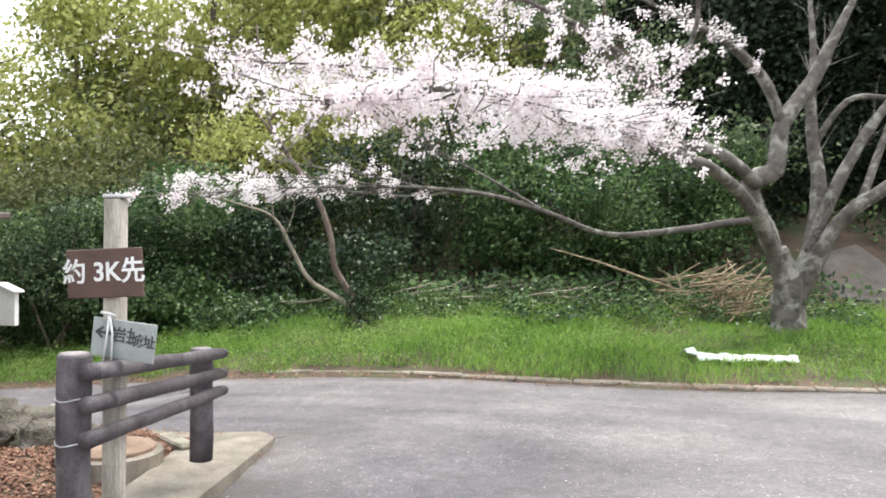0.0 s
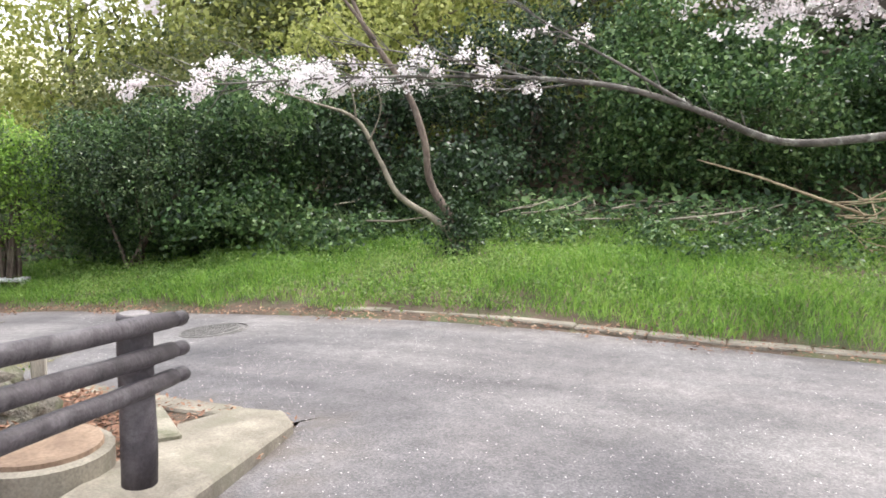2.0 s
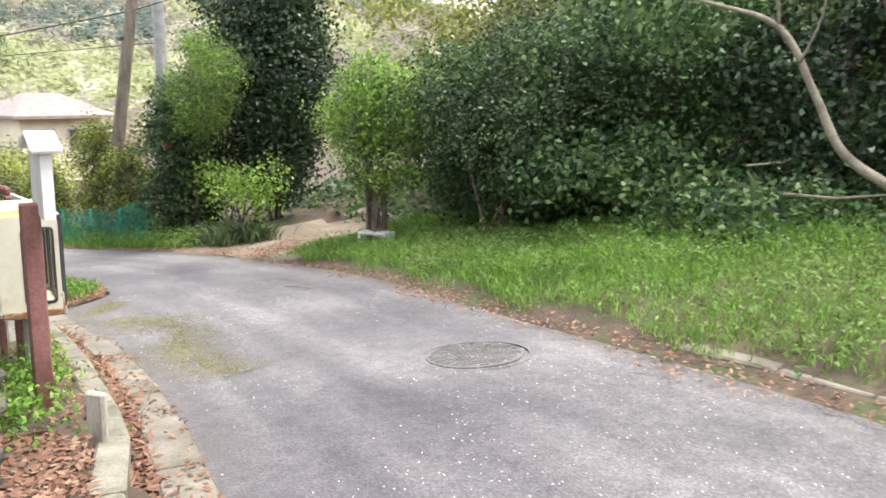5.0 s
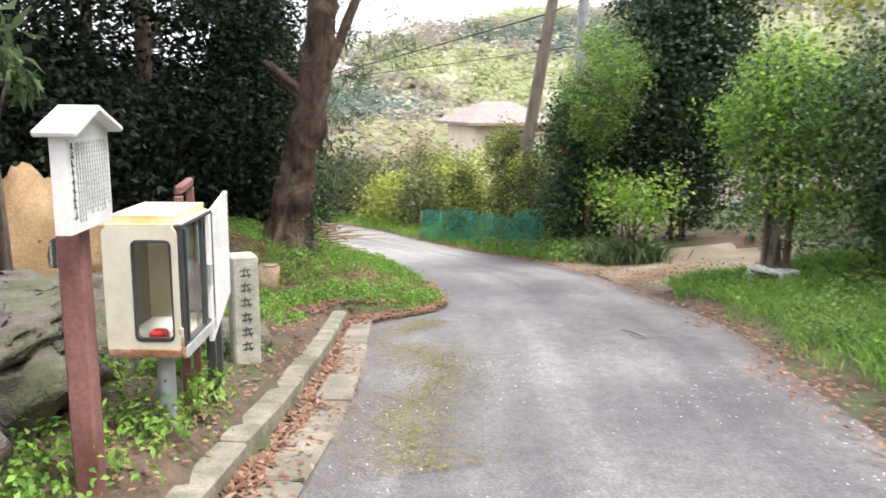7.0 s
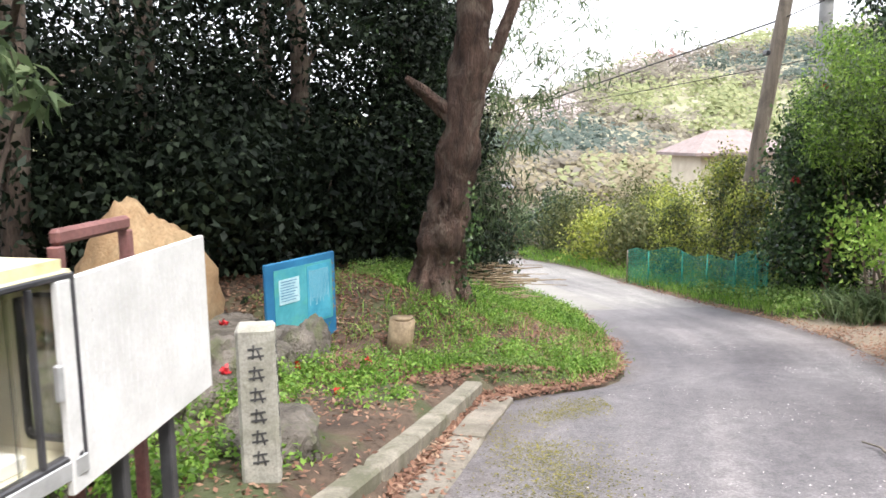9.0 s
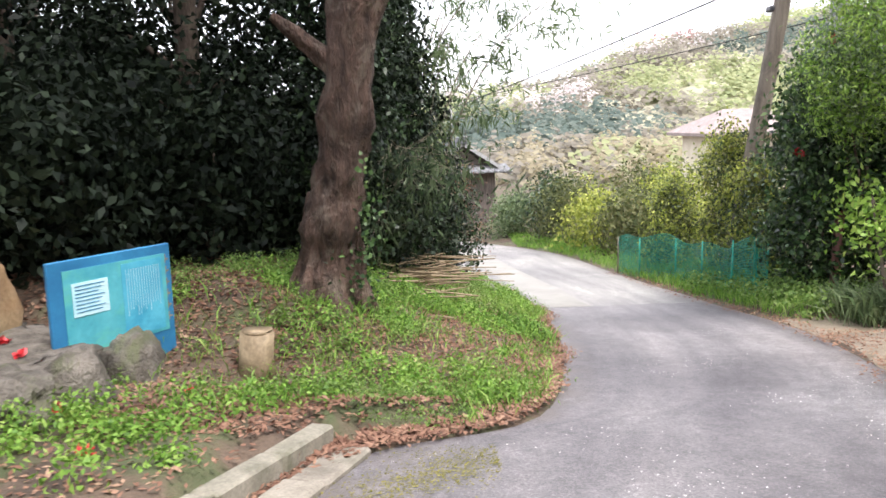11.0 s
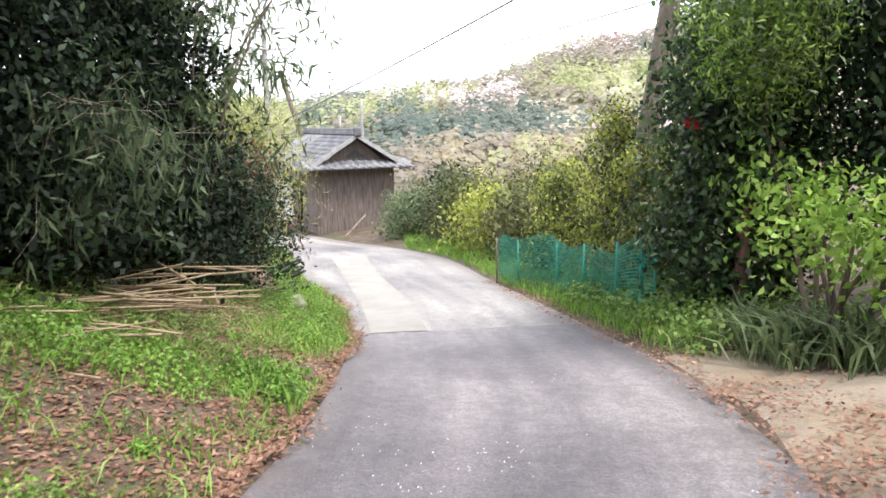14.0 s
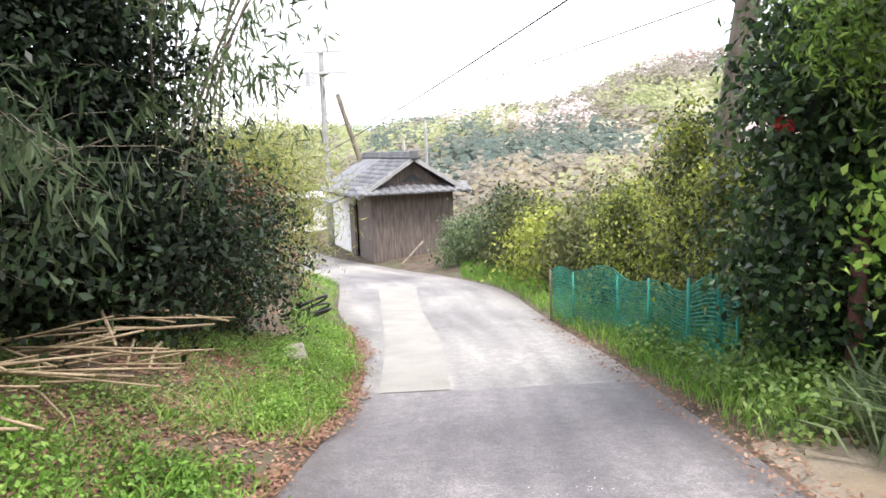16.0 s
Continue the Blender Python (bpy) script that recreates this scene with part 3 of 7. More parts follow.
bmesh.ops.bevel(bm, geom=bm.edges[:], offset=0.015, segments=1, affect="EDGES")
tagged(part("fence_slab", bm, CONCRETE), "cracked concrete slab edging the asphalt", "slab", kind="structure")


# ---- log-pattern fence ----
def log_post(h, r):
    rings = [(0.0, r), (0.25 * h, r * 1.02), (0.5 * h, r * 0.99), (0.75 * h, r * 1.01), (h - 0.015, r), (h, r * 0.93)]
    v, f = tubes([[(0.002 * math.sin(9 * z), 0, z, q) for z, q in rings]], 16, 0.06)
    return shape(v, f, "post", (), True)


fence = thing("log_fence", "dark brown log-pattern concrete fence on a slab", "fence", (-1.5, 3.3, 0.13))
for x, y, z0, h in ((-1.5, 3.3, 0.13, 0.88), (-1.46, 4.92, 0.13, 0.68), (-1.62, 1.6, 0.13, 0.95)):
    o = part("post", log_post(h, 0.068), FENCE, fence)
    o.location = (x + 1.5, y - 3.3, z0 - 0.13)
    c = part("cap", shape(*tubes([[(0, 0, 0, 0.058), (0, 0, 0.004, 0.055)]], 16), "cap", (), False), FENCE_CUT, o, "pale worn cap")
    c.location = (0, 0, h)
for zt in (0.12, 0.52, 0.7):
    loop_ = [(0.071 * math.cos(2 * math.pi * k / 16), 0.071 * math.sin(2 * math.pi * k / 16), zt + 0.006 * math.sin(k), 0.0035) for k in range(17)]
    part("wire_tie", shape(*tubes([loop_], 5), "wire_tie", (), True), GALV, fence, "thin grey wire round the post")
for za, zb in ((0.945, 0.755), (0.815, 0.63), (0.675, 0.52)):
    pts = [(0.085 + 0.02 * k / 8 + 0.004 * math.sin(k * 2.3), 0.02 + 1.86 * k / 8 - 0.1, za - 0.13 + (zb - za) * k / 8, 0.036 * (1 + 0.05 * math.sin(3.1 * k))) for k in range(9)]
    o = part("rail", shape(*tubes([pts], 12, 0.12), "rail", (), True), FENCE, fence)
    e0, e1 = pts[-2], pts[-1]
    tip = [(e1[0], e1[1] + 0.0, e1[2], 0.03), (e1[0], e1[1] + 0.09, e1[2] - 0.01, 0.033), (e1[0], e1[1] + 0.1, e1[2] - 0.012, 0.026)]
    part("rail_end", shape(*tubes([tip], 12, 0.1), "rail_end", (), True), FENCE, o, "notched rail end")


# ---- writing helpers: strokes are thin bars on a board's face ----
def bars(strokes, thick, depth=0.002):
    """Flat bars between pairs of points (x0, z0, x1, z1) on a face that looks along -y."""
    v, f = [], []
    for x0, z0, x1, z1 in strokes:
        L = math.hypot(x1 - x0, z1 - z0) + 1e-9
        ux, uz = (x1 - x0) / L, (z1 - z0) / L
        a, h, b = L / 2 + thick * 0.4, thick / 2, len(v)
        mx, mz = (x0 + x1) / 2, (z0 + z1) / 2
        for y in (-depth / 2, depth / 2):
            v += [(mx + ux * p - uz * q, y, mz + uz * p + ux * q) for p, q in ((-a, -h), (a, -h), (a, h), (-a, h))]
        f += [(b, b + 1, b + 2, b + 3), (b + 7, b + 6, b + 5, b + 4), (b, b + 4, b + 5, b + 1), (b + 1, b + 5, b + 6, b + 2), (b + 2, b + 6, b + 7, b + 3), (b + 3, b + 7, b + 4, b)]
    return shape(v, f, "bars")


def lettering(text, size, mat, parent, at, rx=90, rz=0, label=""):
    cu = bpy.data.curves.new("lettering", "FONT")
    cu.body, cu.size, cu.extrude, cu.align_x, cu.align_y, cu.offset = text, size, 0.0015, "CENTER", "CENTER", size * 0.018
    tmp = new("lettering_curve", cu)
    me = bpy.data.meshes.new_from_object(tmp.evaluated_get(bpy.context.evaluated_depsgraph_get()))
    bpy.data.objects.remove(tmp)
    me.materials.clear()
    me.materials.append(mat)
    o = part("lettering", me, mat, parent, label)
    o.matrix_basis = pose(*at, rx, 0, rz)
    return o


# way-marker post with its two boards
marker = thing("way_marker", "weathered wooden post with brown and grey direction boards", "signpost", (-1.455, 3.6, 0.2), -10)
part("post", block(0.085, 0.075, 1.46, (0, 0, 0), 0.012, 0.006, 3), SIGNWOOD, marker)
part("post_cap", block(0.1, 0.08, 0.015, (0.01, 0, 1.46), 0.003), GALV, marker)
bd = part("board", block(0.36, 0.02, 0.215, (0.045, -0.055, 1.02), 0.004, 0.002), BROWNPAINT, marker, "brown painted board with white lettering")
bd.rotation_euler = (0, radians(-3), 0)
lettering("約 3K先", 0.115, WHITEPAINT, bd, (0.045, -0.0675, 1.13), label="white hand-painted lettering")
gb = part("direction_board", block(0.3, 0.012, 0.17, (0.0, -0.075, 0.76), 0.003), GREYPLATE, marker, "grey-green board with a black arrow")
gb.rotation_euler = (0, radians(6), 0)
part("arrow", bars([(-0.125, 0.868, -0.055, 0.868), (-0.125, 0.868, -0.1, 0.888), (-0.125, 0.868, -0.1, 0.848)], 0.012), INK, gb).location = (0, -0.083, 0)
lettering("岩", 0.07, INK, gb, (-0.02, -0.0835, 0.862), label="black brushed character")
lettering("城址", 0.06, INK, gb, (0.095, -0.0835, 0.848), label="black brushed characters")
part("writing", bars([(0.02, 0.885, 0.05, 0.883), (0.035, 0.9, 0.03, 0.835), (0.018, 0.84, 0.052, 0.842), (0.02, 0.862, 0.05, 0.86)], 0.007), INK, gb, "faded black writing").location = (0, -0.083, 0)
part("rope", shape(*tubes([[(0.03, -0.09, 0.95, 0.006), (0.025, -0.1, 0.86, 0.005), (0.0, -0.095, 0.74, 0.005), (-0.01, -0.05, 0.72, 0.005)],
                           [(0.03, -0.09, 0.95, 0.006), (0.05, -0.1, 0.87, 0.005), (0.04, -0.095, 0.73, 0.005)], [(-0.01, -0.09, 0.96, 0.006), (0.03, -0.095, 0.955, 0.008), (0.055, -0.08, 0.945, 0.005)]], 6), "rope", (), True), PAPER, marker, "white tied cord")


# ---- cherry tree leaning over the lane ----
CH = (4.45, 10.5)
ch_z = land1(*CH)
def rel(p):
    return [(x - CH[0], y - CH[1], z - ch_z + 0.05, r) for x, y, z, r in p]


cherry_limbs = [
    [(4.5, 10.55, 0.15, 0.34), (4.47, 10.5, 0.5, 0.26), (4.47, 10.47, 0.85, 0.24), (4.42, 10.44, 1.15, 0.17), (4.3, 10.35, 1.4, 0.11)],
    [(4.42, 10.45, 0.8, 0.13), (4.2, 10.3, 1.35, 0.12), (3.75, 9.8, 1.85, 0.1), (3.1, 9.0, 2.2, 0.085), (2.35, 7.9, 2.3, 0.07), (1.55, 6.6, 2.32, 0.055), (0.75, 5.3, 2.3, 0.035), (0.1, 4.5, 2.32, 0.02), (-0.7, 4.3, 2.2, 0.01)],
    [(4.56, 10.5, 0.7, 0.15), (4.69, 10.5, 1.11, 0.15), (4.86, 10.6, 1.7, 0.13), (4.95, 10.7, 2.22, 0.12), (4.91, 10.9, 3.22, 0.09), (4.98, 11.0, 4.0, 0.06), (5.0, 11.2, 5.0, 0.03)],
    [(4.5, 10.5, 0.55, 0.14), (4.63, 10.5, 0.82, 0.14), (4.99, 10.3, 1.7, 0.12), (5.5, 10.0, 2.19, 0.1), (6.2, 9.7, 2.6, 0.07), (6.9, 9.5, 2.9, 0.04)],
    [(4.45, 10.45, 1.0, 0.16), (4.1, 10.4, 1.69, 0.15), (3.89, 10.3, 2.22, 0.13), (4.2, 10.3, 2.41, 0.14), (4.33, 10.4, 2.99, 0.13), (4.76, 10.5, 3.6, 0.11), (5.09, 10.6, 4.2, 0.08), (5.36, 10.7, 4.68, 0.05)],
    [(3.94, 10.2, 2.2, 0.1), (3.33, 9.9, 2.58, 0.085), (2.6, 9.5, 2.62, 0.06), (1.91, 9.2, 2.61, 0.04), (1.46, 9.0, 2.74, 0.02)],
    [(3.9, 10.2, 1.75, 0.06), (3.55, 10.2, 1.72, 0.055), (2.9, 10.1, 1.62, 0.05), (2.0, 9.9, 1.56, 0.042), (1.2, 9.6, 1.82, 0.036), (0.55, 9.5, 2.0, 0.03), (-0.2, 9.4, 2.07, 0.024), (-1.0, 9.1, 2.06, 0.018), (-1.8, 8.6, 2.0, 0.012), (-2.4, 7.9, 1.9, 0.008), (-2.9, 7.35, 1.83, 0.004)],
    [(1.2, 9.6, 1.82, 0.022), (0.5, 9.4, 2.2, 0.016), (-0.1, 9.2, 2.5, 0.01), (-0.5, 9.0, 2.75, 0.006)],
    [(-0.2, 9.4, 2.07, 0.014), (-0.9, 9.2, 2.2, 0.01), (-1.7, 8.9, 2.3, 0.006)],
    [(-0.6, 9.25, 2.07, 0.012), (-1.3, 9.0, 2.14, 0.009), (-2.0, 8.7, 2.12, 0.006), (-2.6, 8.4, 2.05, 0.003)],
    [(-1.0, 9.1, 2.06, 0.01), (-1.5, 8.95, 1.98, 0.008), (-2.1, 8.8, 1.97, 0.005), (-2.7, 8.5, 1.88, 0.003)],
    [(0.2, 9.45, 2.04, 0.014), (-0.4, 9.5, 1.98, 0.01), (-1.2, 9.3, 2.02, 0.008), (-1.9, 9.0, 1.95, 0.004)],
    [(2.35, 7.9, 2.3, 0.05), (1.9, 7.2, 2.75, 0.04), (1.2, 6.3, 3.05, 0.028), (0.4, 5.6, 3.2, 0.015)],
    [(1.55, 6.6, 2.32, 0.035), (0.9, 6.4, 2.55, 0.025), (-0.2, 5.9, 2.7, 0.014), (-1.2, 5.4, 2.65, 0.007)],
    [(4.92, 10.85, 2.75, 0.06), (5.25, 10.6, 3.33, 0.05), (5.7, 10.4, 3.35, 0.04), (6.6, 10.2, 3.3, 0.02)],
    [(4.73, 10.5, 1.35, 0.1), (5.03, 10.4, 2.21, 0.1), (5.38, 10.4, 2.86, 0.085), (5.64, 10.3, 3.28, 0.06), (6.1, 10.1, 4.1, 0.03)],
    [(5.2, 10.2, 1.85, 0.07), (5.5, 10.3, 2.6, 0.06), (5.9, 10.4, 3.6, 0.04), (6.1, 10.4, 4.6, 0.02)],
    [(4.33, 10.4, 2.99, 0.09), (3.99, 10.2, 3.53, 0.08), (3.38, 9.9, 3.94, 0.06), (2.71, 9.5, 4.1, 0.035), (1.94, 9.0, 4.27, 0.015)],
    [(1.9, 7.2, 2.75, 0.03), (2.1, 6.8, 3.3, 0.022), (1.9, 6.3, 4.0, 0.012)],
]
cherry = thing("cherry_tree", "blossoming cherry tree with grey spreading limbs on the grass bank", "tree", (CH[0], CH[1], ch_z - 0.05))
v, f = tubes([limb([(x, y, z, 0.84 * r) for x, y, z, r in rel(p)], 5) for p in cherry_limbs], 9, 0.22)
part("trunk", shape(v, f, "trunk", (), True), BARK_GREY, cherry)
# twigs off the outer limbs, and the blossom along them
twigs, spots = [], []
tr = np.random.default_rng(3)
for idx, m in ((1, 150), (12, 34), (13, 84), (5, 7), (17, 9), (18, 8), (6, 14), (7, 2), (8, 6), (9, 12), (10, 9), (11, 4)):
    line = limb(rel(cherry_limbs[idx]), 5)
    lo = {1: 0.6, 6: 0.68, 17: 0.3, 5: 0.5}.get(idx, 0.2)
    for _ in range(m):
        k = int(len(line) * (lo + (1 - lo) * tr.random()))
        b = line[min(k, len(line) - 1)]
        w = tr.normal(size=3) * (0.28, 0.28, 0.1) * (1.35 if idx in (1, 12, 13) else 0.7)
        if idx == 6:
            w = w * 0.6
        e = b[:3] + w
        mid = b[:3] + w * 0.5 + tr.normal(size=3) * 0.03
        twigs.append([(*b[:3], 0.005), (*mid, 0.004), (*e, 0.002)])
        for u in np.linspace(0.25, 1.05, 5):
            spots.append(b[:3] + w * u + tr.normal(size=3) * 0.035)
for idx, m in ((6, 46), (7, 12), (8, 14), (9, 12), (10, 10), (11, 12), (5, 22), (17, 26), (2, 18), (3, 18), (4, 24), (15, 16), (12, 20)):
    line = limb(rel(cherry_limbs[idx]), 5)
    for _ in range(m):
        k = int(len(line) * (0.35 + 0.6 * tr.random()))
        k = min(k, len(line) - 2)
        b, along = line[k], line[k + 1][:3] - line[k][:3]
        along = along / (np.linalg.norm(along) + 1e-6)
        w = (along * 0.8 + tr.normal(size=3) * (0.35, 0.35, 0.3) + (0, 0, 0.12)) * tr.uniform(0.2, 0.65)
        twigs.append([(*b[:3], 0.007), (*(b[:3] + w * 0.5 + tr.normal(size=3) * 0.03), 0.005), (*(b[:3] + w), 0.002)])
v, f = tubes(twigs, 4, 0, False)
tagged(part("fine_twig_mass", shape(v, f, "fine_twig_mass"), BARK_GREY, cherry), kind="stuff")
spots = np.array(spots)
cl = np.repeat(spots, 20, 0) + tr.normal(size=(len(spots) * 20, 3)) * 0.024
part("blossom", quads("blossom", leaf_quads(cl, tr.normal(size=cl.shape), 0.026, 0.024, 0, 1.0, 0.1), BLOSSOM), None, cherry, "pale pink blossom")

# ---- ivy-footed leaning tree ----
IV = (-1.14, 11.6)
ivz = land1(*IV)
ivy_tree = thing("leaning_tree", "leaning forked tree with an ivy-covered foot", "tree", (IV[0], IV[1], ivz - 0.05))
pale_stem = [[(0, 0, 0, 0.12), (-0.1, 0, 0.25, 0.09), (-0.35, 0, 0.45, 0.055), (-0.75, -0.1, 0.72, 0.042), (-1.0, -0.1, 1.15, 0.038), (-1.25, -0.2, 1.6, 0.028), (-1.7, -0.4, 1.78, 0.016), (-2.3, -0.5, 1.95, 0.008)],
             [(-1.25, -0.2, 1.6, 0.016), (-1.3, -0.3, 1.95, 0.01), (-1.6, -0.4, 2.2, 0.005)], [(-1.1, -0.15, 1.35, 0.014), (-0.95, -0.2, 1.75, 0.009), (-1.05, -0.3, 2.1, 0.005)]]
dark_stem = [[(0, 0, 0.1, 0.11), (-0.18, 0.05, 0.5, 0.07), (-0.42, 0.1, 0.9, 0.058), (-0.5, 0.1, 1.4, 0.052), (-0.75, 0.15, 2.0, 0.045), (-1.4, 0.2, 3.0, 0.035), (-1.6, 0.2, 4.4, 0.016)],
             [(-1.1, 0.1, 2.55, 0.03), (-1.7, 0.1, 3.3, 0.02), (-2.3, 0.1, 4.3, 0.01)], [(-1.4, 0.2, 3.0, 0.025), (-1.0, 0.1, 3.7, 0.016), (-0.9, 0.1, 4.6, 0.008)]]
for stem, m in ((pale_stem, TWIG), (dark_stem, BARK)):
    v, f = tubes([limb([(x, y, z, 0.8 * r) for x, y, z, r in p], 5) for p in stem], 8, 0.15)
    part("trunk", shape(v, f, "trunk", (), True), m, ivy_tree)
part("ivy", crown_mesh("ivy", [(-0.03, 0, 0.2, 0.24, 0.24, 0.3), (-0.1, 0, 0.42, 0.17, 0.17, 0.2)], 1500, 0.05, 0.045, LEAF_DARK, 0.6), None, ivy_tree, "dark ivy round the foot")

# ---- the wooded slope behind the lane ----
def wall_tree(x, y, h, spread, mat, n, group="trees on the wooded slope", low=0.2, label="evergreen tree hung with ivy on the wooded slope", size=0.085, seed=0, droop=0.3):
    q = np.random.default_rng(seed)
    blobs = []
    for k in range(9):
        t = (k + 0.5) / 9
        blobs.append((q.normal() * spread * 0.45, q.normal() * spread * 0.3 - 0.2 * spread * (1 - t), h * (low + (1 - low) * t), spread * q.uniform(0.4, 0.65), spread * q.uniform(0.35, 0.55), h * q.uniform(0.1, 0.17)))
    paths = [[(0, 0, 0, 0.13), (0.1, 0, h * 0.4, 0.1), (0.0, 0.1, h * 0.9, 0.04)]]
    for b in blobs[::2]:
        paths.append([(0.05, 0, b[2] * 0.7, 0.05), (b[0] * 0.5, b[1] * 0.5, b[2] * 0.9, 0.03), (b[0], b[1], b[2], 0.012)])
    return tree("evergreen_tree", label, "tree", (x, y), paths, [crown_mesh("crown", blobs, n, size, size * 0.62, mat, droop, 0.75)], group)


# nearest row: ivy thicket, then taller trees up the slope
k = 0
for x, y, h, s, m, n in ((-7.4, 14.4, 2.6, 1.5, LEAF_IVY, 12000), (-5.9, 13.9, 2.7, 1.5, LEAF_IVY, 12000), (-4.4, 13.7, 3.0, 1.5, LEAF_IVY, 15000), (-2.8, 14.2, 2.7, 1.4, LEAF_DARK, 13000),
                         (-0.6, 15.6, 3.2, 1.6, LEAF_DARK, 9000), (0.9, 14.5, 3.3, 1.3, LEAF_IVY, 15000), (2.6, 14.3, 2.7, 1.4, LEAF_IVY, 15000), (4.4, 14.6, 2.3, 1.3, LEAF_IVY, 12000)):
    k += 1
    wall_tree(x, y, 0.83 * h, s, m, n, seed=k, low=0.08)
# right-hand trees wear shade-dark leaves to blacken the hollow behind the cherry
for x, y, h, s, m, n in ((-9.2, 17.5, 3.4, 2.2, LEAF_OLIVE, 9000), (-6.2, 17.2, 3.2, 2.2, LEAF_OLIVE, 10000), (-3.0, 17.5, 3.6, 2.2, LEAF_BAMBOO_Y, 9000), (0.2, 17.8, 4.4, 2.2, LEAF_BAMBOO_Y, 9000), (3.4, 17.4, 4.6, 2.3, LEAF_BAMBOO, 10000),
                         (5.6, 18.2, 6.5, 2.2, LEAF_GROVE_SHADE, 13000), (10.2, 17.4, 7.0, 2.6, LEAF_GROVE_SHADE, 16000), (7.8, 20.0, 7.5, 2.8, LEAF_GROVE_SHADE, 16000), (12.4, 14.5, 6.5, 2.6, LEAF_GROVE_SHADE, 9000), (6.4, 16.4, 5.0, 1.8, LEAF_GROVE_SHADE, 12000), (9.2, 15.9, 5.0, 1.8, LEAF_GROVE_SHADE, 12000)):
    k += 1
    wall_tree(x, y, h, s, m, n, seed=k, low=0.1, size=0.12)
for x, y, h, s, m, n in ((-14.5, 24, 8.0, 3.4, LEAF_BAMBOO_Y, 9000), (-10.5, 23, 8.0, 3.0, LEAF_BAMBOO_Y, 9000), (-6.5, 22.5, 7.0, 3.0, LEAF_BAMBOO_Y, 8000), (-2.5, 22, 6.0, 2.8, LEAF_BAMBOO_Y, 7000), (1.5, 22.5, 7.0, 3.0, LEAF_OLIVE, 7000), (6, 22, 8.0, 3.2, LEAF_GROVE_SHADE, 9000), (11, 20, 9.0, 3.4, LEAF_GROVE_SHADE, 9000)):
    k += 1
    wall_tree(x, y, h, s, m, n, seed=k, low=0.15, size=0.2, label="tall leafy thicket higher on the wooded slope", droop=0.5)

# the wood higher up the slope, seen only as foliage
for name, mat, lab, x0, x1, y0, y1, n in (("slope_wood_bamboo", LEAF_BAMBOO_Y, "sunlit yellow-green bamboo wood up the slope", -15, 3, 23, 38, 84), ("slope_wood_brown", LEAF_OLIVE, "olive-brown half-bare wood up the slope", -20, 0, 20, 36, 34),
                                          ("slope_wood_dark", LEAF_GROVE_SHADE, "dark evergreen wood up the slope", 1, 26, 20, 38, 90)):
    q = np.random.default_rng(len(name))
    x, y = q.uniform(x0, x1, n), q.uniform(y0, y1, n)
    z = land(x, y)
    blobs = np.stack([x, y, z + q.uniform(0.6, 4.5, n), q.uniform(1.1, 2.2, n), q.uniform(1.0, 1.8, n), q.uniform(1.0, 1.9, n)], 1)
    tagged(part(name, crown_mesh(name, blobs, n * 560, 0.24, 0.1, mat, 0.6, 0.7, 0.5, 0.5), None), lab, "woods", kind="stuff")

# ---- shrubs along the lane, opposite the stones ----
bush("hedge_shrub", "grey-green hedge shrub with a dense dark inside", (-6.2, 13.0), [(0, 0.1, 1.15, 1.1, 0.7, 0.75), (0.9, 0.1, 1.3, 0.9, 0.7, 0.75), (-0.8, 0.1, 1.45, 0.8, 0.7, 0.75), (0.2, 0.2, 2.0, 0.9, 0.6, 0.6), (1.5, 0.3, 2.0, 0.8, 0.6, 0.6)], 9000, 0.06, 0.035, LEAF_DARK, extra=((LEAF_IVY, 8000, 0.06, 0.034), (LEAF_BAMBOO, 5000, 0.06, 0.03)))
bush("lime_shrub", "shrub with fresh lime-green shoots", (-8.1, 12.85), [(0.1, 0, 1.25, 0.65, 0.5, 0.5), (-0.3, 0, 1.75, 0.6, 0.5, 0.5), (0.3, 0, 1.95, 0.6, 0.5, 0.45), (-0.1, 0, 2.25, 0.4, 0.35, 0.35)], 5000, 0.055, 0.03, LEAF_BAMBOO, extra=((LEAF_LIME, 9000, 0.06, 0.035),), stems=14)
bush("dark_conifer", "dark dense evergreen beside the driveway", (-13.6, 15.2), [(0, 0, 1.6, 1.1, 1.0, 1.2), (0.1, 0, 2.8, 1.4, 1.2, 1.1), (-0.2, 0, 3.9, 1.35, 1.2, 1.1), (0.1, 0.1, 5.0, 1.2, 1.0, 1.0), (0, 0, 6.0, 0.9, 0.8, 1.0)], 46000, 0.1, 0.055, LEAF_DARK, category="tree")
bush("camellia", "glossy dark camellia hung with creepers", (-14.4, 13.75), [(0, 0, 0.9, 0.75, 0.7, 0.8), (0.1, 0, 1.9, 0.8, 0.75, 0.8), (0.2, 0, 2.5, 0.65, 0.6, 0.5)], 8000, 0.085, 0.048, LEAF_DARK, extra=((LEAF_IVY, 13000, 0.085, 0.05),), stems=8, category="tree")
bush("garden_shrub", "shrub with bright lime leaves over bare stems", (-12.7, 13.75), [(0, -0.15, 1.1, 0.4, 0.35, 0.3), (0.4, -0.1, 0.95, 0.4, 0.35, 0.28), (-0.4, -0.2, 1.3, 0.35, 0.3, 0.25), (0.8, 0.1, 1.2, 0.4, 0.35, 0.28)], 1500, 0.085, 0.045, LEAF_LIME, stems=8, shell=0.9, lump=0.8)
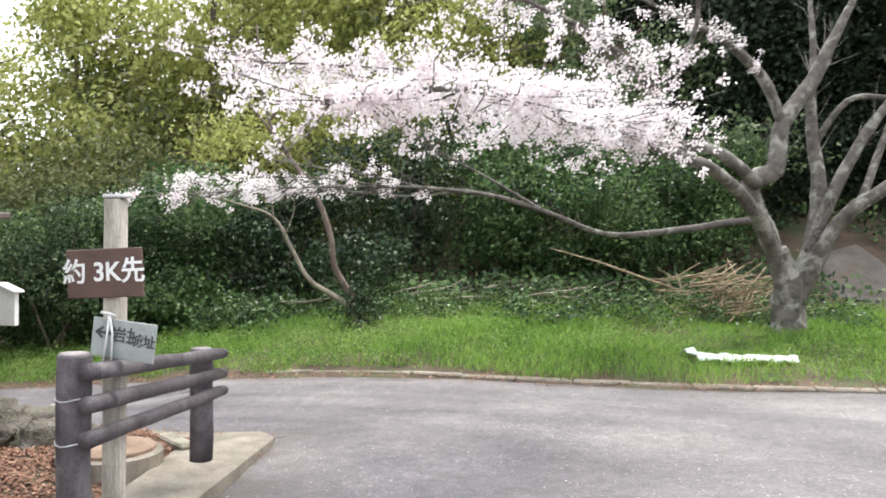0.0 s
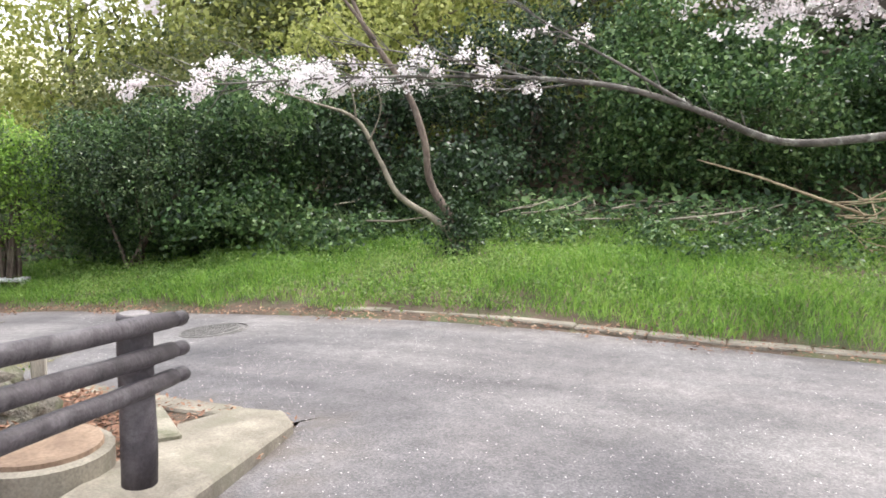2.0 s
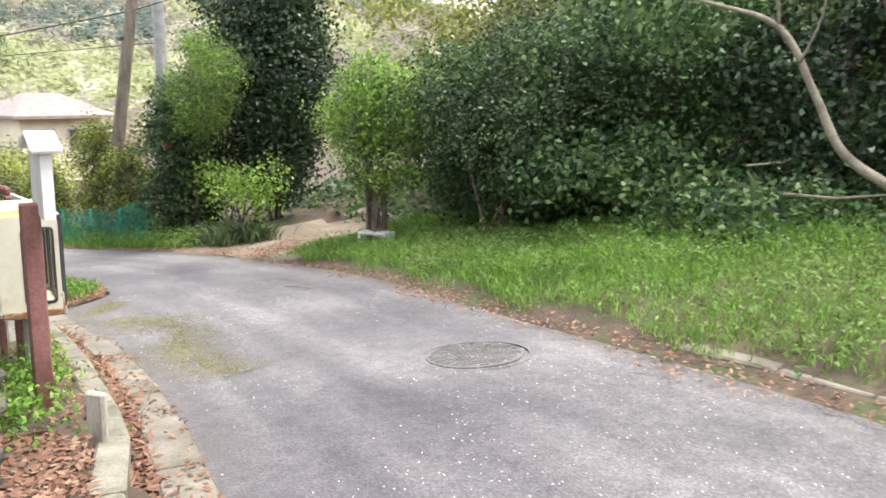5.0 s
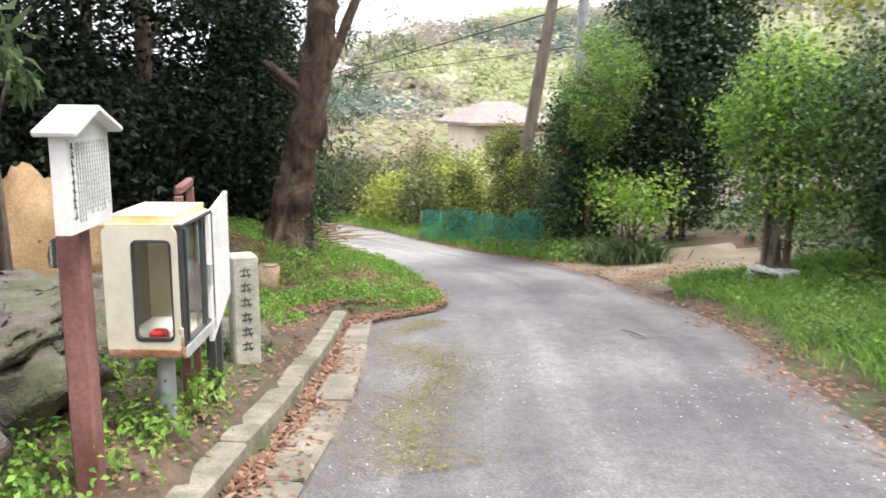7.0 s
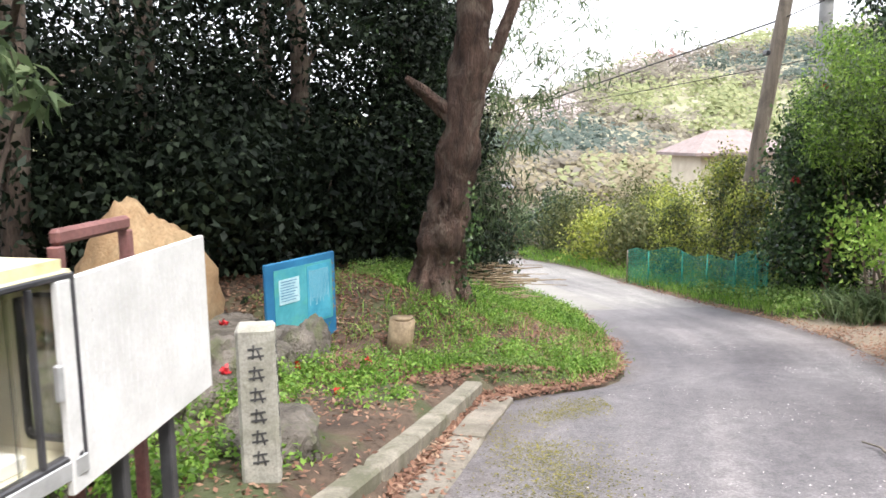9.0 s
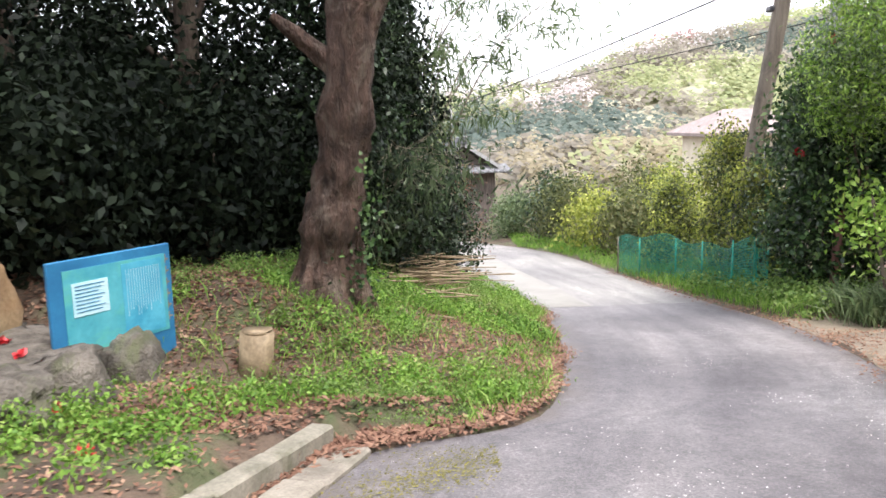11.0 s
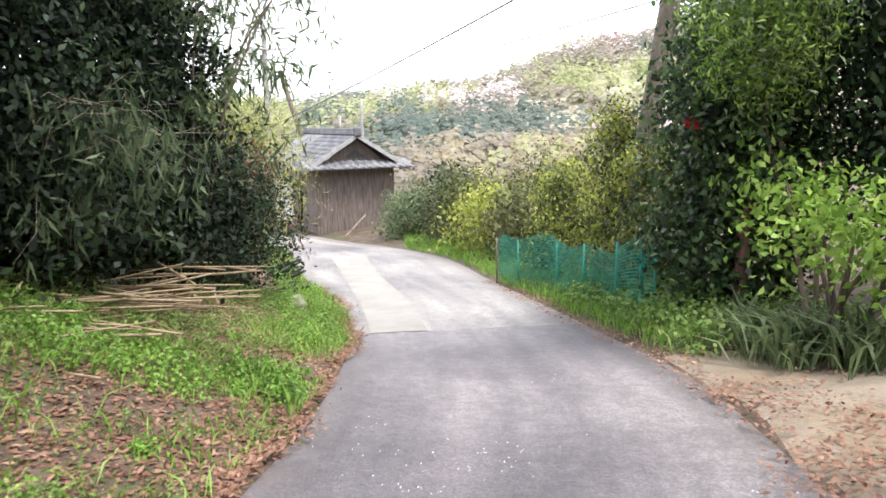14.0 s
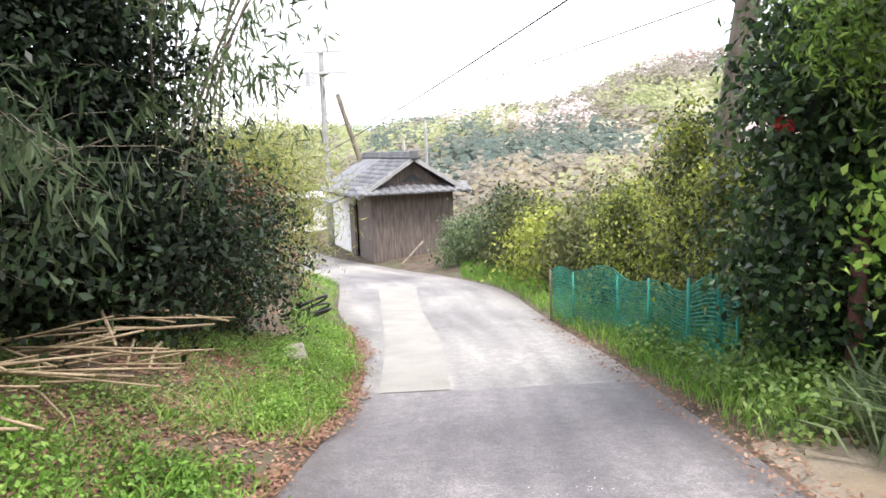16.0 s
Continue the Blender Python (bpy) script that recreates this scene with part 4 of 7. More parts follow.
bush("feathery_tree", "light green feathery tree by the driveway", (-14.1, 14.1), [(0.8, -0.75, 2.2, 0.4, 0.4, 0.3), (1.0, -0.75, 2.6, 0.5, 0.45, 0.4), (0.5, -0.75, 2.85, 0.45, 0.4, 0.4), (1.3, -0.65, 3.15, 0.5, 0.4, 0.4), (0.9, -0.75, 3.5, 0.35, 0.35, 0.35)], 7000, 0.07, 0.022, LEAF_LIME, category="tree", stems=3, extra=((LEAF_BAMBOO, 5000, 0.08, 0.02),))
for (x, y), hs, seed in (((-16.7, 13.75), 0.78, 1), ((-18.1, 13.75), 1.05, 2), ((-20.1, 13.35), 0.7, 3)):
    bush("privet_shrub", "yellow-green shrub behind the green mesh", (x, y), [(0, 0, 0.7 * hs, 0.65, 0.5, 0.6 * hs), (0.3, 0, 1.4 * hs, 0.4, 0.4, 0.5 * hs), (-0.35, 0, 1.75 * hs, 0.38, 0.36, 0.55 * hs), (0.05, 0, 2.1 * hs, 0.25, 0.25, 0.4 * hs)], 3600, 0.075, 0.04, LEAF_OLIVE, "yellow-green shrubs", extra=((LEAF_YELLOW, 4200, 0.075, 0.04), (LEAF_DARK, 2500, 0.06, 0.035)), stems=7, lump=0.7)
for x, y, w, h, m in ((-23.5, 13.3, 1.3, 1.1, LEAF_OLIVE), (-26, 12.9, 1.4, 1.2, LEAF_YELLOW), (-29, 12.6, 1.6, 1.4, LEAF_OLIVE), (-32, 12.4, 1.5, 1.5, LEAF_DARK), (-33.4, 11.2, 1.2, 1.2, LEAF_BAMBOO), (-27, 15.5, 2.2, 1.6, LEAF_YELLOW), (-31, 15.5, 2.4, 1.8, LEAF_OLIVE)):
    bush("field_shrub", "olive scrub along the lower lane", (x, y), [(0, 0, h * 0.5, w, w * 0.7, h * 0.6), (w * 0.4, 0, h * 0.9, w * 0.6, w * 0.5, h * 0.5), (-w * 0.4, 0.2, h * 0.8, w * 0.6, w * 0.5, h * 0.55)], 3500, 0.13, 0.07, m, "scrub along the lane")

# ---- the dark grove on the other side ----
def grove_tree(x, y, h, spread, n, seed, low=0.22, mat=LEAF_GROVE_SHADE, r=0.14, size=0.11):
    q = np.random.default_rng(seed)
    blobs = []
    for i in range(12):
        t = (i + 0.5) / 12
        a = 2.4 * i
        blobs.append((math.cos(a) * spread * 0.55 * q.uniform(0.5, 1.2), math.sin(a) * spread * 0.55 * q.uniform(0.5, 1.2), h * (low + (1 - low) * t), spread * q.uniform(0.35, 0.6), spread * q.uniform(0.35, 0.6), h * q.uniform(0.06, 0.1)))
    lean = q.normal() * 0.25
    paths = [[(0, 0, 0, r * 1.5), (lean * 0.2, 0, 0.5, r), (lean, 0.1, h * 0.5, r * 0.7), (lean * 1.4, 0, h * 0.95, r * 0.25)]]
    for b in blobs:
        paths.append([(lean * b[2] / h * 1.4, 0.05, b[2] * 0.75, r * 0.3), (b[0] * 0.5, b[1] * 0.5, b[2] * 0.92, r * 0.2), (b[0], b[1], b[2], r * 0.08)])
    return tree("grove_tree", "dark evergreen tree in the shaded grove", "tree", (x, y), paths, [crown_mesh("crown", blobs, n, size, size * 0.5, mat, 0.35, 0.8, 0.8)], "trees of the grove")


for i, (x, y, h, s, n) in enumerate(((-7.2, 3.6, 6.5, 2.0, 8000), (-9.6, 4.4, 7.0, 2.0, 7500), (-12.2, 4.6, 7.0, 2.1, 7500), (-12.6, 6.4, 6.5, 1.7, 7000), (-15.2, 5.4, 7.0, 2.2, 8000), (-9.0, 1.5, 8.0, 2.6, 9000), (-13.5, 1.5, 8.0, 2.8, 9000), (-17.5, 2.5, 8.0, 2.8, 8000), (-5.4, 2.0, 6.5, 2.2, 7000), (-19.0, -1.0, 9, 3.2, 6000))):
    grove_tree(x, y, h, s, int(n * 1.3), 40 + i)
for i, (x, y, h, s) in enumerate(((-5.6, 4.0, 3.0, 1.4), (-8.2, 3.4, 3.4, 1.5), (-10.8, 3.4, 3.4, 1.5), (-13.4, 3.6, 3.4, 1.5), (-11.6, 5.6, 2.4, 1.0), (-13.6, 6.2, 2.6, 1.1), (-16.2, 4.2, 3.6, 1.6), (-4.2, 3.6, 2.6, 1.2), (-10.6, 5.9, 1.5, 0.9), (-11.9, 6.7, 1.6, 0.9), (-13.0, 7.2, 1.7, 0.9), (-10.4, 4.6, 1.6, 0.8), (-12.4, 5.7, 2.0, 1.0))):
    bush("grove_shrub", "dark evergreen shrub in the shade of the grove", (x, y), [(0, 0, h * 0.25, s, s * 0.8, h * 0.3), (s * 0.4, 0.2, h * 0.6, s * 0.8, s * 0.7, h * 0.3), (-s * 0.4, 0, h * 0.75, s * 0.7, s * 0.6, h * 0.28)], 6000, 0.1, 0.055, LEAF_GROVE_SHADE, "shrubs of the grove")

bush("loquat", "young tree with whorls of large pale leaves", (-6.3, 5.9), [(0, 0, 1.75, 0.3, 0.3, 0.18), (0.35, 0.1, 1.95, 0.22, 0.22, 0.14), (-0.4, 0.1, 1.6, 0.25, 0.25, 0.14), (0.9, 0.2, 2.1, 0.25, 0.2, 0.16)], 260, 0.17, 0.045, LEAF_BAMBOO, stems=6, category="tree", droop=0.7, sprig=0.25, bark=BARK)

# big tree with flared roots and peeling bark
BT = (-10.45, 8.05)
btz = land1(*BT)
big = thing("old_tree", "old tree with flared roots and flaking red-brown bark on the verge", "tree", (BT[0], BT[1], btz - 0.1))
paths = [[(0.0, 0.0, 0.0, 0.26), (0.04, 0.0, 0.3, 0.23), (0.12, 0.07, 0.75, 0.2), (0.22, 0.17, 1.3, 0.185), (0.36, 0.29, 2.0, 0.165), (0.52, 0.36, 2.9, 0.145), (0.7, 0.42, 4.2, 0.12), (0.8, 0.5, 6.0, 0.07)]]
for a, reach in ((20, 0.42), (75, 0.36), (140, 0.34), (205, 0.4), (275, 0.44), (330, 0.36)):
    c, q = math.cos(radians(a)), math.sin(radians(a))
    paths.append([(c * reach, q * reach, -0.05, 0.06), (c * 0.27, q * 0.27, 0.14, 0.085), (c * 0.17, q * 0.17 + 0.02, 0.45, 0.09), (0.14 + c * 0.1, q * 0.1 + 0.1, 0.95, 0.075)])
paths += [[(0.3, 0.24, 1.75, 0.09), (0.33, 0.05, 1.95, 0.07), (0.36, -0.16, 2.12, 0.055), (0.38, -0.26, 2.2, 0.03)],
          [(0.34, 0.3, 1.9, 0.08), (0.4, 0.5, 2.3, 0.06), (0.4, 0.75, 2.9, 0.045), (0.3, 1.2, 3.9, 0.02)],
          [(0.6, 0.4, 3.4, 0.08), (1.1, 0.2, 4.2, 0.05), (1.6, -0.2, 4.8, 0.02)],
          [(0.0, -0.2, 0.1, 0.05), (0.06, -0.16, 0.55, 0.045), (0.1, -0.1, 0.95, 0.03)]]
v, f = tubes([limb(p, 8) for p in paths], 20, 0.42)
part("trunk", shape(v, f, "trunk", (), True), BARK_RED, big)
part("crown", crown_mesh("crown", [(0.0, 1.0, 4.6, 1.3, 0.9, 0.7), (1.4, 0.0, 4.9, 1.5, 1.2, 0.8), (0.6, 0.4, 6.0, 1.7, 1.5, 1.0), (0.2, 1.0, 3.7, 0.6, 0.6, 0.4), (1.0, -1.4, 3.3, 0.8, 0.8, 0.5)], 9000, 0.1, 0.045, LEAF_GROVE_SHADE, 0.4, 0.8, 0.8), None, big)
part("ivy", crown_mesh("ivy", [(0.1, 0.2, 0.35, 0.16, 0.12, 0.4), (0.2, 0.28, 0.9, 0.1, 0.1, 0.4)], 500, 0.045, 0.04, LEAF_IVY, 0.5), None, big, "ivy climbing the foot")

# evergreen mass past the old tree, shade in its leaf colour, and bamboo over it
bush("evergreen_shrub", "tall dark evergreen shrub over the verge", (-13.5, 7.75), [(0.3, 0.1, 0.55, 1.2, 0.9, 0.75), (0.2, -0.2, 4.5, 0.9, 0.8, 0.9), (-0.6, -0.1, 4.2, 0.9, 0.8, 0.9), (0, 0, 0.6, 1.3, 0.9, 0.8), (0.5, -0.1, 1.6, 1.2, 0.9, 0.9), (-0.4, 0.2, 1.8, 1.1, 0.8, 0.8), (0.3, 0, 2.8, 1.1, 0.8, 0.9), (0.1, -0.3, 3.7, 0.9, 0.8, 0.8), (-1.0, 0.2, 0.9, 0.9, 0.6, 0.7)], 30000, 0.08, 0.045, LEAF_GROVE_SHADE, stems=10, category="tree", extra=((LEAF_DARK, 9000, 0.08, 0.045),))
bush("evergreen_shrub", "tall dark evergreen shrub beside the bamboo", (-14.9, 8.2), [(0, 0.1, 0.5, 0.9, 0.8, 0.6), (0.2, 0, 1.3, 0.85, 0.7, 0.7), (0, -0.1, 2.1, 0.8, 0.7, 0.7), (0.2, -0.2, 2.9, 0.75, 0.65, 0.7), (-0.1, -0.2, 3.6, 0.6, 0.55, 0.6)], 20000, 0.08, 0.045, LEAF_GROVE_SHADE, stems=9, category="tree", extra=((LEAF_DARK, 5000, 0.08, 0.045),))
bush("verge_shrub", "tangled shrub with brown twigs at the lane's edge", (-16.3, 8.75), [(0, 0, 0.6, 0.9, 0.7, 0.6), (0.4, 0, 1.2, 0.8, 0.6, 0.6), (-0.6, 0, 1.1, 0.8, 0.5, 0.5)], 9000, 0.06, 0.03, LEAF_DARK, stems=10, extra=((LEAF_DRY, 1800, 0.07, 0.02),))
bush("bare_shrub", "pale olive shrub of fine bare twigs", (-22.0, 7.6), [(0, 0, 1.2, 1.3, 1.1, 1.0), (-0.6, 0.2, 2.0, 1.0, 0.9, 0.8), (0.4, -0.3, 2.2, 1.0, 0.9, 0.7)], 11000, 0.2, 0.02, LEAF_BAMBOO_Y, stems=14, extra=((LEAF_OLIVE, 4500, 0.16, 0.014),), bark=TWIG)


def bamboo(foot, culms, seed, n_leaf, label, mat=LEAF_BAMBOO, hgt=4.5, lean=(0.2, 0.5), droop=0.7):
    q = np.random.default_rng(seed)
    z = land1(*foot)
    ob = thing("bamboo", label, "bamboo", (foot[0], foot[1], z - 0.05), group="bamboo")
    pts = []
    for c in range(culms):
        a, L = q.uniform(0, 6.28), hgt * q.uniform(0.8, 1.15)
        bx, by = q.normal() * 0.25, q.normal() * 0.25
        dx, dy = q.normal() * 0.4 + lean[0], q.normal() * 0.4 + lean[1]
        line = spline([(bx, by, 0, 0.016), (bx + dx * 0.25, by + dy * 0.2, L * 0.45, 0.013), (bx + dx * 0.7, by + dy * 0.7, L * 0.8, 0.008), (bx + dx * 1.4, by + dy * 1.4, L * 0.95, 0.003)], 6)
        paths = [line]
        for j in range(14):
            i = int(len(line) * q.uniform(0.35, 1)) - 1
            w = np.array([q.normal() * 0.4 + dx * 0.3, q.normal() * 0.4 + dy * 0.3, q.uniform(-0.35, 0.15)])
            e = line[i][:3] + w
            paths.append([(*line[i][:3], 0.003), (*(line[i][:3] + w * 0.5 + (0, 0, 0.06)), 0.002), (*e, 0.001)])
            for u in np.linspace(0.3, 1.0, 6):
                pts.append(line[i][:3] + w * u)
        part("culm", shape(*tubes(paths, 5, 0, False), "culm", (), True), TWIG, ob)
    pts = np.array(pts)
    p = pts[q.integers(0, len(pts), n_leaf)] + q.normal(size=(n_leaf, 3)) * 0.06
    part("leaves", quads("leaves", leaf_quads(p, q.normal(size=p.shape) * (1, 1, 0.4), 0.17, 0.024, droop, 0.3, 0.05), mat), None, ob, "long drooping leaves")
    return ob


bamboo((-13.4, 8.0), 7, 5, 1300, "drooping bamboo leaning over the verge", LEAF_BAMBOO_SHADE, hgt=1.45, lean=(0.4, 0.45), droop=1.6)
bamboo((-15.3, 8.4), 6, 6, 1700, "tall slender bamboo arching over the lane's edge", hgt=3.9, lean=(0.4, 1.0), droop=0.9)
bamboo((-16.6, 8.0), 7, 16, 2000, "tall slender bamboo against the sky", hgt=5.0, lean=(0.3, 1.0), droop=0.9)

# ---- far hill ----
hx, hy = axis([(-330, -60, 9)]), axis([(-160, 260, 9)])
HX, HY = np.meshgrid(hx, hy, indexing="ij")


CREST_Y, CREST = (-160, -30, -3, 19, 35, 67, 105, 150, 260), (6, 6.3, 7.4, 10.6, 12.8, 20.5, 28, 33, 37)


def hill_z(x, y):
    d = smooth_step(-62, -190, x)
    crest = np.interp(y, CREST_Y, CREST) + 0.7 * np.sin(y * 0.16) + 1.2 * np.sin(y * 0.07 + x * 0.05)
    return -5.3 + d * crest + 0.7 * np.sin(x * 0.11) * np.sin(y * 0.09) * d


hi = np.arange(HX.size).reshape(HX.shape)
hf = np.stack([hi[:-1, :-1], hi[1:, :-1], hi[1:, 1:], hi[:-1, 1:]], -1).reshape(-1, 4)
tagged(part("backdrop", shape(np.stack([HX.ravel(), HY.ravel(), hill_z(HX, HY).ravel()], 1), hf.tolist(), "backdrop", (), True), HILLSOIL), "far wooded hillside in spring colours, paled for haze", "hill", kind="structure")
# a ridge far beyond it, the haze painted on as blue
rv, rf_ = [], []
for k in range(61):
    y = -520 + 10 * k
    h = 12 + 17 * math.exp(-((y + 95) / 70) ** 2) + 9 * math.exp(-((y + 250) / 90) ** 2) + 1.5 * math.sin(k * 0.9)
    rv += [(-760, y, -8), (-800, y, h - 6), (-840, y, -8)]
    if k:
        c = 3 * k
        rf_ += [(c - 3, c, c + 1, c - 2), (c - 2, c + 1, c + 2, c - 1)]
tagged(part("backdrop_ridge", shape(rv, rf_, "backdrop_ridge", (), True), HAZE_BLUE), "distant mountain ridge painted blue for haze", "hill", kind="structure")
fr = np.random.default_rng(11)
hn = 4600
cx, cy = fr.uniform(-212, -62, hn), fr.uniform(-70, 185, hn)
tone = np.sin(cx * 0.085 + 1.5 * np.sin(cy * 0.07)) + np.sin(cy * 0.12 + 1.2 * np.sin(cx * 0.06) + 2) + 0.13 * fr.normal(size=hn)
size = fr.uniform(0.9, 2.4, hn)
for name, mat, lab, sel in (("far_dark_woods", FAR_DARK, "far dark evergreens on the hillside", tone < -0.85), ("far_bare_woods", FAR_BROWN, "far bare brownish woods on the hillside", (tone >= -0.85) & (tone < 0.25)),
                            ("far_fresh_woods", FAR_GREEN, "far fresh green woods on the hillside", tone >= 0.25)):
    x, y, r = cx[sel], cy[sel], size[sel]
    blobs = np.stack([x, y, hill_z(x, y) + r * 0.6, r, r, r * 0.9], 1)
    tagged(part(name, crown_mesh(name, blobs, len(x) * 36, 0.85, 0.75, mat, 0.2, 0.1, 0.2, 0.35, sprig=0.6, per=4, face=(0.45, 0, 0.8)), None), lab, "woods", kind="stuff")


def far_group(name, mat, lab, n, x0, x1, y0, y1, r0, r1, lift=0.7, base=None, leaf=0.5):
    x, y, r = fr.uniform(x0, x1, n), fr.uniform(y0, y1, n), fr.uniform(r0, r1, n)
    z = hill_z(x, y) if base is None else np.full(n, base)
    blobs = np.stack([x, y, z + r * lift, r, r, r * 0.9], 1)
    tagged(part(name, crown_mesh(name, blobs, n * 90, leaf * 1.15, leaf, mat, 0.2, 0.15, 0.25, 0.4, sprig=0.6, per=5, face=(0.45, 0, 0.8)), None), lab, "woods", kind="stuff")


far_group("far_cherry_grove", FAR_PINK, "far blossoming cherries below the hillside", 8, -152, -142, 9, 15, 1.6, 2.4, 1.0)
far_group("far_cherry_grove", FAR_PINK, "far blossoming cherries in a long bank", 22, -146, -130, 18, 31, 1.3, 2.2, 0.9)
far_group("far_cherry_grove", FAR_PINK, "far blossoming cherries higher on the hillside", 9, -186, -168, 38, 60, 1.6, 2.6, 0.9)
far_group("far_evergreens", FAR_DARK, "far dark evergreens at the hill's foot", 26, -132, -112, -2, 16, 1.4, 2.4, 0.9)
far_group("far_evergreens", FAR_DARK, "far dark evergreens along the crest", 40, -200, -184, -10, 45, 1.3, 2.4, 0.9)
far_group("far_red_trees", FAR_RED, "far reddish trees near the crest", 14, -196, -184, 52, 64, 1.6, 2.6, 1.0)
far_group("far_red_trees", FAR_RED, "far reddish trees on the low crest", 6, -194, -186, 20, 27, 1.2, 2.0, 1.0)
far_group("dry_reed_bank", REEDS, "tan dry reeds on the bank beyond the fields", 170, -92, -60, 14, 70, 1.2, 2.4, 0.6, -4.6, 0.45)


# ---- stones, boards and the glass case on the verge ----
def rock_mesh(sx, sy, sz, seed, detail=3, rough=0.28, flat=0.0, peak=0.0):
    """A broken, faceted stone."""
    bm = bmesh.new()
    bmesh.ops.create_icosphere(bm, subdivisions=detail, radius=1.0)
    off = Vector((seed * 3.7, seed * 1.9, seed * 5.3))
    for v in bm.verts:
        d = v.co.normalized()
        k = 1 + 1.2 * rough * noise.noise(d * 1.3 + off) + rough * 0.9 * abs(noise.noise(d * 2.6 + off)) + rough * 0.6 * abs(noise.noise(d * 5 + off)) + rough * 0.45 * noise.noise(d * 8 + off) + rough * 0.25 * noise.noise(d * 17 + off)
        c = d * k
        p = Vector((abs(c.x) ** 0.8 * (1 if c.x > 0 else -1), abs(c.y) ** 0.8 * (1 if c.y > 0 else -1), abs(c.z) ** 0.8 * (1 if c.z > 0 else -1)))
        if flat:
            p.z = min(p.z, flat + 0.08 * noise.noise(d * 5 + off))
        p.x *= 1 - peak * max(0.0, p.z + 0.1)
        v.co = Vector((p.x * sx, p.y * sy, p.z * sz))
    me = bpy.data.meshes.new("rock")
    bm.to_mesh(me)
    bm.free()
    me.polygons.foreach_set("use_smooth", [True] * len(me.polygons))
    return me


def rock(name, label, at, size, seed, mat=STONE, rz=0.0, rough=0.28, group="", flat=0.0, category="rock", top=None):
    ob = part(name, rock_mesh(*size, seed, 5 if max(size) > 0.6 else 4, rough, flat), mat)
    ob.matrix_basis = pose(*at, 0, 0, rz)
    return tagged(ob, label, category, group)


# retaining stones from the sign round to the monument
wr = np.random.default_rng(21)
for i, (x, y, z, sx, sy, sz) in enumerate(((-3.15, 5.95, -0.05, 0.32, 0.26, 0.2), (-3.75, 6.1, 0.0, 0.36, 0.28, 0.24), (-4.35, 6.2, -0.08, 0.34, 0.26, 0.22), (-4.95, 6.3, -0.12, 0.36, 0.28, 0.26), (-5.6, 6.3, -0.2, 0.4, 0.28, 0.25), (-6.3, 6.25, -0.3, 0.42, 0.3, 0.26), (-7.0, 6.4, -0.42, 0.4, 0.28, 0.24), (-7.6, 6.5, -0.5, 0.36, 0.26, 0.2),
                                           (-4.0, 5.7, 0.2, 0.3, 0.26, 0.16), (-3.3, 5.55, 0.18, 0.34, 0.26, 0.18), (-2.75, 5.75, 0.0, 0.24, 0.2, 0.16), (-8.05, 6.75, -0.62, 0.28, 0.22, 0.18), (-5.3, 5.9, 0.02, 0.3, 0.26, 0.18))):
    rock("field_stone", "mossy grey field stone in the retaining edge", (x, y, z), (sx, sy, sz), i + 1, STONE, wr.uniform(0, 90), 0.46, "retaining stones")
rock("cap_stone", "broad flat stone slab capping the retaining edge", (-4.75, 6.05, 0.16), (0.75, 0.42, 0.14), 31, STONE, -8, 0.3, flat=0.6)
rock("plinth_stone", "broad flat stone slab under the monument boulder", (-8.45, 6.2, -0.62), (0.95, 0.6, 0.2), 33, STONE, -20, 0.32, flat=0.6)
rock("standing_stone", "rounded upright stone in the verge", (-8.44, 6.98, -0.78), (0.2, 0.17, 0.34), 35, STONE, 20, 0.22)
rock("pointed_stone", "pointed grey stone before the blue board", (-9.18, 6.98, -0.86), (0.27, 0.17, 0.34), 37, STONE, 10, 0.2)
rock("low_stone", "low mossy stone beside the stone post", (-6.15, 7.25, -0.42), (0.26, 0.22, 0.14), 39, STONE, 10, 0.25)

monument = thing("monument_boulder", "ochre memorial boulder with a dark inscribed plaque", "monument", (-8.95, 5.72, -0.5), -45)
bo = part("boulder", rock_mesh(0.6, 0.32, 0.66, 44, 4, 0.24, 0.0, 0.5), OCHRE, monument)
bo.location = (0, 0, 0.25)
part("base", block(1.1, 0.36, 0.12, (0.0, 0.38, -0.12), 0.02, 0.01), STONE, monument, "grey stone sill")
part("plaque", block(0.5, 0.05, 0.34, (0.02, 0.32, 0.06), 0.008), PLAQUE, monument, "dark polished plaque")
wb = []
for c in range(7):
    zz = 0.36
    while zz > 0.1:
        L = wr.uniform(0.012, 0.03)
        wb.append((0.22 - c * 0.065, zz, 0.22 - c * 0.065 + 0.012, zz - L))
        zz -= L + 0.012
tagged(part("writing", bars(wb, 0.01), GREYINK, monument, "engraved pale writing"), kind="stuff").location = (0, 0.347, 0)


def text_columns(w, h, cols, x0, z0, seed, gap=0.6):
    """Unreadable upright writing as short bars in columns."""
    q = np.random.default_rng(seed)
    out = []
    for c in range(cols):
        x = x0 + w * (c + 0.5) / cols
        z, end = z0 + h, z0 + h * q.uniform(0.0, 0.25)
        while z > end:
            L = q.uniform(0.6, 1.6) * w / cols * gap
            out.append((x, z, x + 0.0005, z - L))
            z -= L + w / cols * 0.35
    return out


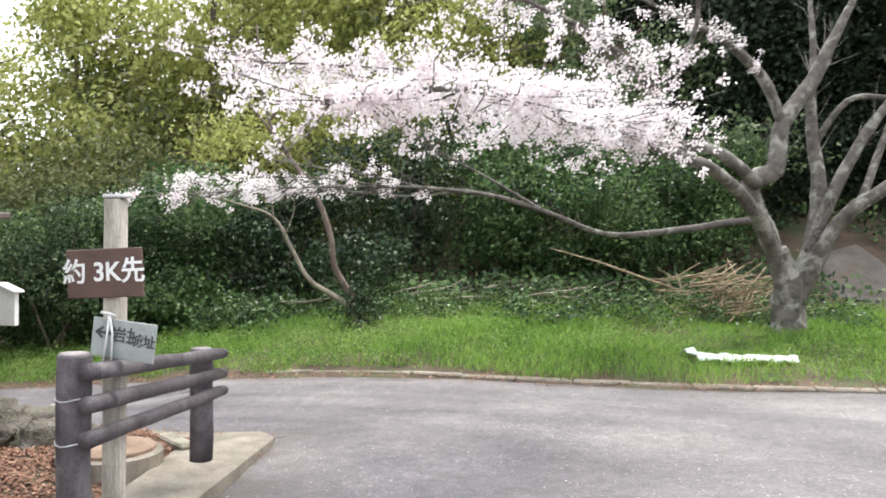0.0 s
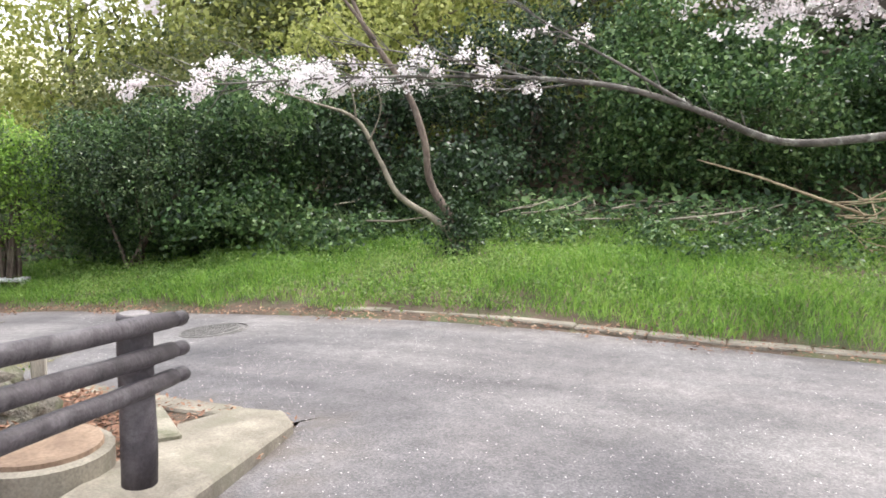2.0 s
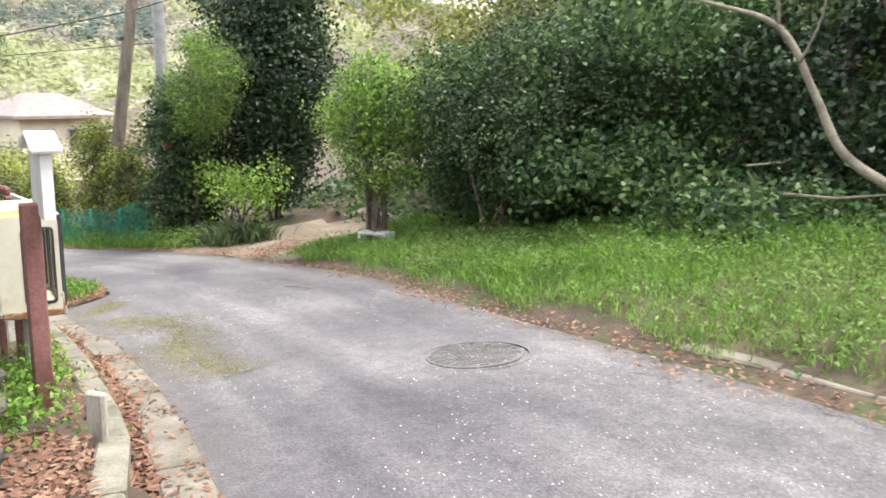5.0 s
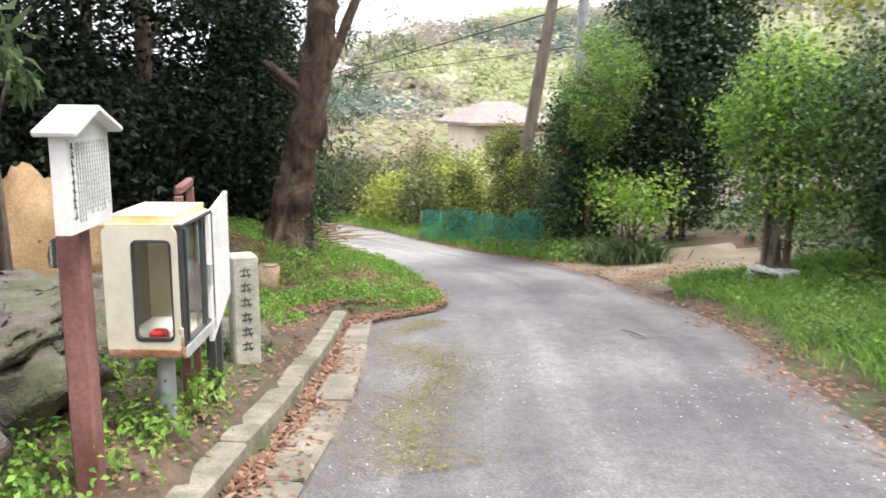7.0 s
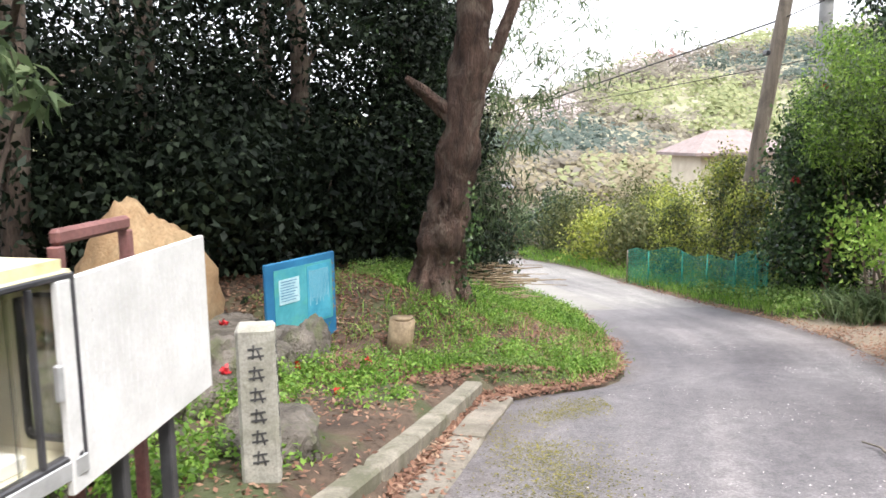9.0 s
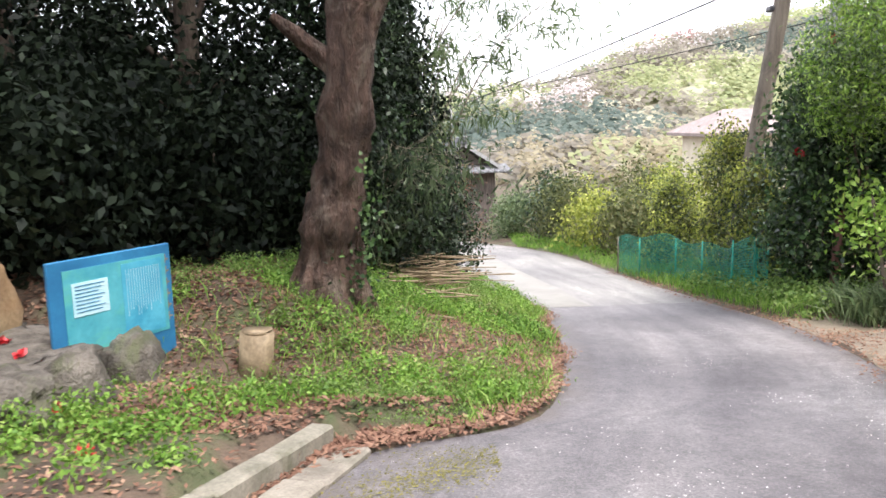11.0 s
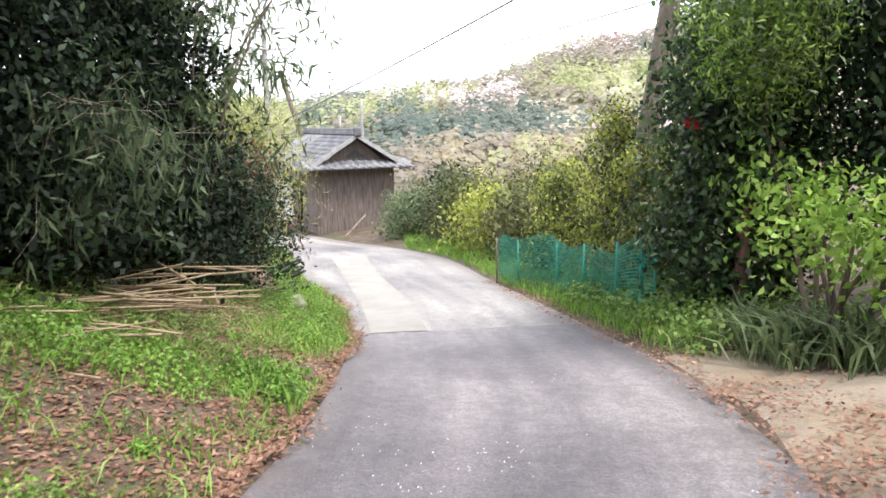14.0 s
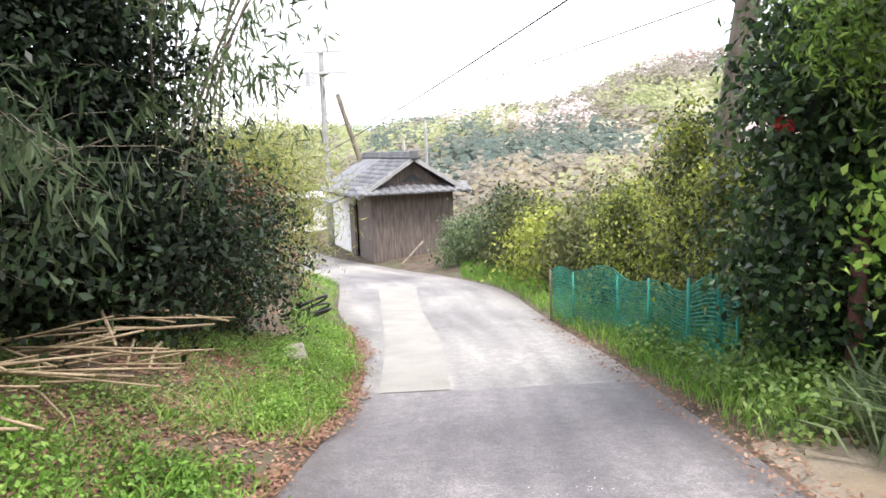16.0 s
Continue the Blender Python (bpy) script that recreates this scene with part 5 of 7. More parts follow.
def glyph_columns(w, h, cols, x0, z0, seed, step=0.0135):
    """Unreadable upright writing: columns of small marks of a few strokes each."""
    q = np.random.default_rng(seed)
    out = []
    for c in range(cols):
        x, m = x0 + w * (c + 0.5) / cols, min(0.36 * w / cols, step * 0.36)
        z, end = z0 + h, z0 + (h * q.uniform(0.0, 0.15) if cols > 1 else 0.0)
        while z > end:
            out += [(x - m, z - m * q.uniform(0, 1), x + m, z - m * q.uniform(0, 1)), (x + m * q.uniform(-0.6, 0.6), z + m, x + m * q.uniform(-0.6, 0.6), z - m)]
            if q.random() < 0.6:
                out.append((x - m, z - m, x + m * q.uniform(0, 1), z - m))
            z -= step
    return out


# tall notice board with a little gabled roof
notice = thing("notice_board", "white notice board with a gabled roof on a red-brown post", "notice board", (-3.7, 6.75, -0.16), -14)
part("post", block(0.075, 0.075, 1.0, (-0.03, -0.03, -0.06), 0.006), REDPOST, notice)
nv = []
for yy in (0.0, 0.045):
    nv += [(-0.16, yy, 0.89), (0.16, yy, 0.89), (0.16, yy, 1.17), (0.0, yy, 1.225), (-0.16, yy, 1.17)]
nb = part("board", shape(nv, [(0, 1, 2, 3, 4), (9, 8, 7, 6, 5), (0, 5, 6, 1), (1, 6, 7, 2), (2, 7, 8, 3), (3, 8, 9, 4), (4, 9, 5, 0)], "board"), WHITEPAINT, notice, "white panel of fine black writing")
tagged(part("writing", bars(glyph_columns(0.25, 0.22, 13, -0.145, 0.92, 5), 0.0014), GREYINK, nb, "small upright writing"), kind="stuff").matrix_basis = pose(0, 0.047, 0)
tagged(part("title_writing", bars(glyph_columns(0.03, 0.2, 1, 0.11, 0.935, 6, 0.024), 0.003), INK, nb, "bolder upright title"), kind="stuff").matrix_basis = pose(0, 0.047, 0)
for sgn in (-1, 1):
    o = part("roof", block(0.2, 0.12, 0.02, (0, 0, 0), 0.005), PAPER, notice, "weathered white roof board")
    o.matrix_basis = pose(sgn * 0.09, 0.025, 1.195) @ Matrix.Rotation(radians(sgn * 20), 4, "Y")

# short wooden stake at the notice board's foot
stake = thing("stake", "short pale wooden stake at the kerb", "stake", (-3.2, 6.72, -0.1), 20)
part("stake_top", block(0.1, 0.035, 0.22, (0, 0, -0.04), 0.01, 0.01), SIGNWOOD, stake)

# glass-fronted leaflet case
case = thing("display_case", "cream steel display case with rusty edges and dark glass", "display case", (-4.4, 6.94, 0.15), 164)
W, D, H = 0.42, 0.27, 0.52


def ring(w, h, t, d, r=0.0):
    """A rectangular frame around an opening, standing on the ground line, looking along y."""
    bm = bmesh.new()
    block(t, d, h, (-w / 2 + t / 2, 0, 0), r, bm=bm)
    block(t, d, h, (w / 2 - t / 2, 0, 0), r, bm=bm)
    block(w - 2 * t - 0.001, d, t, (0, 0, 0), r, bm=bm)
    block(w - 2 * t - 0.001, d, t, (0, 0, h - t), r, bm=bm)
    return bm


def round_rect(x0, x1, z0, z1, r, k=5):
    out = []
    for cx_, cz_, a0 in ((x1 - r, z1 - r, 0), (x0 + r, z1 - r, 90), (x0 + r, z0 + r, 180), (x1 - r, z0 + r, 270)):
        out += [(cx_ + r * math.cos(radians(a0 + 90 * i / k)), cz_ + r * math.sin(radians(a0 + 90 * i / k))) for i in range(k + 1)]
    return out


def holed_panel(outer, inner, thick):
    """A pressed panel with a rounded opening, looking along y."""
    n_ = len(outer)
    v_ = [(x, y, z) for y in (0.0, thick) for loop in (outer, inner) for x, z in loop]
    f_ = []
    for i in range(n_):
        k_ = (i + 1) % n_
        f_ += [(i, n_ + i, n_ + k_, k_), (2 * n_ + i, 2 * n_ + k_, 3 * n_ + k_, 3 * n_ + i), (i, k_, 2 * n_ + k_, 2 * n_ + i), (n_ + i, 3 * n_ + i, 3 * n_ + k_, n_ + k_)]
    return shape(v_, f_, "panel")


LINING = surface("case_lining", (0.2, 0.19, 0.14), (0.3, 0.285, 0.22), 3, 30, 0.7, 0.05)
part("back_panel", block(W - 0.04, 0.015, H - 0.06, (0, D / 2 - 0.01, 0.03), 0.004), CREAM, case)
part("lining", block(W - 0.06, 0.006, H - 0.08, (0, D / 2 - 0.022, 0.04), 0.002), LINING, case)
part("roof_panel", block(W + 0.028, D + 0.026, 0.065, (0.005, 0, H - 0.05), 0.028, seg=4), LICHEN, case, "domed roof yellow with lichen")
part("floor_panel", block(W + 0.006, D + 0.012, 0.045, (0, 0, 0), 0.016, seg=3), CREAM, case)
for q in (-1, 1):
    o = part("side_panel", holed_panel(round_rect(-D / 2, D / 2, 0.02, H - 0.02, 0.03), round_rect(-0.41 * D, 0.1 * D, 0.075, H - 0.075, 0.02), 0.02), CREAM, case, "cream side with a rounded window")
    o.matrix_basis = pose(q * (W / 2) + 0.01, 0, 0, 0, 0, 90)
    g = part("side_pane", block(0.53 * D, 0.004, H - 0.14, (-0.155 * D, 0.01, 0.07), 0), GLASS, o)
    g.visible_shadow = False
    part("window_seal", holed_panel(round_rect(-0.425 * D, 0.115 * D, 0.069, H - 0.069, 0.023), round_rect(-0.4 * D, 0.09 * D, 0.081, H - 0.081, 0.017), 0.024), BLACKMETAL, o, "black rubber seal").location = (0, -0.002, 0)
    part("rust_edge", block(D - 0.01, 0.006, 0.03, (0, 0.0, 0.012), 0.003, 0.004, q), RUST, o, "rusted lower edge").location = (0, -0.004 if q > 0 else 0.024, 0)
    part("corner_rust", block(0.022, 0.02, 0.11, (-D / 2 + 0.004, 0.01, 0.01), 0.006, 0.006, 4 + q), RUST, o, "rusted corner")
part("rivet", shape(*tubes([[(0, 0, -0.012, 0.013), (0, 0, 0.003, 0.013), (0, 0, 0.006, 0.006)]], 12), "rivet", (), True), GALV, case, "grey screw head").matrix_basis = pose(-W / 2 - 0.001, 0.07, H - 0.09, 0, -90, 0)
fr_ = part("front_frame", ring(W - 0.004, H - 0.06, 0.016, 0.03, 0.004), BLACKMETAL, case, "dark window frame")
fr_.matrix_basis = pose(0, -D / 2 - 0.002, 0.045)
for q in (-1, 1):
    g = part("front_pane", block(W / 2 - 0.012, 0.004, H - 0.09, (q * (W / 4 - 0.006), q * 0.006, 0.014), 0), GLASS, fr_)
    g.visible_shadow = False
part("mullion", block(0.012, 0.02, H - 0.095, (-W / 2 + 0.03, -0.012, 0.016), 0.002), BLACKMETAL, fr_)
part("sash_bar", block(0.012, 0.018, H - 0.095, (0.06, -0.008, 0.016), 0.002), BLACKMETAL, fr_)
part("sill_rail", block(W - 0.01, 0.02, 0.05, (0, -0.008, -0.045), 0.004), GALV, fr_, "grey metal sill")
part("lock", block(0.018, 0.02, 0.09, (0.12, -0.02, 0.16), 0.004), GALV, fr_)
part("leg", shape(*tubes([[(0, 0, -0.62, 0.035), (0, 0, 0.01, 0.035)]], 14), "leg", (), True), GALV, case, "grey steel leg")
tagged(part("leaflets", block(0.22, 0.15, 0.035, (-4.38, 6.93, 0.196), 0.003, rz=160), PAPER), "stack of white leaflets inside the case", "leaflets")
tagged(part("stamp_pad", block(0.06, 0.06, 0.05, (-4.245, 6.93, 0.196), 0.01, rz=160), RED), "small red box inside the case", "box")

# white panel on two dark legs
panel = thing("panel_sign", "white panel of faint writing on two dark legs", "sign", (-4.93, 7.17, 0.11), 173.5)
part("panel", block(0.88, 0.02, 0.53, (0, 0, 0), 0.003), WHITEPAINT, panel)
tagged(part("writing", bars(text_columns(0.78, 0.44, 22, -0.39, 0.05, 8, 0.45), 0.0022), PAPER, panel, "faint upright writing"), kind="stuff").location = (0, -0.011, 0)
for s in (-0.14, 0.16):
    part("leg", block(0.04, 0.04, 0.75, (s, 0.035, -0.65), 0.004), BLACKMETAL, panel)
part("brace", block(0.4, 0.035, 0.045, (0, 0.14, 0.58), 0.01, 0.004), REDPOST, panel, "rusty brown top rail")
for s in (-0.19, 0.19):
    part("stay", block(0.035, 0.035, 1.15, (s, 0.14, -0.57), 0.004), REDPOST, panel)

# inscribed square stone post
pillar = thing("stone_post", "square granite way stone with carved characters", "stone post", (-5.72, 7.31, -0.5), 8)
part("shaft", block(0.15, 0.15, 0.74, (0, 0, 0), 0.012, 0.004), GRANITE, pillar)
cb = []
for k in range(6):
    zc = 0.66 - k * 0.085
    cb += [(-0.025, zc, 0.025, zc + 0.004), (-0.005, zc + 0.015, -0.01, zc - 0.035), (-0.025, zc - 0.03, 0.03, zc - 0.026), (0.01, zc - 0.005, 0.02, zc - 0.04)]
for rz in (90, 180):
    o = part("carving", bars(cb, 0.008), INK, pillar, "dark carved characters")
    o.matrix_basis = pose(0.0757, 0, 0, 0, 0, 90) if rz == 90 else pose(0, 0.0757, 0, 0, 0, 180)

# grey board further back
back_board = thing("metal_board", "faded grey board on two thin legs in the grove", "sign", (-6.2, 5.3, -0.25), 150)
part("panel", block(0.5, 0.02, 0.5, (0, 0, 0.55), 0.004), GREYPLATE, back_board)
for s in (-0.2, 0.2):
    part("leg", block(0.035, 0.035, 1.0, (s, 0.03, 0), 0.004), GALV, back_board)

# blue map board leaning on the stones
blue = thing("map_board", "weathered blue map board leaning beside the stones", "map board", (-9.12, 6.93, -0.85), 149)
bl = part("panel", block(0.86, 0.03, 0.84, (0, 0, 0), 0.006), BLUE, blue)
part("map_print", block(0.72, 0.004, 0.5, (0.02, -0.018, 0.28), 0), BLUE_MAP, blue, "faded turquoise map")
part("road_map", block(0.3, 0.004, 0.46, (0.2, -0.0205, 0.3), 0), surface("sky_blue_print", (0.04, 0.3, 0.46), (0.1, 0.45, 0.6), 5, 40, 0.5, 0.05), blue, "sky-blue printed map")
part("legend", block(0.24, 0.004, 0.2, (-0.17, -0.0225, 0.5), 0), MAP_PALE, blue, "pale legend panel")
part("legend_writing", bars([(-0.27, 0.68 - 0.022 * k, -0.08 - 0.02 * (k % 3), 0.68 - 0.022 * k) for k in range(8)], 0.005), BLUE, blue).location = (0, -0.026, 0)
tagged(part("map_writing", bars(text_columns(0.26, 0.3, 14, 0.07, 0.42, 3), 0.003), MAP_PALE, blue), kind="stuff").location = (0, -0.0245, 0)
part("title", bars([(0.385 - 0.018, 0.74 - 0.075 * k, 0.385 + 0.018, 0.74 - 0.075 * k) for k in range(6)] + [(0.385, 0.765 - 0.075 * k, 0.38, 0.72 - 0.075 * k) for k in range(6)], 0.012), TWIG, blue, "upright title in faded ochre").location = (0, -0.018, 0)

stump = thing("tree_stump", "sawn pale tree stump in the verge", "stump", (-9.35, 7.72, land1(-9.35, 7.72)))
v, f = tubes([[(0, 0, -0.1, 0.13), (0, 0, 0.08, 0.108), (0.02, 0.02, 0.27, 0.11), (0.02, 0.02, 0.285, 0.095), (0.02, 0.02, 0.26, 0.085)]], 16, 0.16)
part("bole", shape(v, f, "bole", (), True), DRYSTALK, stump)

# round well cover and culvert wall beside the fence
well = thing("well_cover", "round concrete inspection cover with a rusty lid", "manhole", (-2.15, 5.25, -0.06))
part("ring", shape(*tubes([[(0, 0, -0.1, 0.33), (0, 0, 0.15, 0.33), (0, 0, 0.16, 0.3)]], 24), "ring", (), False), CONCRETE, well)
part("lid", shape(*tubes([[(0, 0, 0.16, 0.285), (0, 0, 0.18, 0.28)]], 24), "lid", (), False), surface("rusty_lid", (0.17, 0.11, 0.075), (0.31, 0.22, 0.155), 6, 50, 0.85, 0.4), well, "rusty round lid")

# taller roofed board at the lane's corner
shelter = thing("roofed_board", "tall weathered board under a small brown roof", "notice board", (-3.75, 6.0, 0.1), -20)
for sx in (-0.45, 0.32):
    part("post", block(0.07, 0.07, 1.5, (sx, 0, -0.15), 0.006), SIGNWOOD, shelter)
part("panel", block(0.7, 0.03, 0.6, (-0.06, 0.0, 0.62), 0.005), GREYPLATE, shelter)
part("roof", block(1.25, 0.3, 0.05, (-0.06, 0.0, 1.5), 0.01), PLANK, shelter)

# ---- white sheet left on the grass ----
bm = bmesh.new()
bmesh.ops.create_grid(bm, x_segments=60, y_segments=14, size=1.0)
for v_ in bm.verts:
    x, y = v_.co.x * 0.6, v_.co.y * 0.11 * (1 + 0.4 * noise.noise(Vector((v_.co.x * 3, 0, 4))))
    z = 0.02 + 0.05 * abs(noise.noise(Vector((x * 6, y * 16, 1)))) + 0.04 * (1 - (v_.co.y) ** 2) + (0.06 if v_.co.x < -0.8 else 0)
    v_.co = Vector((x, y, z))
bmesh.ops.solidify(bm, geom=bm.faces[:], thickness=0.012)
sheet = part("plastic_sheet", bm, PLASTIC)
sheet.matrix_basis = pose(3.3, 8.95, land1(3.3, 8.95) + 0.03, 0, 0, -4)
tagged(sheet, "crumpled white plastic sheet lying on the grass", "plastic sheet")

# ---- poles, wires ----
def pole(name, label, foot, h, r0, r1, mat, lean=(0, 0), category="utility pole", z=None):
    zz = land1(*foot) - 0.1 if z is None else z
    ob = thing(name, label, category, (foot[0], foot[1], zz))
    part("shaft", shape(*tubes([[(lean[0] * k / 10, lean[1] * k / 10, h * k / 10, r0 + (r1 - r0) * k / 10) for k in range(11)]], 14, 0.05), "shaft", (), True), mat, ob)
    return ob


wood_pole = pole("wooden_pole", "leaning old wooden utility pole behind the shrubs", (-17.5, 13.55), 7.0, 0.15, 0.11, POLEWOOD, (0.3, 1.0))
lampb = part("lamp", block(0.22, 0.1, 0.09, (0.12, 0.5, 4.35), 0.02), BLACKMETAL, wood_pole, "small dark lamp head")
part("lamp_arm", block(0.2, 0.03, 0.03, (0.1, 0.55, 4.42), 0.004), BLACKMETAL, wood_pole)
conc_pole = pole("concrete_pole", "grey concrete utility pole among the trees", (-19.0, 15.85), 9.0, 0.16, 0.12, POLECONC)
part("sign_box", block(0.3, 0.06, 0.5, (0.0, -0.18, 6.1), 0.01), WHITEPAINT, conc_pole)
part("collar", shape(*tubes([[(0, 0, 5.4, 0.17), (0, 0, 5.5, 0.17)]], 14), "collar"), GALV, conc_pole)

far_pole = pole("far_pole", "far concrete utility pole with crossarms", (-42.6, 5.55), 8.6, 0.15, 0.11, POLECONC, z=-4.2)
for zz, L in ((8.35, 1.7), (7.5, 1.9)):
    part("crossarm", block(0.1, L, 0.1, (0.12, 0.1, zz), 0.01), GALV, far_pole)
    for s in (-0.42, 0.1, 0.42):
        part("insulator", shape(*tubes([[(0.12, 0.1 + s * L, zz + 0.1, 0.03), (0.12, 0.1 + s * L, zz + 0.28, 0.05), (0.12, 0.1 + s * L, zz + 0.32, 0.02)]], 8), "insulator", (), True), PLASTER, far_pole)
part("transformer", shape(*tubes([[(0.3, -0.45, 7.0, 0.02), (0.3, -0.45, 7.02, 0.2), (0.3, -0.45, 7.6, 0.2), (0.3, -0.45, 7.64, 0.02)]], 14), "transformer", (), False), GALV, far_pole)
stay = pole("stay_pole", "slanting wooden stay pole beside the utility pole", (-43.2, 8.0), 6.7, 0.11, 0.1, POLEWOOD, (0.3, -1.9), z=-4.2)
for (x, y), h in (((-60, 9.1), 6.5), ((-60, 7.7), 5.4)):
    pole("thin_pole", "thin pale far pole", (x, y), h, 0.11, 0.08, POLECONC, z=-4.8)


def wire(name, a, b, sag, r=0.012):
    pts = []
    for k in range(25):
        t = k / 24
        pts.append((a[0] + (b[0] - a[0]) * t, a[1] + (b[1] - a[1]) * t, a[2] + (b[2] - a[2]) * t - sag * 4 * t * (1 - t), r))
    return tagged(part(name, shape(*tubes([pts], 5), name, (), True), BLACKRUBBER), "thin black overhead cable", "cable", "overhead cables")


wire("overhead_cable", (-42.5, 5.6, 0.1), (-17.3, 14.2, 2.85), 0.1, 0.016)
wire("overhead_cable", (-42.5, 5.7, 1.06), (-19.0, 15.85, 2.35), 0.12, 0.011)
wire("overhead_cable", (-17.3, 14.2, 2.85), (-2, 24, 9.5), 0.5, 0.01)
wire("overhead_cable", (-42.5, 5.5, 1.0), (-70, -14, 0.2), 0.5, 0.014)

# ---- tiled shed at the bend ----
SH = thing("tiled_shed", "weathered plank shed with a grey tiled gable roof", "shed", (-36.4, 8.0, -3.75), 200)
LEN, WID, WALL, RISE, EAVE = 6.5, 2.95, 2.32, 1.25, 0.55
# local x runs back along the ridge, local -y is the gable's far corner
def plank_wall(parent, p0, p1, h, name, gapw=0.16):
    """Upright boards, each its own plank, along a wall from p0 to p1."""
    p0, p1 = np.array(p0, float), np.array(p1, float)
    L = np.linalg.norm(p1 - p0)
    ang = math.degrees(math.atan2(p1[1] - p0[1], p1[0] - p0[0]))
    w = part(name, block(L, 0.05, h, (0, 0, 0), 0), PLANK, parent)
    w.matrix_basis = pose(*((p0 + p1) / 2), 0, 0, 0, ang)
    me = bpy.data.meshes.new("plank")
    bm = block(gapw - 0.012, 0.03, h - 0.01, (0, 0, 0.005), 0.005)
    bm.to_mesh(me)
    bm.free()
    me.materials.append(PLANK)
    n = int(L / gapw)
    for k in range(n):
        o = new("plank", me)
        o.matrix_basis = pose(-L / 2 + gapw * (k + 0.5), 0.036 + 0.006 * (k % 2), 0)
        o.parent = w
    return w


# gable wall faces the walker (local -x), long side runs back
plank_wall(SH, (0, 0), (0, -WID), WALL, "gable_wall")
plank_wall(SH, (LEN * 0.3, 0), (0, 0), WALL, "side_wall")
part("back_wall", block(0.06, WID, WALL, (LEN, -WID / 2, 0), 0), PLANK, SH)
part("far_wall", block(LEN, 0.06, WALL, (LEN / 2, -WID, 0), 0), PLANK, SH)
part("plaster_wall", block(LEN * 0.62, 0.06, WALL, (LEN * 0.69, 0.02, 0), 0), PLASTER, SH, "white plaster wall")
part("door", block(0.8, 0.05, 1.85, (LEN * 0.42, 0.075, 0), 0.01), PLANK, SH, "dark plank door")
gv = [(-0.02, 0.0, WALL), (-0.02, -WID, WALL), (-0.02, -WID / 2, WALL + RISE * 0.92), (0.04, 0.0, WALL), (0.04, -WID, WALL), (0.04, -WID / 2, WALL + RISE * 0.92)]
part("gable", shape(gv, [(0, 1, 2), (3, 5, 4), (0, 3, 4, 1), (1, 4, 5, 2), (2, 5, 3, 0)], "gable"), PLANK, SH)
part("gable_vent", shape([(-0.05, -WID / 2 - 0.42, WALL + 0.42), (-0.05, -WID / 2 + 0.42, WALL + 0.42), (-0.05, -WID / 2, WALL + 0.72), (-0.02, -WID / 2 - 0.42, WALL + 0.42), (-0.02, -WID / 2 + 0.42, WALL + 0.42), (-0.02, -WID / 2, WALL + 0.72)], [(0, 1, 2), (3, 5, 4), (0, 3, 4, 1), (1, 4, 5, 2), (2, 5, 3, 0)], "gable_vent"), BLACKMETAL, SH, "dark vent in the gable")


def tile_mesh(w, l):
    """One curved pan tile: a shallow wave with a thick lower lip."""
    v, f = [], []
    cols = 6
    for r, (yy, th) in enumerate(((0, 0.0), (l, 0.0))):
        for c in range(cols + 1):
            u = c / cols
            v.append((w * (u - 0.5), yy, 0.03 * math.sin(u * math.pi * 1.6) + 0.02 * (1 - r)))
    for c in range(cols):
        f.append((c, c + 1, c + cols + 2, c + cols + 1))
    b = len(v)
    for c in range(cols + 1):
        x, y, z = v[c]
        v.append((x, y, z - 0.03))
    for c in range(cols):
        f.append((c, b + c, b + c + 1, c + 1))
    return shape(v, f, "tile", (TILE,), True)


slope = math.hypot(WID / 2 + EAVE, RISE)
ang = math.degrees(math.atan2(RISE, WID / 2 + EAVE))
TM = tile_mesh(0.3, 0.3)
for side in (1, -1):
    rf = part("roof", block(LEN + 0.7, slope, 0.05, (0, 0, 0), 0.004), PLANK, SH)
    rf.matrix_basis = pose(LEN / 2, -WID / 2 + side * (WID / 4 + EAVE / 2), WALL + RISE / 2 - 0.06, 0, 0, 0) @ Matrix.Rotation(radians(-side * ang), 4, "X")
    rows_n = int(slope / 0.26)
    for r in range(rows_n):
        for c in range(int((LEN + 0.7) / 0.28)):
            if c > 13:
                continue
            o = new("tile", TM)
            yy = slope / 2 - 0.26 * r
            o.matrix_basis = pose(-(LEN + 0.7) / 2 + 0.28 * (c + 0.5), side * yy, 0.055, 0, 0, 180 if side > 0 else 0)
            o.parent = rf
    top = part("rest_of_tiles", block(LEN + 0.7 - 0.28 * 14, slope, 0.03, (0.28 * 7, 0, 0.052), 0.004), TILE, rf)
for k in range(4):
    part("ridge_course", block(LEN + 0.75, 0.26 - 0.045 * k, 0.055, (LEN / 2, -WID / 2, WALL + RISE + 0.0 + 0.055 * k), 0.012), TILE, SH)
part("ridge_end", block(0.1, 0.3, 0.34, (-0.42, -WID / 2, WALL + RISE - 0.06), 0.04), TILE, SH, "ornamental ridge end tile")
for side in (1, -1):
    o = part("barge_board", block(0.04, slope, 0.14, (0, 0, 0), 0.006), POLECONC, SH)
    o.matrix_basis = pose(-0.37, -WID / 2 + side * (WID / 4 + EAVE / 2), WALL + RISE / 2 - 0.12) @ Matrix.Rotation(radians(-side * ang), 4, "X")
# skirt roof across the gable
sk = part("skirt_roof", block(0.75, WID + 2 * EAVE, 0.04, (0, 0, 0), 0.004), TILE, SH, "tiled skirt below the gable")
sk.matrix_basis = pose(-0.25, -WID / 2, WALL + 0.17) @ Matrix.Rotation(radians(-22), 4, "Y")
TS = tile_mesh(0.3, 0.36)
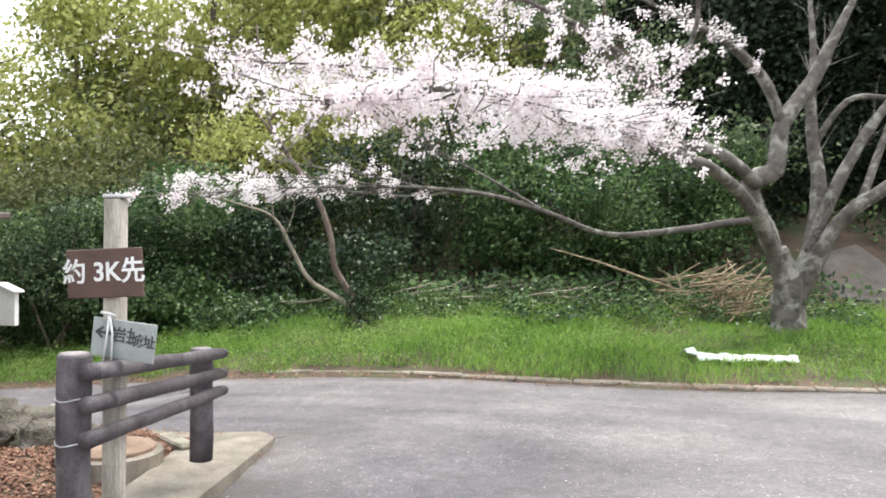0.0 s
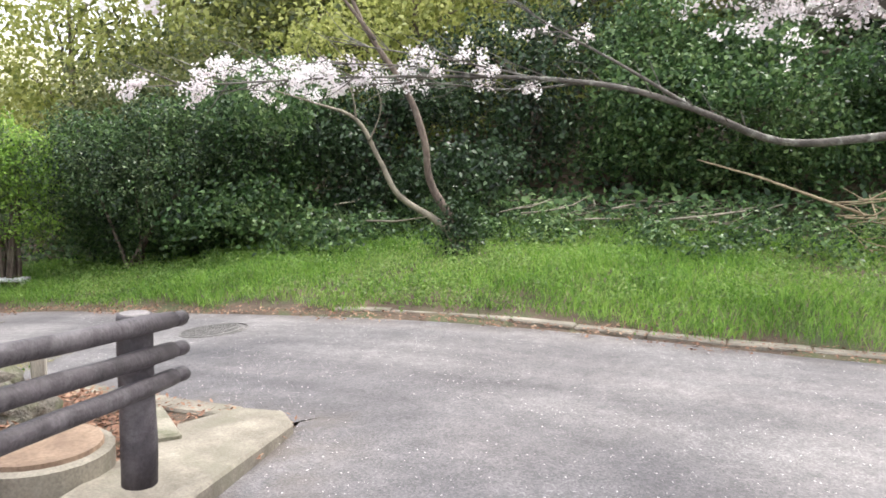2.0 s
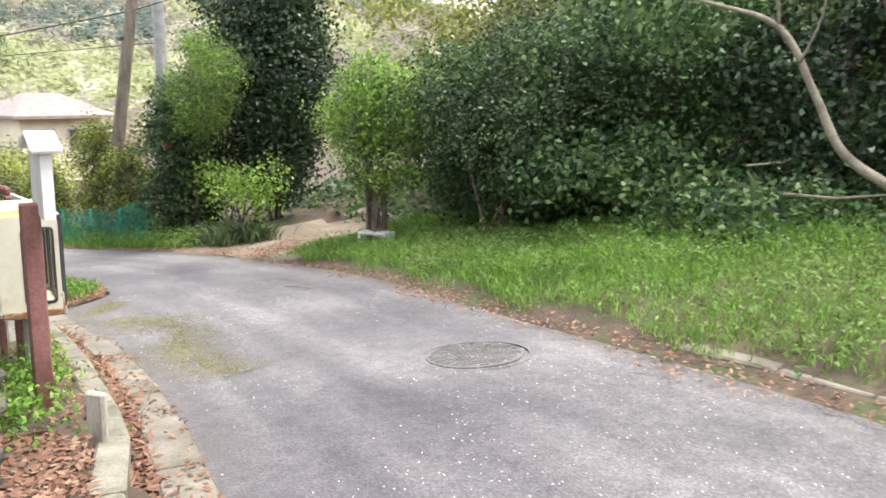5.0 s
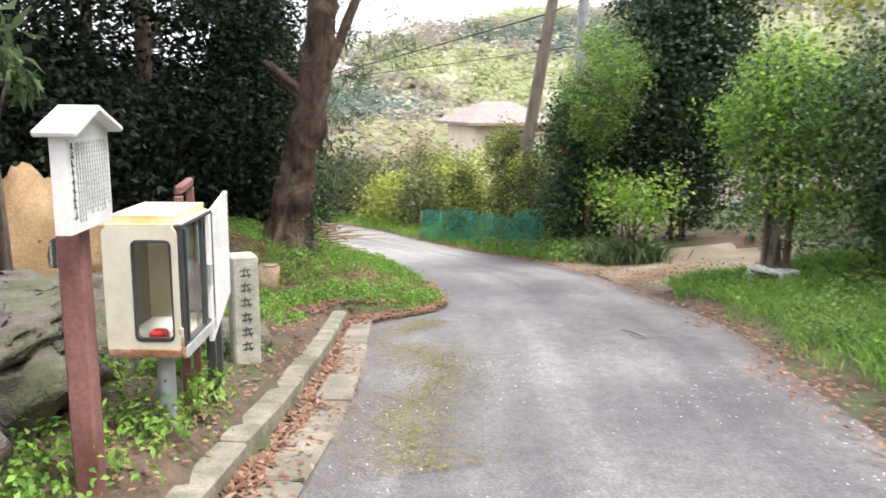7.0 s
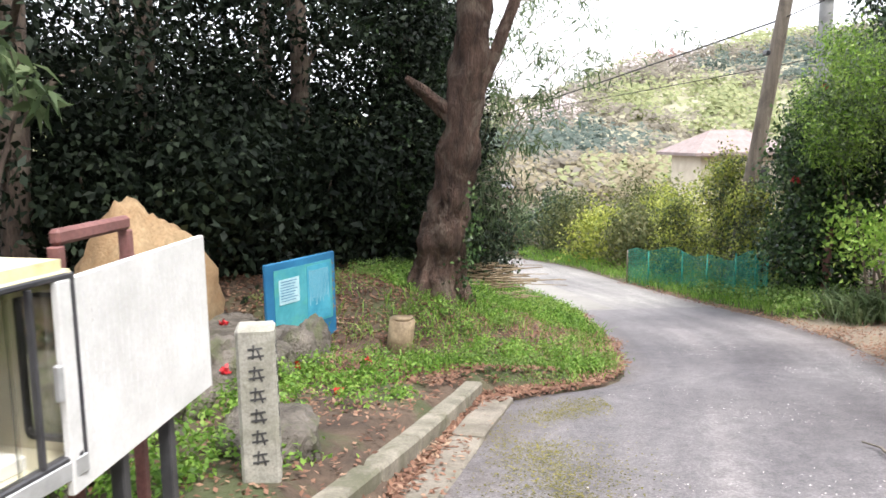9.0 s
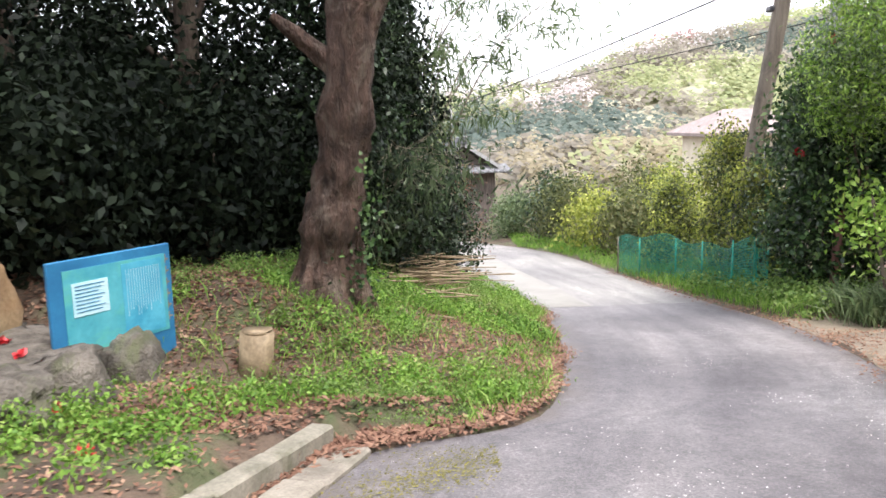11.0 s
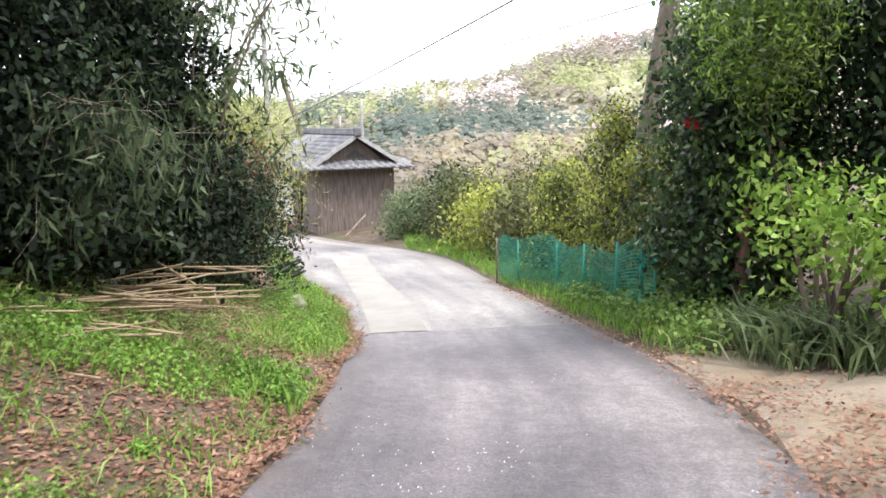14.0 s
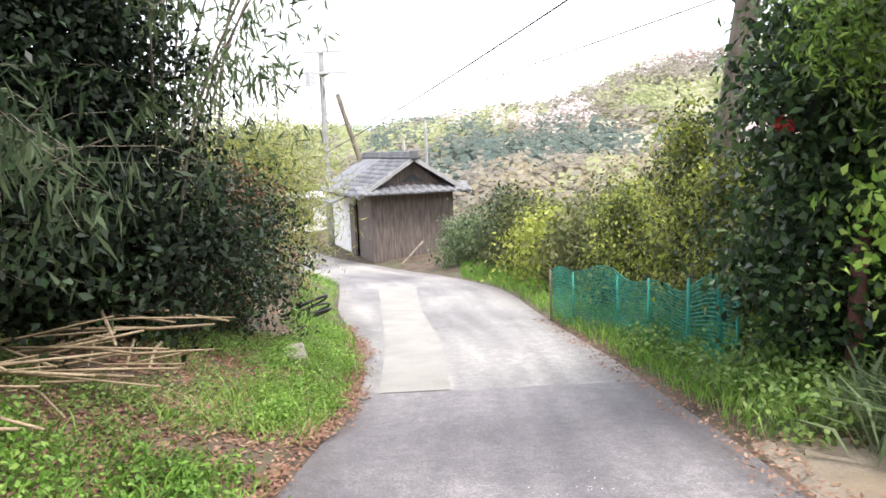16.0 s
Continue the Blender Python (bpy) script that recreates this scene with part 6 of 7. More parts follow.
for r in range(2):
    for c in range(14):
        o = new("tile", TS)
        o.matrix_basis = pose(-0.37 + 0.34 * r, (c - 6.5) * 0.29, 0.045, 0, 0, -90)
        o.parent = sk
lt = part("lean_to_roof", block(2.4, 1.1, 0.07, (0, 0, 0), 0.01), TILE, SH, "lower lean-to roof")
lt.matrix_basis = pose(LEN * 0.3 + 1.2, 0.5, WALL - 0.15) @ Matrix.Rotation(radians(-20), 4, "X")
tagged(part("plank_prop", shape(*tubes([[(-35.6, 9.0, -3.75, 0.04), (-35.9, 9.75, -3.0, 0.04)]], 6), "plank_prop"), TWIG), "pale timber propped against the shed", "timber")

white_shed = thing("white_shed", "long white far shed with a flat roof", "shed", (-52, 2.6, -4.4), 10)
part("wall", block(5, 6, 2.1, (0, 0, 0), 0.02), PLASTER, white_shed)
part("roof", block(5.6, 6.6, 0.2, (0, 0, 2.1), 0.03), GALV, white_shed)
for k in range(3):
    part("window", block(0.05, 1.1, 0.8, (2.5, -1.9 + 1.9 * k, 0.9), 0.01), BLACKMETAL, white_shed)

# cream house in the fields
hz = -4.2
house = thing("cream_house", "cream rendered house with a pinkish hipped roof", "house", (-44.5, 23.2, hz), 8)
part("wall", block(3.4, 4.4, 4.0, (0, 0, 0), 0.02), CREAMWALL, house)
rv = [(-2.3, -2.8, 4.0), (2.3, -2.8, 4.0), (2.3, 2.8, 4.0), (-2.3, 2.8, 4.0), (0, -0.9, 5.1), (0, 0.9, 5.1), (-2.3, -2.8, 3.85), (2.3, -2.8, 3.85), (2.3, 2.8, 3.85), (-2.3, 2.8, 3.85)]
part("roof", shape(rv, [(0, 1, 4), (1, 2, 5, 4), (2, 3, 5), (3, 0, 4, 5), (6, 9, 8, 7), (0, 6, 7, 1), (1, 7, 8, 2), (2, 8, 9, 3), (3, 9, 6, 0)], "roof"), PINKROOF, house)
for y in (-1.7, 1.4):
    w = part("window", ring(1.1, 1.1, 0.07, 0.08), POLECONC, house)
    w.matrix_basis = pose(1.72, y * 0.6, 2.2, 0, 0, 90)
    part("pane", block(1.0, 0.02, 1.0, (0, 0, 0.05), 0), BLACKMETAL, w)

# ---- green mesh fence ----
net = thing("mesh_fence", "sagging green plastic mesh fence on thin stakes", "fence", (0, 0, 0))
na = spline([(-20.2, 12.3), (-19.3, 12.4), (-18.3, 12.8), (-17.0, 12.95), (-15.2, 13.1), (-14.7, 13.12)], 14)
nh = 0.72
strands = []
cols = []
dn = np.r_[0, np.cumsum(np.hypot(*np.diff(na, axis=0).T))]
for s in np.arange(0, dn[-1], 0.04):
    x, y = np.interp(s, dn, na[:, 0]), np.interp(s, dn, na[:, 1])
    cols.append((x + 0.03 * math.sin(s * 3), y + 0.04 * math.sin(s * 2.1), land1(x, y) + 0.02, nh + 0.06 * math.sin(s * 1.3) + 0.04 * math.sin(s * 4.1)))
for x, y, z, h in cols:
    strands.append([(x, y, z, 0.0036), (x + 0.01, y + 0.015, z + h * 0.5, 0.0036), (x, y, z + h, 0.0036)])
for k in range(21):
    strands.append([(x + 0.01 * math.sin(k), y, z + h * k / 20, 0.0042 if k < 20 else 0.007) for x, y, z, h in cols])
tagged(part("netting", shape(*tubes(strands, 3, 0, False), "netting"), NET, net), kind="stuff")
for s in np.linspace(0.02, dn[-1] - 0.02, 6):
    x, y = np.interp(s, dn, na[:, 0]), np.interp(s, dn, na[:, 1])
    z = land1(x, y)
    part("stake", shape(*tubes([[(x, y - 0.03, z - 0.1, 0.014), (x + 0.02, y - 0.03, z + 0.75, 0.013)]], 7), "stake", (), True), NET if s > 1 else TWIG, net)

red_post = thing("rusty_post", "red-brown rusty post standing in the shrubs", "post", (-13.85, 13.55, land1(-13.85, 13.55)))
part("shaft", shape(*tubes([[(0, 0, -0.1, 0.06), (0.02, 0.03, 1.25, 0.055)]], 10, 0.1), "shaft", (), True), REDPOST, red_post)
for x, y, z in ((-13.98, 13.13, 0.24), (-13.6, 13.3, 1.5)):
    fl = part("camellia_flower", crown_mesh("camellia_flower", [(0, 0, 0, 0.045, 0.045, 0.035)], 60, 0.05, 0.045, RED, 0, 0.5, 0.2, 0.1, sprig=0.1, per=9), None)
    fl.location = (x, y, z)
    tagged(fl, "red camellia flower on the shrub", "flower", "camellia flowers")

# white basin under the hedge, black hose coil, wire panel by the lower verge
basin = thing("basin", "chipped white basin under the hedge", "basin", (-8.0, 12.75, land1(-8, 12.75)), 15)
part("tub", ring(0.42, 0.2, 0.04, 0.3, 0.01), PLASTER, basin)
hose = []
for k in range(70):
    a = k * 0.42
    hose.append((0.28 * math.cos(a) + 0.003 * k, 0.28 * math.sin(a) * (0.9 + 0.002 * k), 0.04 + 0.0035 * k + 0.03 * math.sin(a * 0.7), 0.014))
hc = part("hose_coil", shape(*tubes([hose], 6), "hose_coil", (), True), BLACKRUBBER)
hc.matrix_basis = pose(-19.6, 8.95, land1(-19.6, 8.95) + 0.02, 20, -15, 0)
tagged(hc, "loose coil of black hose on the grass", "hose")
pv = []
for k in range(15):
    pv.append([(0, 0, 0.06 * k, 0.006), (3.2, 0, 0.06 * k, 0.006)])
for k in range(12):
    pv.append([(3.2 * k / 11, 0, 0, 0.006), (3.2 * k / 11, 0, 0.84, 0.006)])
wp = thing("wire_panel", "leaning pale wire fence panel on the verge", "fence", (-19.3, 8.2, land1(-19.3, 8.2)), 190)
part("grid", shape(*tubes(pv, 4, 0, False), "grid"), GALV, wp)
for x in (0.02, 1.6, 3.18):
    part("stake", block(0.05, 0.05, 1.0, (x, 0.03, -0.1), 0.006), SIGNWOOD, wp)
tagged(part("drain_block", block(0.5, 0.22, 0.16, (-15.7, 9.45, land1(-15.7, 9.45) - 0.04), 0.02, 0.01, rz=14), KERBSTONE), "mossy concrete block at the lane's edge", "concrete block")

# ---- cut bamboo and brushwood ----
def sticks(name, label, at, n, seed, L, mat, spread=0.6, up=0.08):
    q = np.random.default_rng(seed)
    ob = thing(name, label, "brushwood", (at[0], at[1], land1(at[0], at[1])))
    for k in range(n):
        a = q.normal() * (0.45 if mat is DRYSTALK and L > 0.9 else 1.0) + at[2]
        l = L * q.uniform(0.5, 1.2)
        c = q.normal(size=2) * (spread, spread * 0.5)
        z = 0.03 + up * k / n + q.uniform(0, 0.05)
        dx, dy = math.cos(a) * l / 2, math.sin(a) * l / 2
        r = q.uniform(0.005, 0.014)
        part("stick", shape(*tubes([[(c[0] - dx, c[1] - dy, z, r), (c[0], c[1], z + q.uniform(0, 0.06), r), (c[0] + dx, c[1] + dy, z + q.uniform(0, 0.12 + 0.5 * max(0.0, up - 0.2)), r * 0.6)]], 6, 0.1), "stick", (), True), mat, ob)
    return ob


sticks("cut_bamboo", "heap of dry cut bamboo stalks on the verge", (-12.5, 8.55, 1.2), 34, 3, 1.3, DRYSTALK)
sticks("cut_bamboo", "dry fallen stalks at the foot of the shrubs", (-13.6, 8.6, 1.0), 26, 4, 1.0, DRYSTALK)
sticks("brushwood", "heap of dead brown brushwood beside the cherry", (4.0, 11.5, 0.3), 110, 5, 0.8, DRYSTALK, 0.35, 0.6)
sticks("brushwood", "fallen grey branches along the thicket", (1.6, 13.0, 0.1), 70, 6, 0.8, TWIG, 1.6, 0.25)
sticks("upright_stalks", "two stalks standing in the verge", (-11.6, 8.4, 0.4), 3, 8, 0.5, DRYSTALK, 0.1, 0.25)
tagged(part("fallen_pole", shape(*tubes([[(3.5, 12.0, 0.75, 0.022), (2.4, 12.6, 1.15, 0.018), (1.7, 13.0, 1.35, 0.01)]], 6), "fallen_pole", (), True), DRYSTALK), "dry pole leaning on the brushwood", "stick")


# ---- clumps: strap-leaved plant at the driveway, weeds, grass, litter ----
def blades(p, h, w, lean, mat, name):
    n = len(p)
    a = rng.uniform(0, 2 * math.pi, n)
    s = np.stack([np.cos(a), np.sin(a), np.zeros(n)], 1)
    l = unit(rng.normal(size=(n, 3)) * (1, 1, 0))
    H = (h * rng.uniform(0.5, 1.25, n))[:, None]
    up = np.array([0, 0, 1.0])
    t = lean * rng.uniform(0.3, 1.3, (n, 1))
    mid = p + H * (up * 0.6 + l * t * 0.35)
    tip = p + H * (up * (1 - 0.25 * t) + l * t)
    W = (w * rng.uniform(0.7, 1.3, n))[:, None]
    return quads(name, np.stack([p, mid + s * W, tip, mid - s * W], 1), mat)


def strap_plant(x, y, n, h, label):
    ob = thing("strap_leaf_plant", label, "plant", (x, y, land1(x, y) - 0.02), group="strap-leaved clumps")
    p = rng.normal(size=(n, 3)) * (0.16, 0.16, 0)
    part("leaves", blades(p, h, 0.016, 1.0, LEAF_BAMBOO, "leaves"), None, ob)
    return ob


for x, y in ((-12.85, 13.35), (-12.45, 13.4), (-12.6, 13.8), (-12.1, 13.7)):
    strap_plant(x, y, 220, 0.45, "clump of long arching strap leaves beside the driveway")
strap_plant(-3.9, 12.9, 120, 0.7, "pale upright strap-leaved plant at the thicket's foot")
strap_plant(-2.95, 12.7, 60, 0.6, "pale upright strap-leaved plant at the thicket's foot")

CLUMP = np.random.default_rng(17)


def scatter(n, x0, x1, y0, y1, keep):
    """Random places with their distances from the road's two edges."""
    P = np.stack([CLUMP.uniform(x0, x1, n), CLUMP.uniform(y0, y1, n)], 1)
    dl, sl = seg_dist(P, EDGE_L)
    dr, sr = seg_dist(P, EDGE_R)
    pat = np.sin(P[:, 0] * 1.9 + 0.6 * np.sin(P[:, 1] * 2.7)) * np.sin(P[:, 1] * 2.3 + 0.8 * np.sin(P[:, 0] * 1.3)) + 0.45 * np.sin(P[:, 0] * 5.1 + P[:, 1] * 3.3)
    m = keep(P, np.where(sl > 0, dl, -dl), np.where(sr < 0, dr, -dr), pat + CLUMP.normal(size=n) * 0.3)
    P = P[m]
    return np.column_stack([P, land(P[:, 0], P[:, 1])])


HILL_PATH = [(10.2, 10.9), (9.0, 12.0), (7.9, 13.0), (7.3, 13.9), (7.0, 14.8)]
g1 = scatter(180000, -9.6, 9, 7.5, 14.5, lambda P, l, r, q: (r > 0.16 + 0.08 * np.sin(P[:, 0] * 4)) & (r < 3.9 + 0.4 * np.clip(q, -1, 1)) & ((r > 0.3) | (q > -0.2)))
tagged(part("bank_grass", blades(g1, 0.135 + 0.05 * np.sin(g1[:, 0] * 1.3 + np.sin(g1[:, 1] * 2)) + 0.03 * np.sin(g1[:, 0] * 4.1) * np.sin(g1[:, 1] * 3.7), 0.0045, 0.8, GRASS, "bank_grass"), None), "lush spring grass on the bank", "grass", kind="stuff")
g2 = scatter(30000, -9.4, 9, 7.5, 14.5, lambda P, l, r, q: (r > 0.25) & (r < 4.4) & (q > 0.0))
tagged(part("bank_weeds", quads("bank_weeds", leaf_quads(g2 + CLUMP.uniform(0, 1, (len(g2), 1)) * (0, 0, 0.22), np.tile((0, 0, 1.0), (len(g2), 1)), 0.032, 0.02, 0.1, 0.7), WEEDS), None), "broad-leaved weeds among the grass", "weeds", kind="stuff")
g3 = scatter(60000, -34, -13, 11, 16, lambda P, l, r, q: (r > 0.05) & (r < 1.5 + 0.3 * q) & (q > -0.6))
tagged(part("lane_grass", blades(g3, 0.2, 0.006, 0.6, GRASS, "lane_grass"), None), "bright grass along the lower lane", "grass", kind="stuff")
g4 = scatter(60000, -30, -8.4, 5.5, 11, lambda P, l, r, q: (l > 0.06) & (l < np.where(P[:, 0] < -12.3, 0.75, 2.1)) & (q > -0.5) & ~((P[:, 0] > -9.4) & (P[:, 1] > 8.2) & (P[:, 1] < 9.0)))
tagged(part("verge_grass", blades(g4, 0.15 + 0.06 * np.sin(g4[:, 0] * 3.1) * np.sin(g4[:, 1] * 2.7), 0.005, 0.9, GRASS, "verge_grass"), None), "patchy weeds and grass on the verge", "grass", kind="stuff")
def tufts(c, per, radius, height, leaf, width, mat, name):
    """Leafy weeds in low domed clumps round the places c."""
    n = len(c)
    R, Hh = CLUMP.uniform(0.5, 1.4, n) * radius, CLUMP.uniform(0.45, 1.5, n) * height
    p = np.repeat(c, per, 0)
    d = CLUMP.normal(size=(len(p), 2)) * 0.5
    p[:, :2] += d * np.repeat(R, per)[:, None]
    dome = np.clip(1 - 0.35 * (d ** 2).sum(1), 0.1, 1)
    p[:, 2] += np.repeat(Hh, per) * dome * CLUMP.uniform(0.15, 1, len(p))
    out = np.column_stack([d, np.full(len(p), 0.9)])
    return quads(name, leaf_quads(p, unit(out), leaf, width, 0.2, 0.55), mat)


c5 = scatter(1500, -19, -3.0, 5.8, 10.5, lambda P, l, r, q: (l > 0.5 - 0.4 * (P[:, 0] < -9)) & (l < np.where(P[:, 0] < -12.3, 0.8, 2.3)) & (q > -0.05))
tagged(part("verge_weeds", tufts(c5, 130, 0.17, 0.15, 0.036, 0.018, GRASS, "verge_weeds"), None), "fresh green weeds in clumps on the verge", "weeds", kind="stuff")
c5b = scatter(1500, -17, -8.6, 6.4, 10.2, lambda P, l, r, q: (l > 0.08) & (l < 2.6) & (q > -0.3))
tagged(part("verge_herbs", tufts(c5b, 70, 0.15, 0.12, 0.03, 0.012, WEEDS, "verge_herbs"), None), "thin dull herbs among the litter", "weeds", kind="stuff")
c2 = scatter(1500, -9.4, 9, 7.5, 14.5, lambda P, l, r, q: (r > 0.25) & (r < 4.6) & (q > -1.3 + 1.6 * (P[:, 0] > 1)))
tagged(part("bank_herbs", tufts(c2, 66, 0.24, 0.2, 0.045, 0.018, WEEDS, "bank_herbs"), None), "leafy herbs in clumps on the grass bank", "weeds", kind="stuff")
c2b = scatter(420, -9.4, 6, 8.5, 14.5, lambda P, l, r, q: (r > 2.6) & (r < 4.8))
tagged(part("thicket_foot", tufts(c2b, 110, 0.35, 0.4, 0.07, 0.035, LEAF_IVY, "thicket_foot"), None), "ivy and brambles at the thicket's foot", "undergrowth", kind="stuff")
g6 = scatter(9000, -17, -12.7, 12.3, 14.2, lambda P, l, r, q: (r > 0.15) & (r < 1.6) & (q > -0.5))
tagged(part("bank_ferns", quads("bank_ferns", leaf_quads(g6 + CLUMP.uniform(0, 1, (len(g6), 1)) * (0, 0, 0.3), np.tile((0, 0, 1.0), (len(g6), 1)), 0.06, 0.035, 0.2, 0.7), WEEDS), None), "leafy undergrowth below the shrubs", "weeds", kind="stuff")
g7 = scatter(52000, -16, 13, 12.6, 26, lambda P, l, r, q: (r > 3.6) & (seg_dist(P, HILL_PATH)[0] > 0.9) & ((P[:, 0] > -9.2) | (P[:, 1] > 16)))
tagged(part("slope_undergrowth", quads("slope_undergrowth", leaf_quads(g7 + CLUMP.uniform(0, 1, (len(g7), 1)) * (0, 0, 0.45), np.tile((0, -0.6, 0.8), (len(g7), 1)), 0.13, 0.08, 0.3, 0.6), LEAF_IVY), None), "ivy and undergrowth covering the wooded slope", "undergrowth", kind="stuff")
g8 = scatter(26000, -20, -3, -2, 6.0, lambda P, l, r, q: (l > 1.9) & (q > -0.4))
tagged(part("grove_undergrowth", quads("grove_undergrowth", leaf_quads(g8 + CLUMP.uniform(0, 1, (len(g8), 1)) * (0, 0, 0.3), np.tile((0, 0, 1.0), (len(g8), 1)), 0.1, 0.05, 0.3, 0.6), LEAF_GROVE_SHADE), None), "dark undergrowth on the grove's floor", "undergrowth", kind="stuff")
for pts, nm, ln, wd, mt, lab in (
        (scatter(100000, -20, 9, 5.6, 14, lambda P, l, r, q: ((np.abs(r - 0.05) < 0.22 + 0.1 * q) | (np.abs(l - 0.22) < 0.24) | ((l > 0) & (l < 2.6) & (q > -0.35)) & (P[:, 0] < -3) | ((r > 0) & (r < 1.0) & (q > 1.0)))), "leaf_litter", 0.04, 0.02, LEAF_DRY, "fallen brown leaves along the road's edges"),
        (scatter(60000, -9.0, -2.2, 6.2, 9.0, lambda P, l, r, q: (l > 0.15) & (l < 0.33) & (q > -0.9)), "gutter_litter", 0.055, 0.02, LEAF_DRY, "reddish leaf litter filling the gutter"),
        (scatter(80000, -17, -8, 5.6, 10.4, lambda P, l, r, q: (l > 0.02) & (l < 3.4) & (q > -1.1)), "verge_litter", 0.045, 0.022, LEAF_DRY, "brown leaf litter over the verge"),
        (scatter(52000, -20, -8.2, 7.8, 10.6, lambda P, l, r, q: np.abs(l - 0.06) < 0.09 + 0.09 * q), "edge_litter", 0.04, 0.02, LEAF_DRY, "reddish leaves drifted along the asphalt"),
        (scatter(7000, -13, -9, 12, 14.5, lambda P, l, r, q: (r > -0.1) & (r < 2.2) & (q > -0.2)), "drive_litter", 0.04, 0.02, LEAF_DRY, "scattered litter on the driveway"),
        (scatter(16000, -3.4, -1.6, 3.5, 6.6, lambda P, l, r, q: (l > 0.35)), "fence_litter", 0.042, 0.022, LEAF_DRY, "dry leaves behind the log fence"),
        (scatter(34000, -16, 8, 1.0, 13, lambda P, l, r, q: (l < -0.05) & (r < -0.05) & (q > -0.5 + 0.6 * (P[:, 0] < -2.5) + 0.5 * (P[:, 0] < -6) + 0.6 * (P[:, 0] < -11))), "fallen_petals", 0.0105, 0.009, PETALS, "scattered pale petals on the asphalt")):
    inside = pts.copy()
    inside[:, 2] = np.where(nm == "fallen_petals", road_z(pts[:, 0]) + 0.036, np.maximum(pts[:, 2], road_z(pts[:, 0]) + 0.03) + (0.03 if nm == "drive_litter" else 0.006))
    tagged(part(nm, quads(nm, leaf_quads(inside, np.tile((0, 0, 1.0), (len(inside), 1)), ln, wd, 0.0, 0.12 if nm == "fallen_petals" else 0.28, 0.04), mt), None), lab, "litter", kind="stuff")

g9 = scatter(42000, -8.3, -4.0, 7.6, 9.2, lambda P, l, r, q: (np.abs(l + 0.42 + 0.1 * np.sin(P[:, 0] * 2.9)) < 0.22 * np.abs(CLUMP.normal(size=len(P)))) & (q > -0.75))
g9[:, 2] = road_z(g9[:, 0]) + 0.012
MOSS = leaf_mat("road_moss", [(0.07, 0.065, 0.02), (0.13, 0.12, 0.03), (0.2, 0.18, 0.04), (0.32, 0.29, 0.1)], 0.8, 0.1)
tagged(part("road_moss", quads("road_moss", leaf_quads(g9, np.tile((0, 0, 1.0), (len(g9), 1)), 0.013, 0.011, 0, 0.15, 0.05), MOSS), None), "thin yellow-brown moss on the asphalt", "moss", kind="stuff")

# cast inspection cover set in the asphalt
cz = float(road_z(-3.02)) + 0.006 * math.sin(-3.02 * 1.7 + 8.85 * 2.3) - 0.008
fall = math.degrees(math.atan2(float(road_z(-2.7)) - float(road_z(-3.34)), 0.64))
COVER = surface("worn_cover_iron", (0.125, 0.117, 0.112), (0.22, 0.21, 0.2), 9, 60, 0.8, 0.4)
cover = thing("manhole_cover", "worn round patterned cover set in the asphalt", "manhole cover", (-3.02, 8.85, cz))
cover.matrix_basis = pose(-3.02, 8.85, cz, 0, -fall, 0)
part("rim", shape(*tubes([[(0, 0, -0.05, 0.33), (0, 0, 0.008, 0.33), (0, 0, 0.012, 0.318), (0, 0, 0.012, 0.29)]], 40), "rim", (), False), COVER, cover, "dirty iron rim")
part("lid", shape(*tubes([[(0, 0, 0.0, 0.285), (0, 0, 0.015, 0.285), (0, 0, 0.018, 0.28)]], 40), "lid", (), False), COVER, cover)
treads = []
for k in range(-12, 13):
    half = math.sqrt(max(0.0, 0.27 ** 2 - (k * 0.021) ** 2))
    for m in range(int(2 * half / 0.03)):
        x, y, e = -half + 0.03 * (m + 0.5), k * 0.021, 0.004 if (k + m) % 2 else -0.004
        treads.append((x - 0.009, y - e, x + 0.009, y + e))
tagged(part("tread_pattern", bars(treads, 0.008, 0.004), COVER, cover), kind="stuff").matrix_basis = pose(0, 0, 0.019, -90, 0, 0)

# red camellia flowers fallen on the stones and the verge
DG = bpy.context.evaluated_depsgraph_get()
for k, (x, y) in enumerate(((-7.75, 6.0), (-8.0, 6.25), (-8.35, 6.45), (-8.6, 6.6), (-8.9, 6.35), (-8.05, 7.05), (-7.35, 6.75), (-7.6, 7.4), (-8.7, 7.5))):
    hit, place, *_ = scene.ray_cast(DG, (x, y, 1.2), (0, 0, -1))
    z = place.z if hit and place.z < 0.1 else land1(x, y)
    fl = part("fallen_flower", crown_mesh("fallen_flower", [(0, 0, 0.01, 0.022, 0.022, 0.012)], 40, 0.03, 0.028, RED, 0, 0.5, 0.2, 0.1, sprig=0.15, per=8), None)
    fl.location = (x, y, z + 0.01)
    tagged(fl, "red camellia flower fallen on the mossy stones", "flower", "fallen camellia flowers")
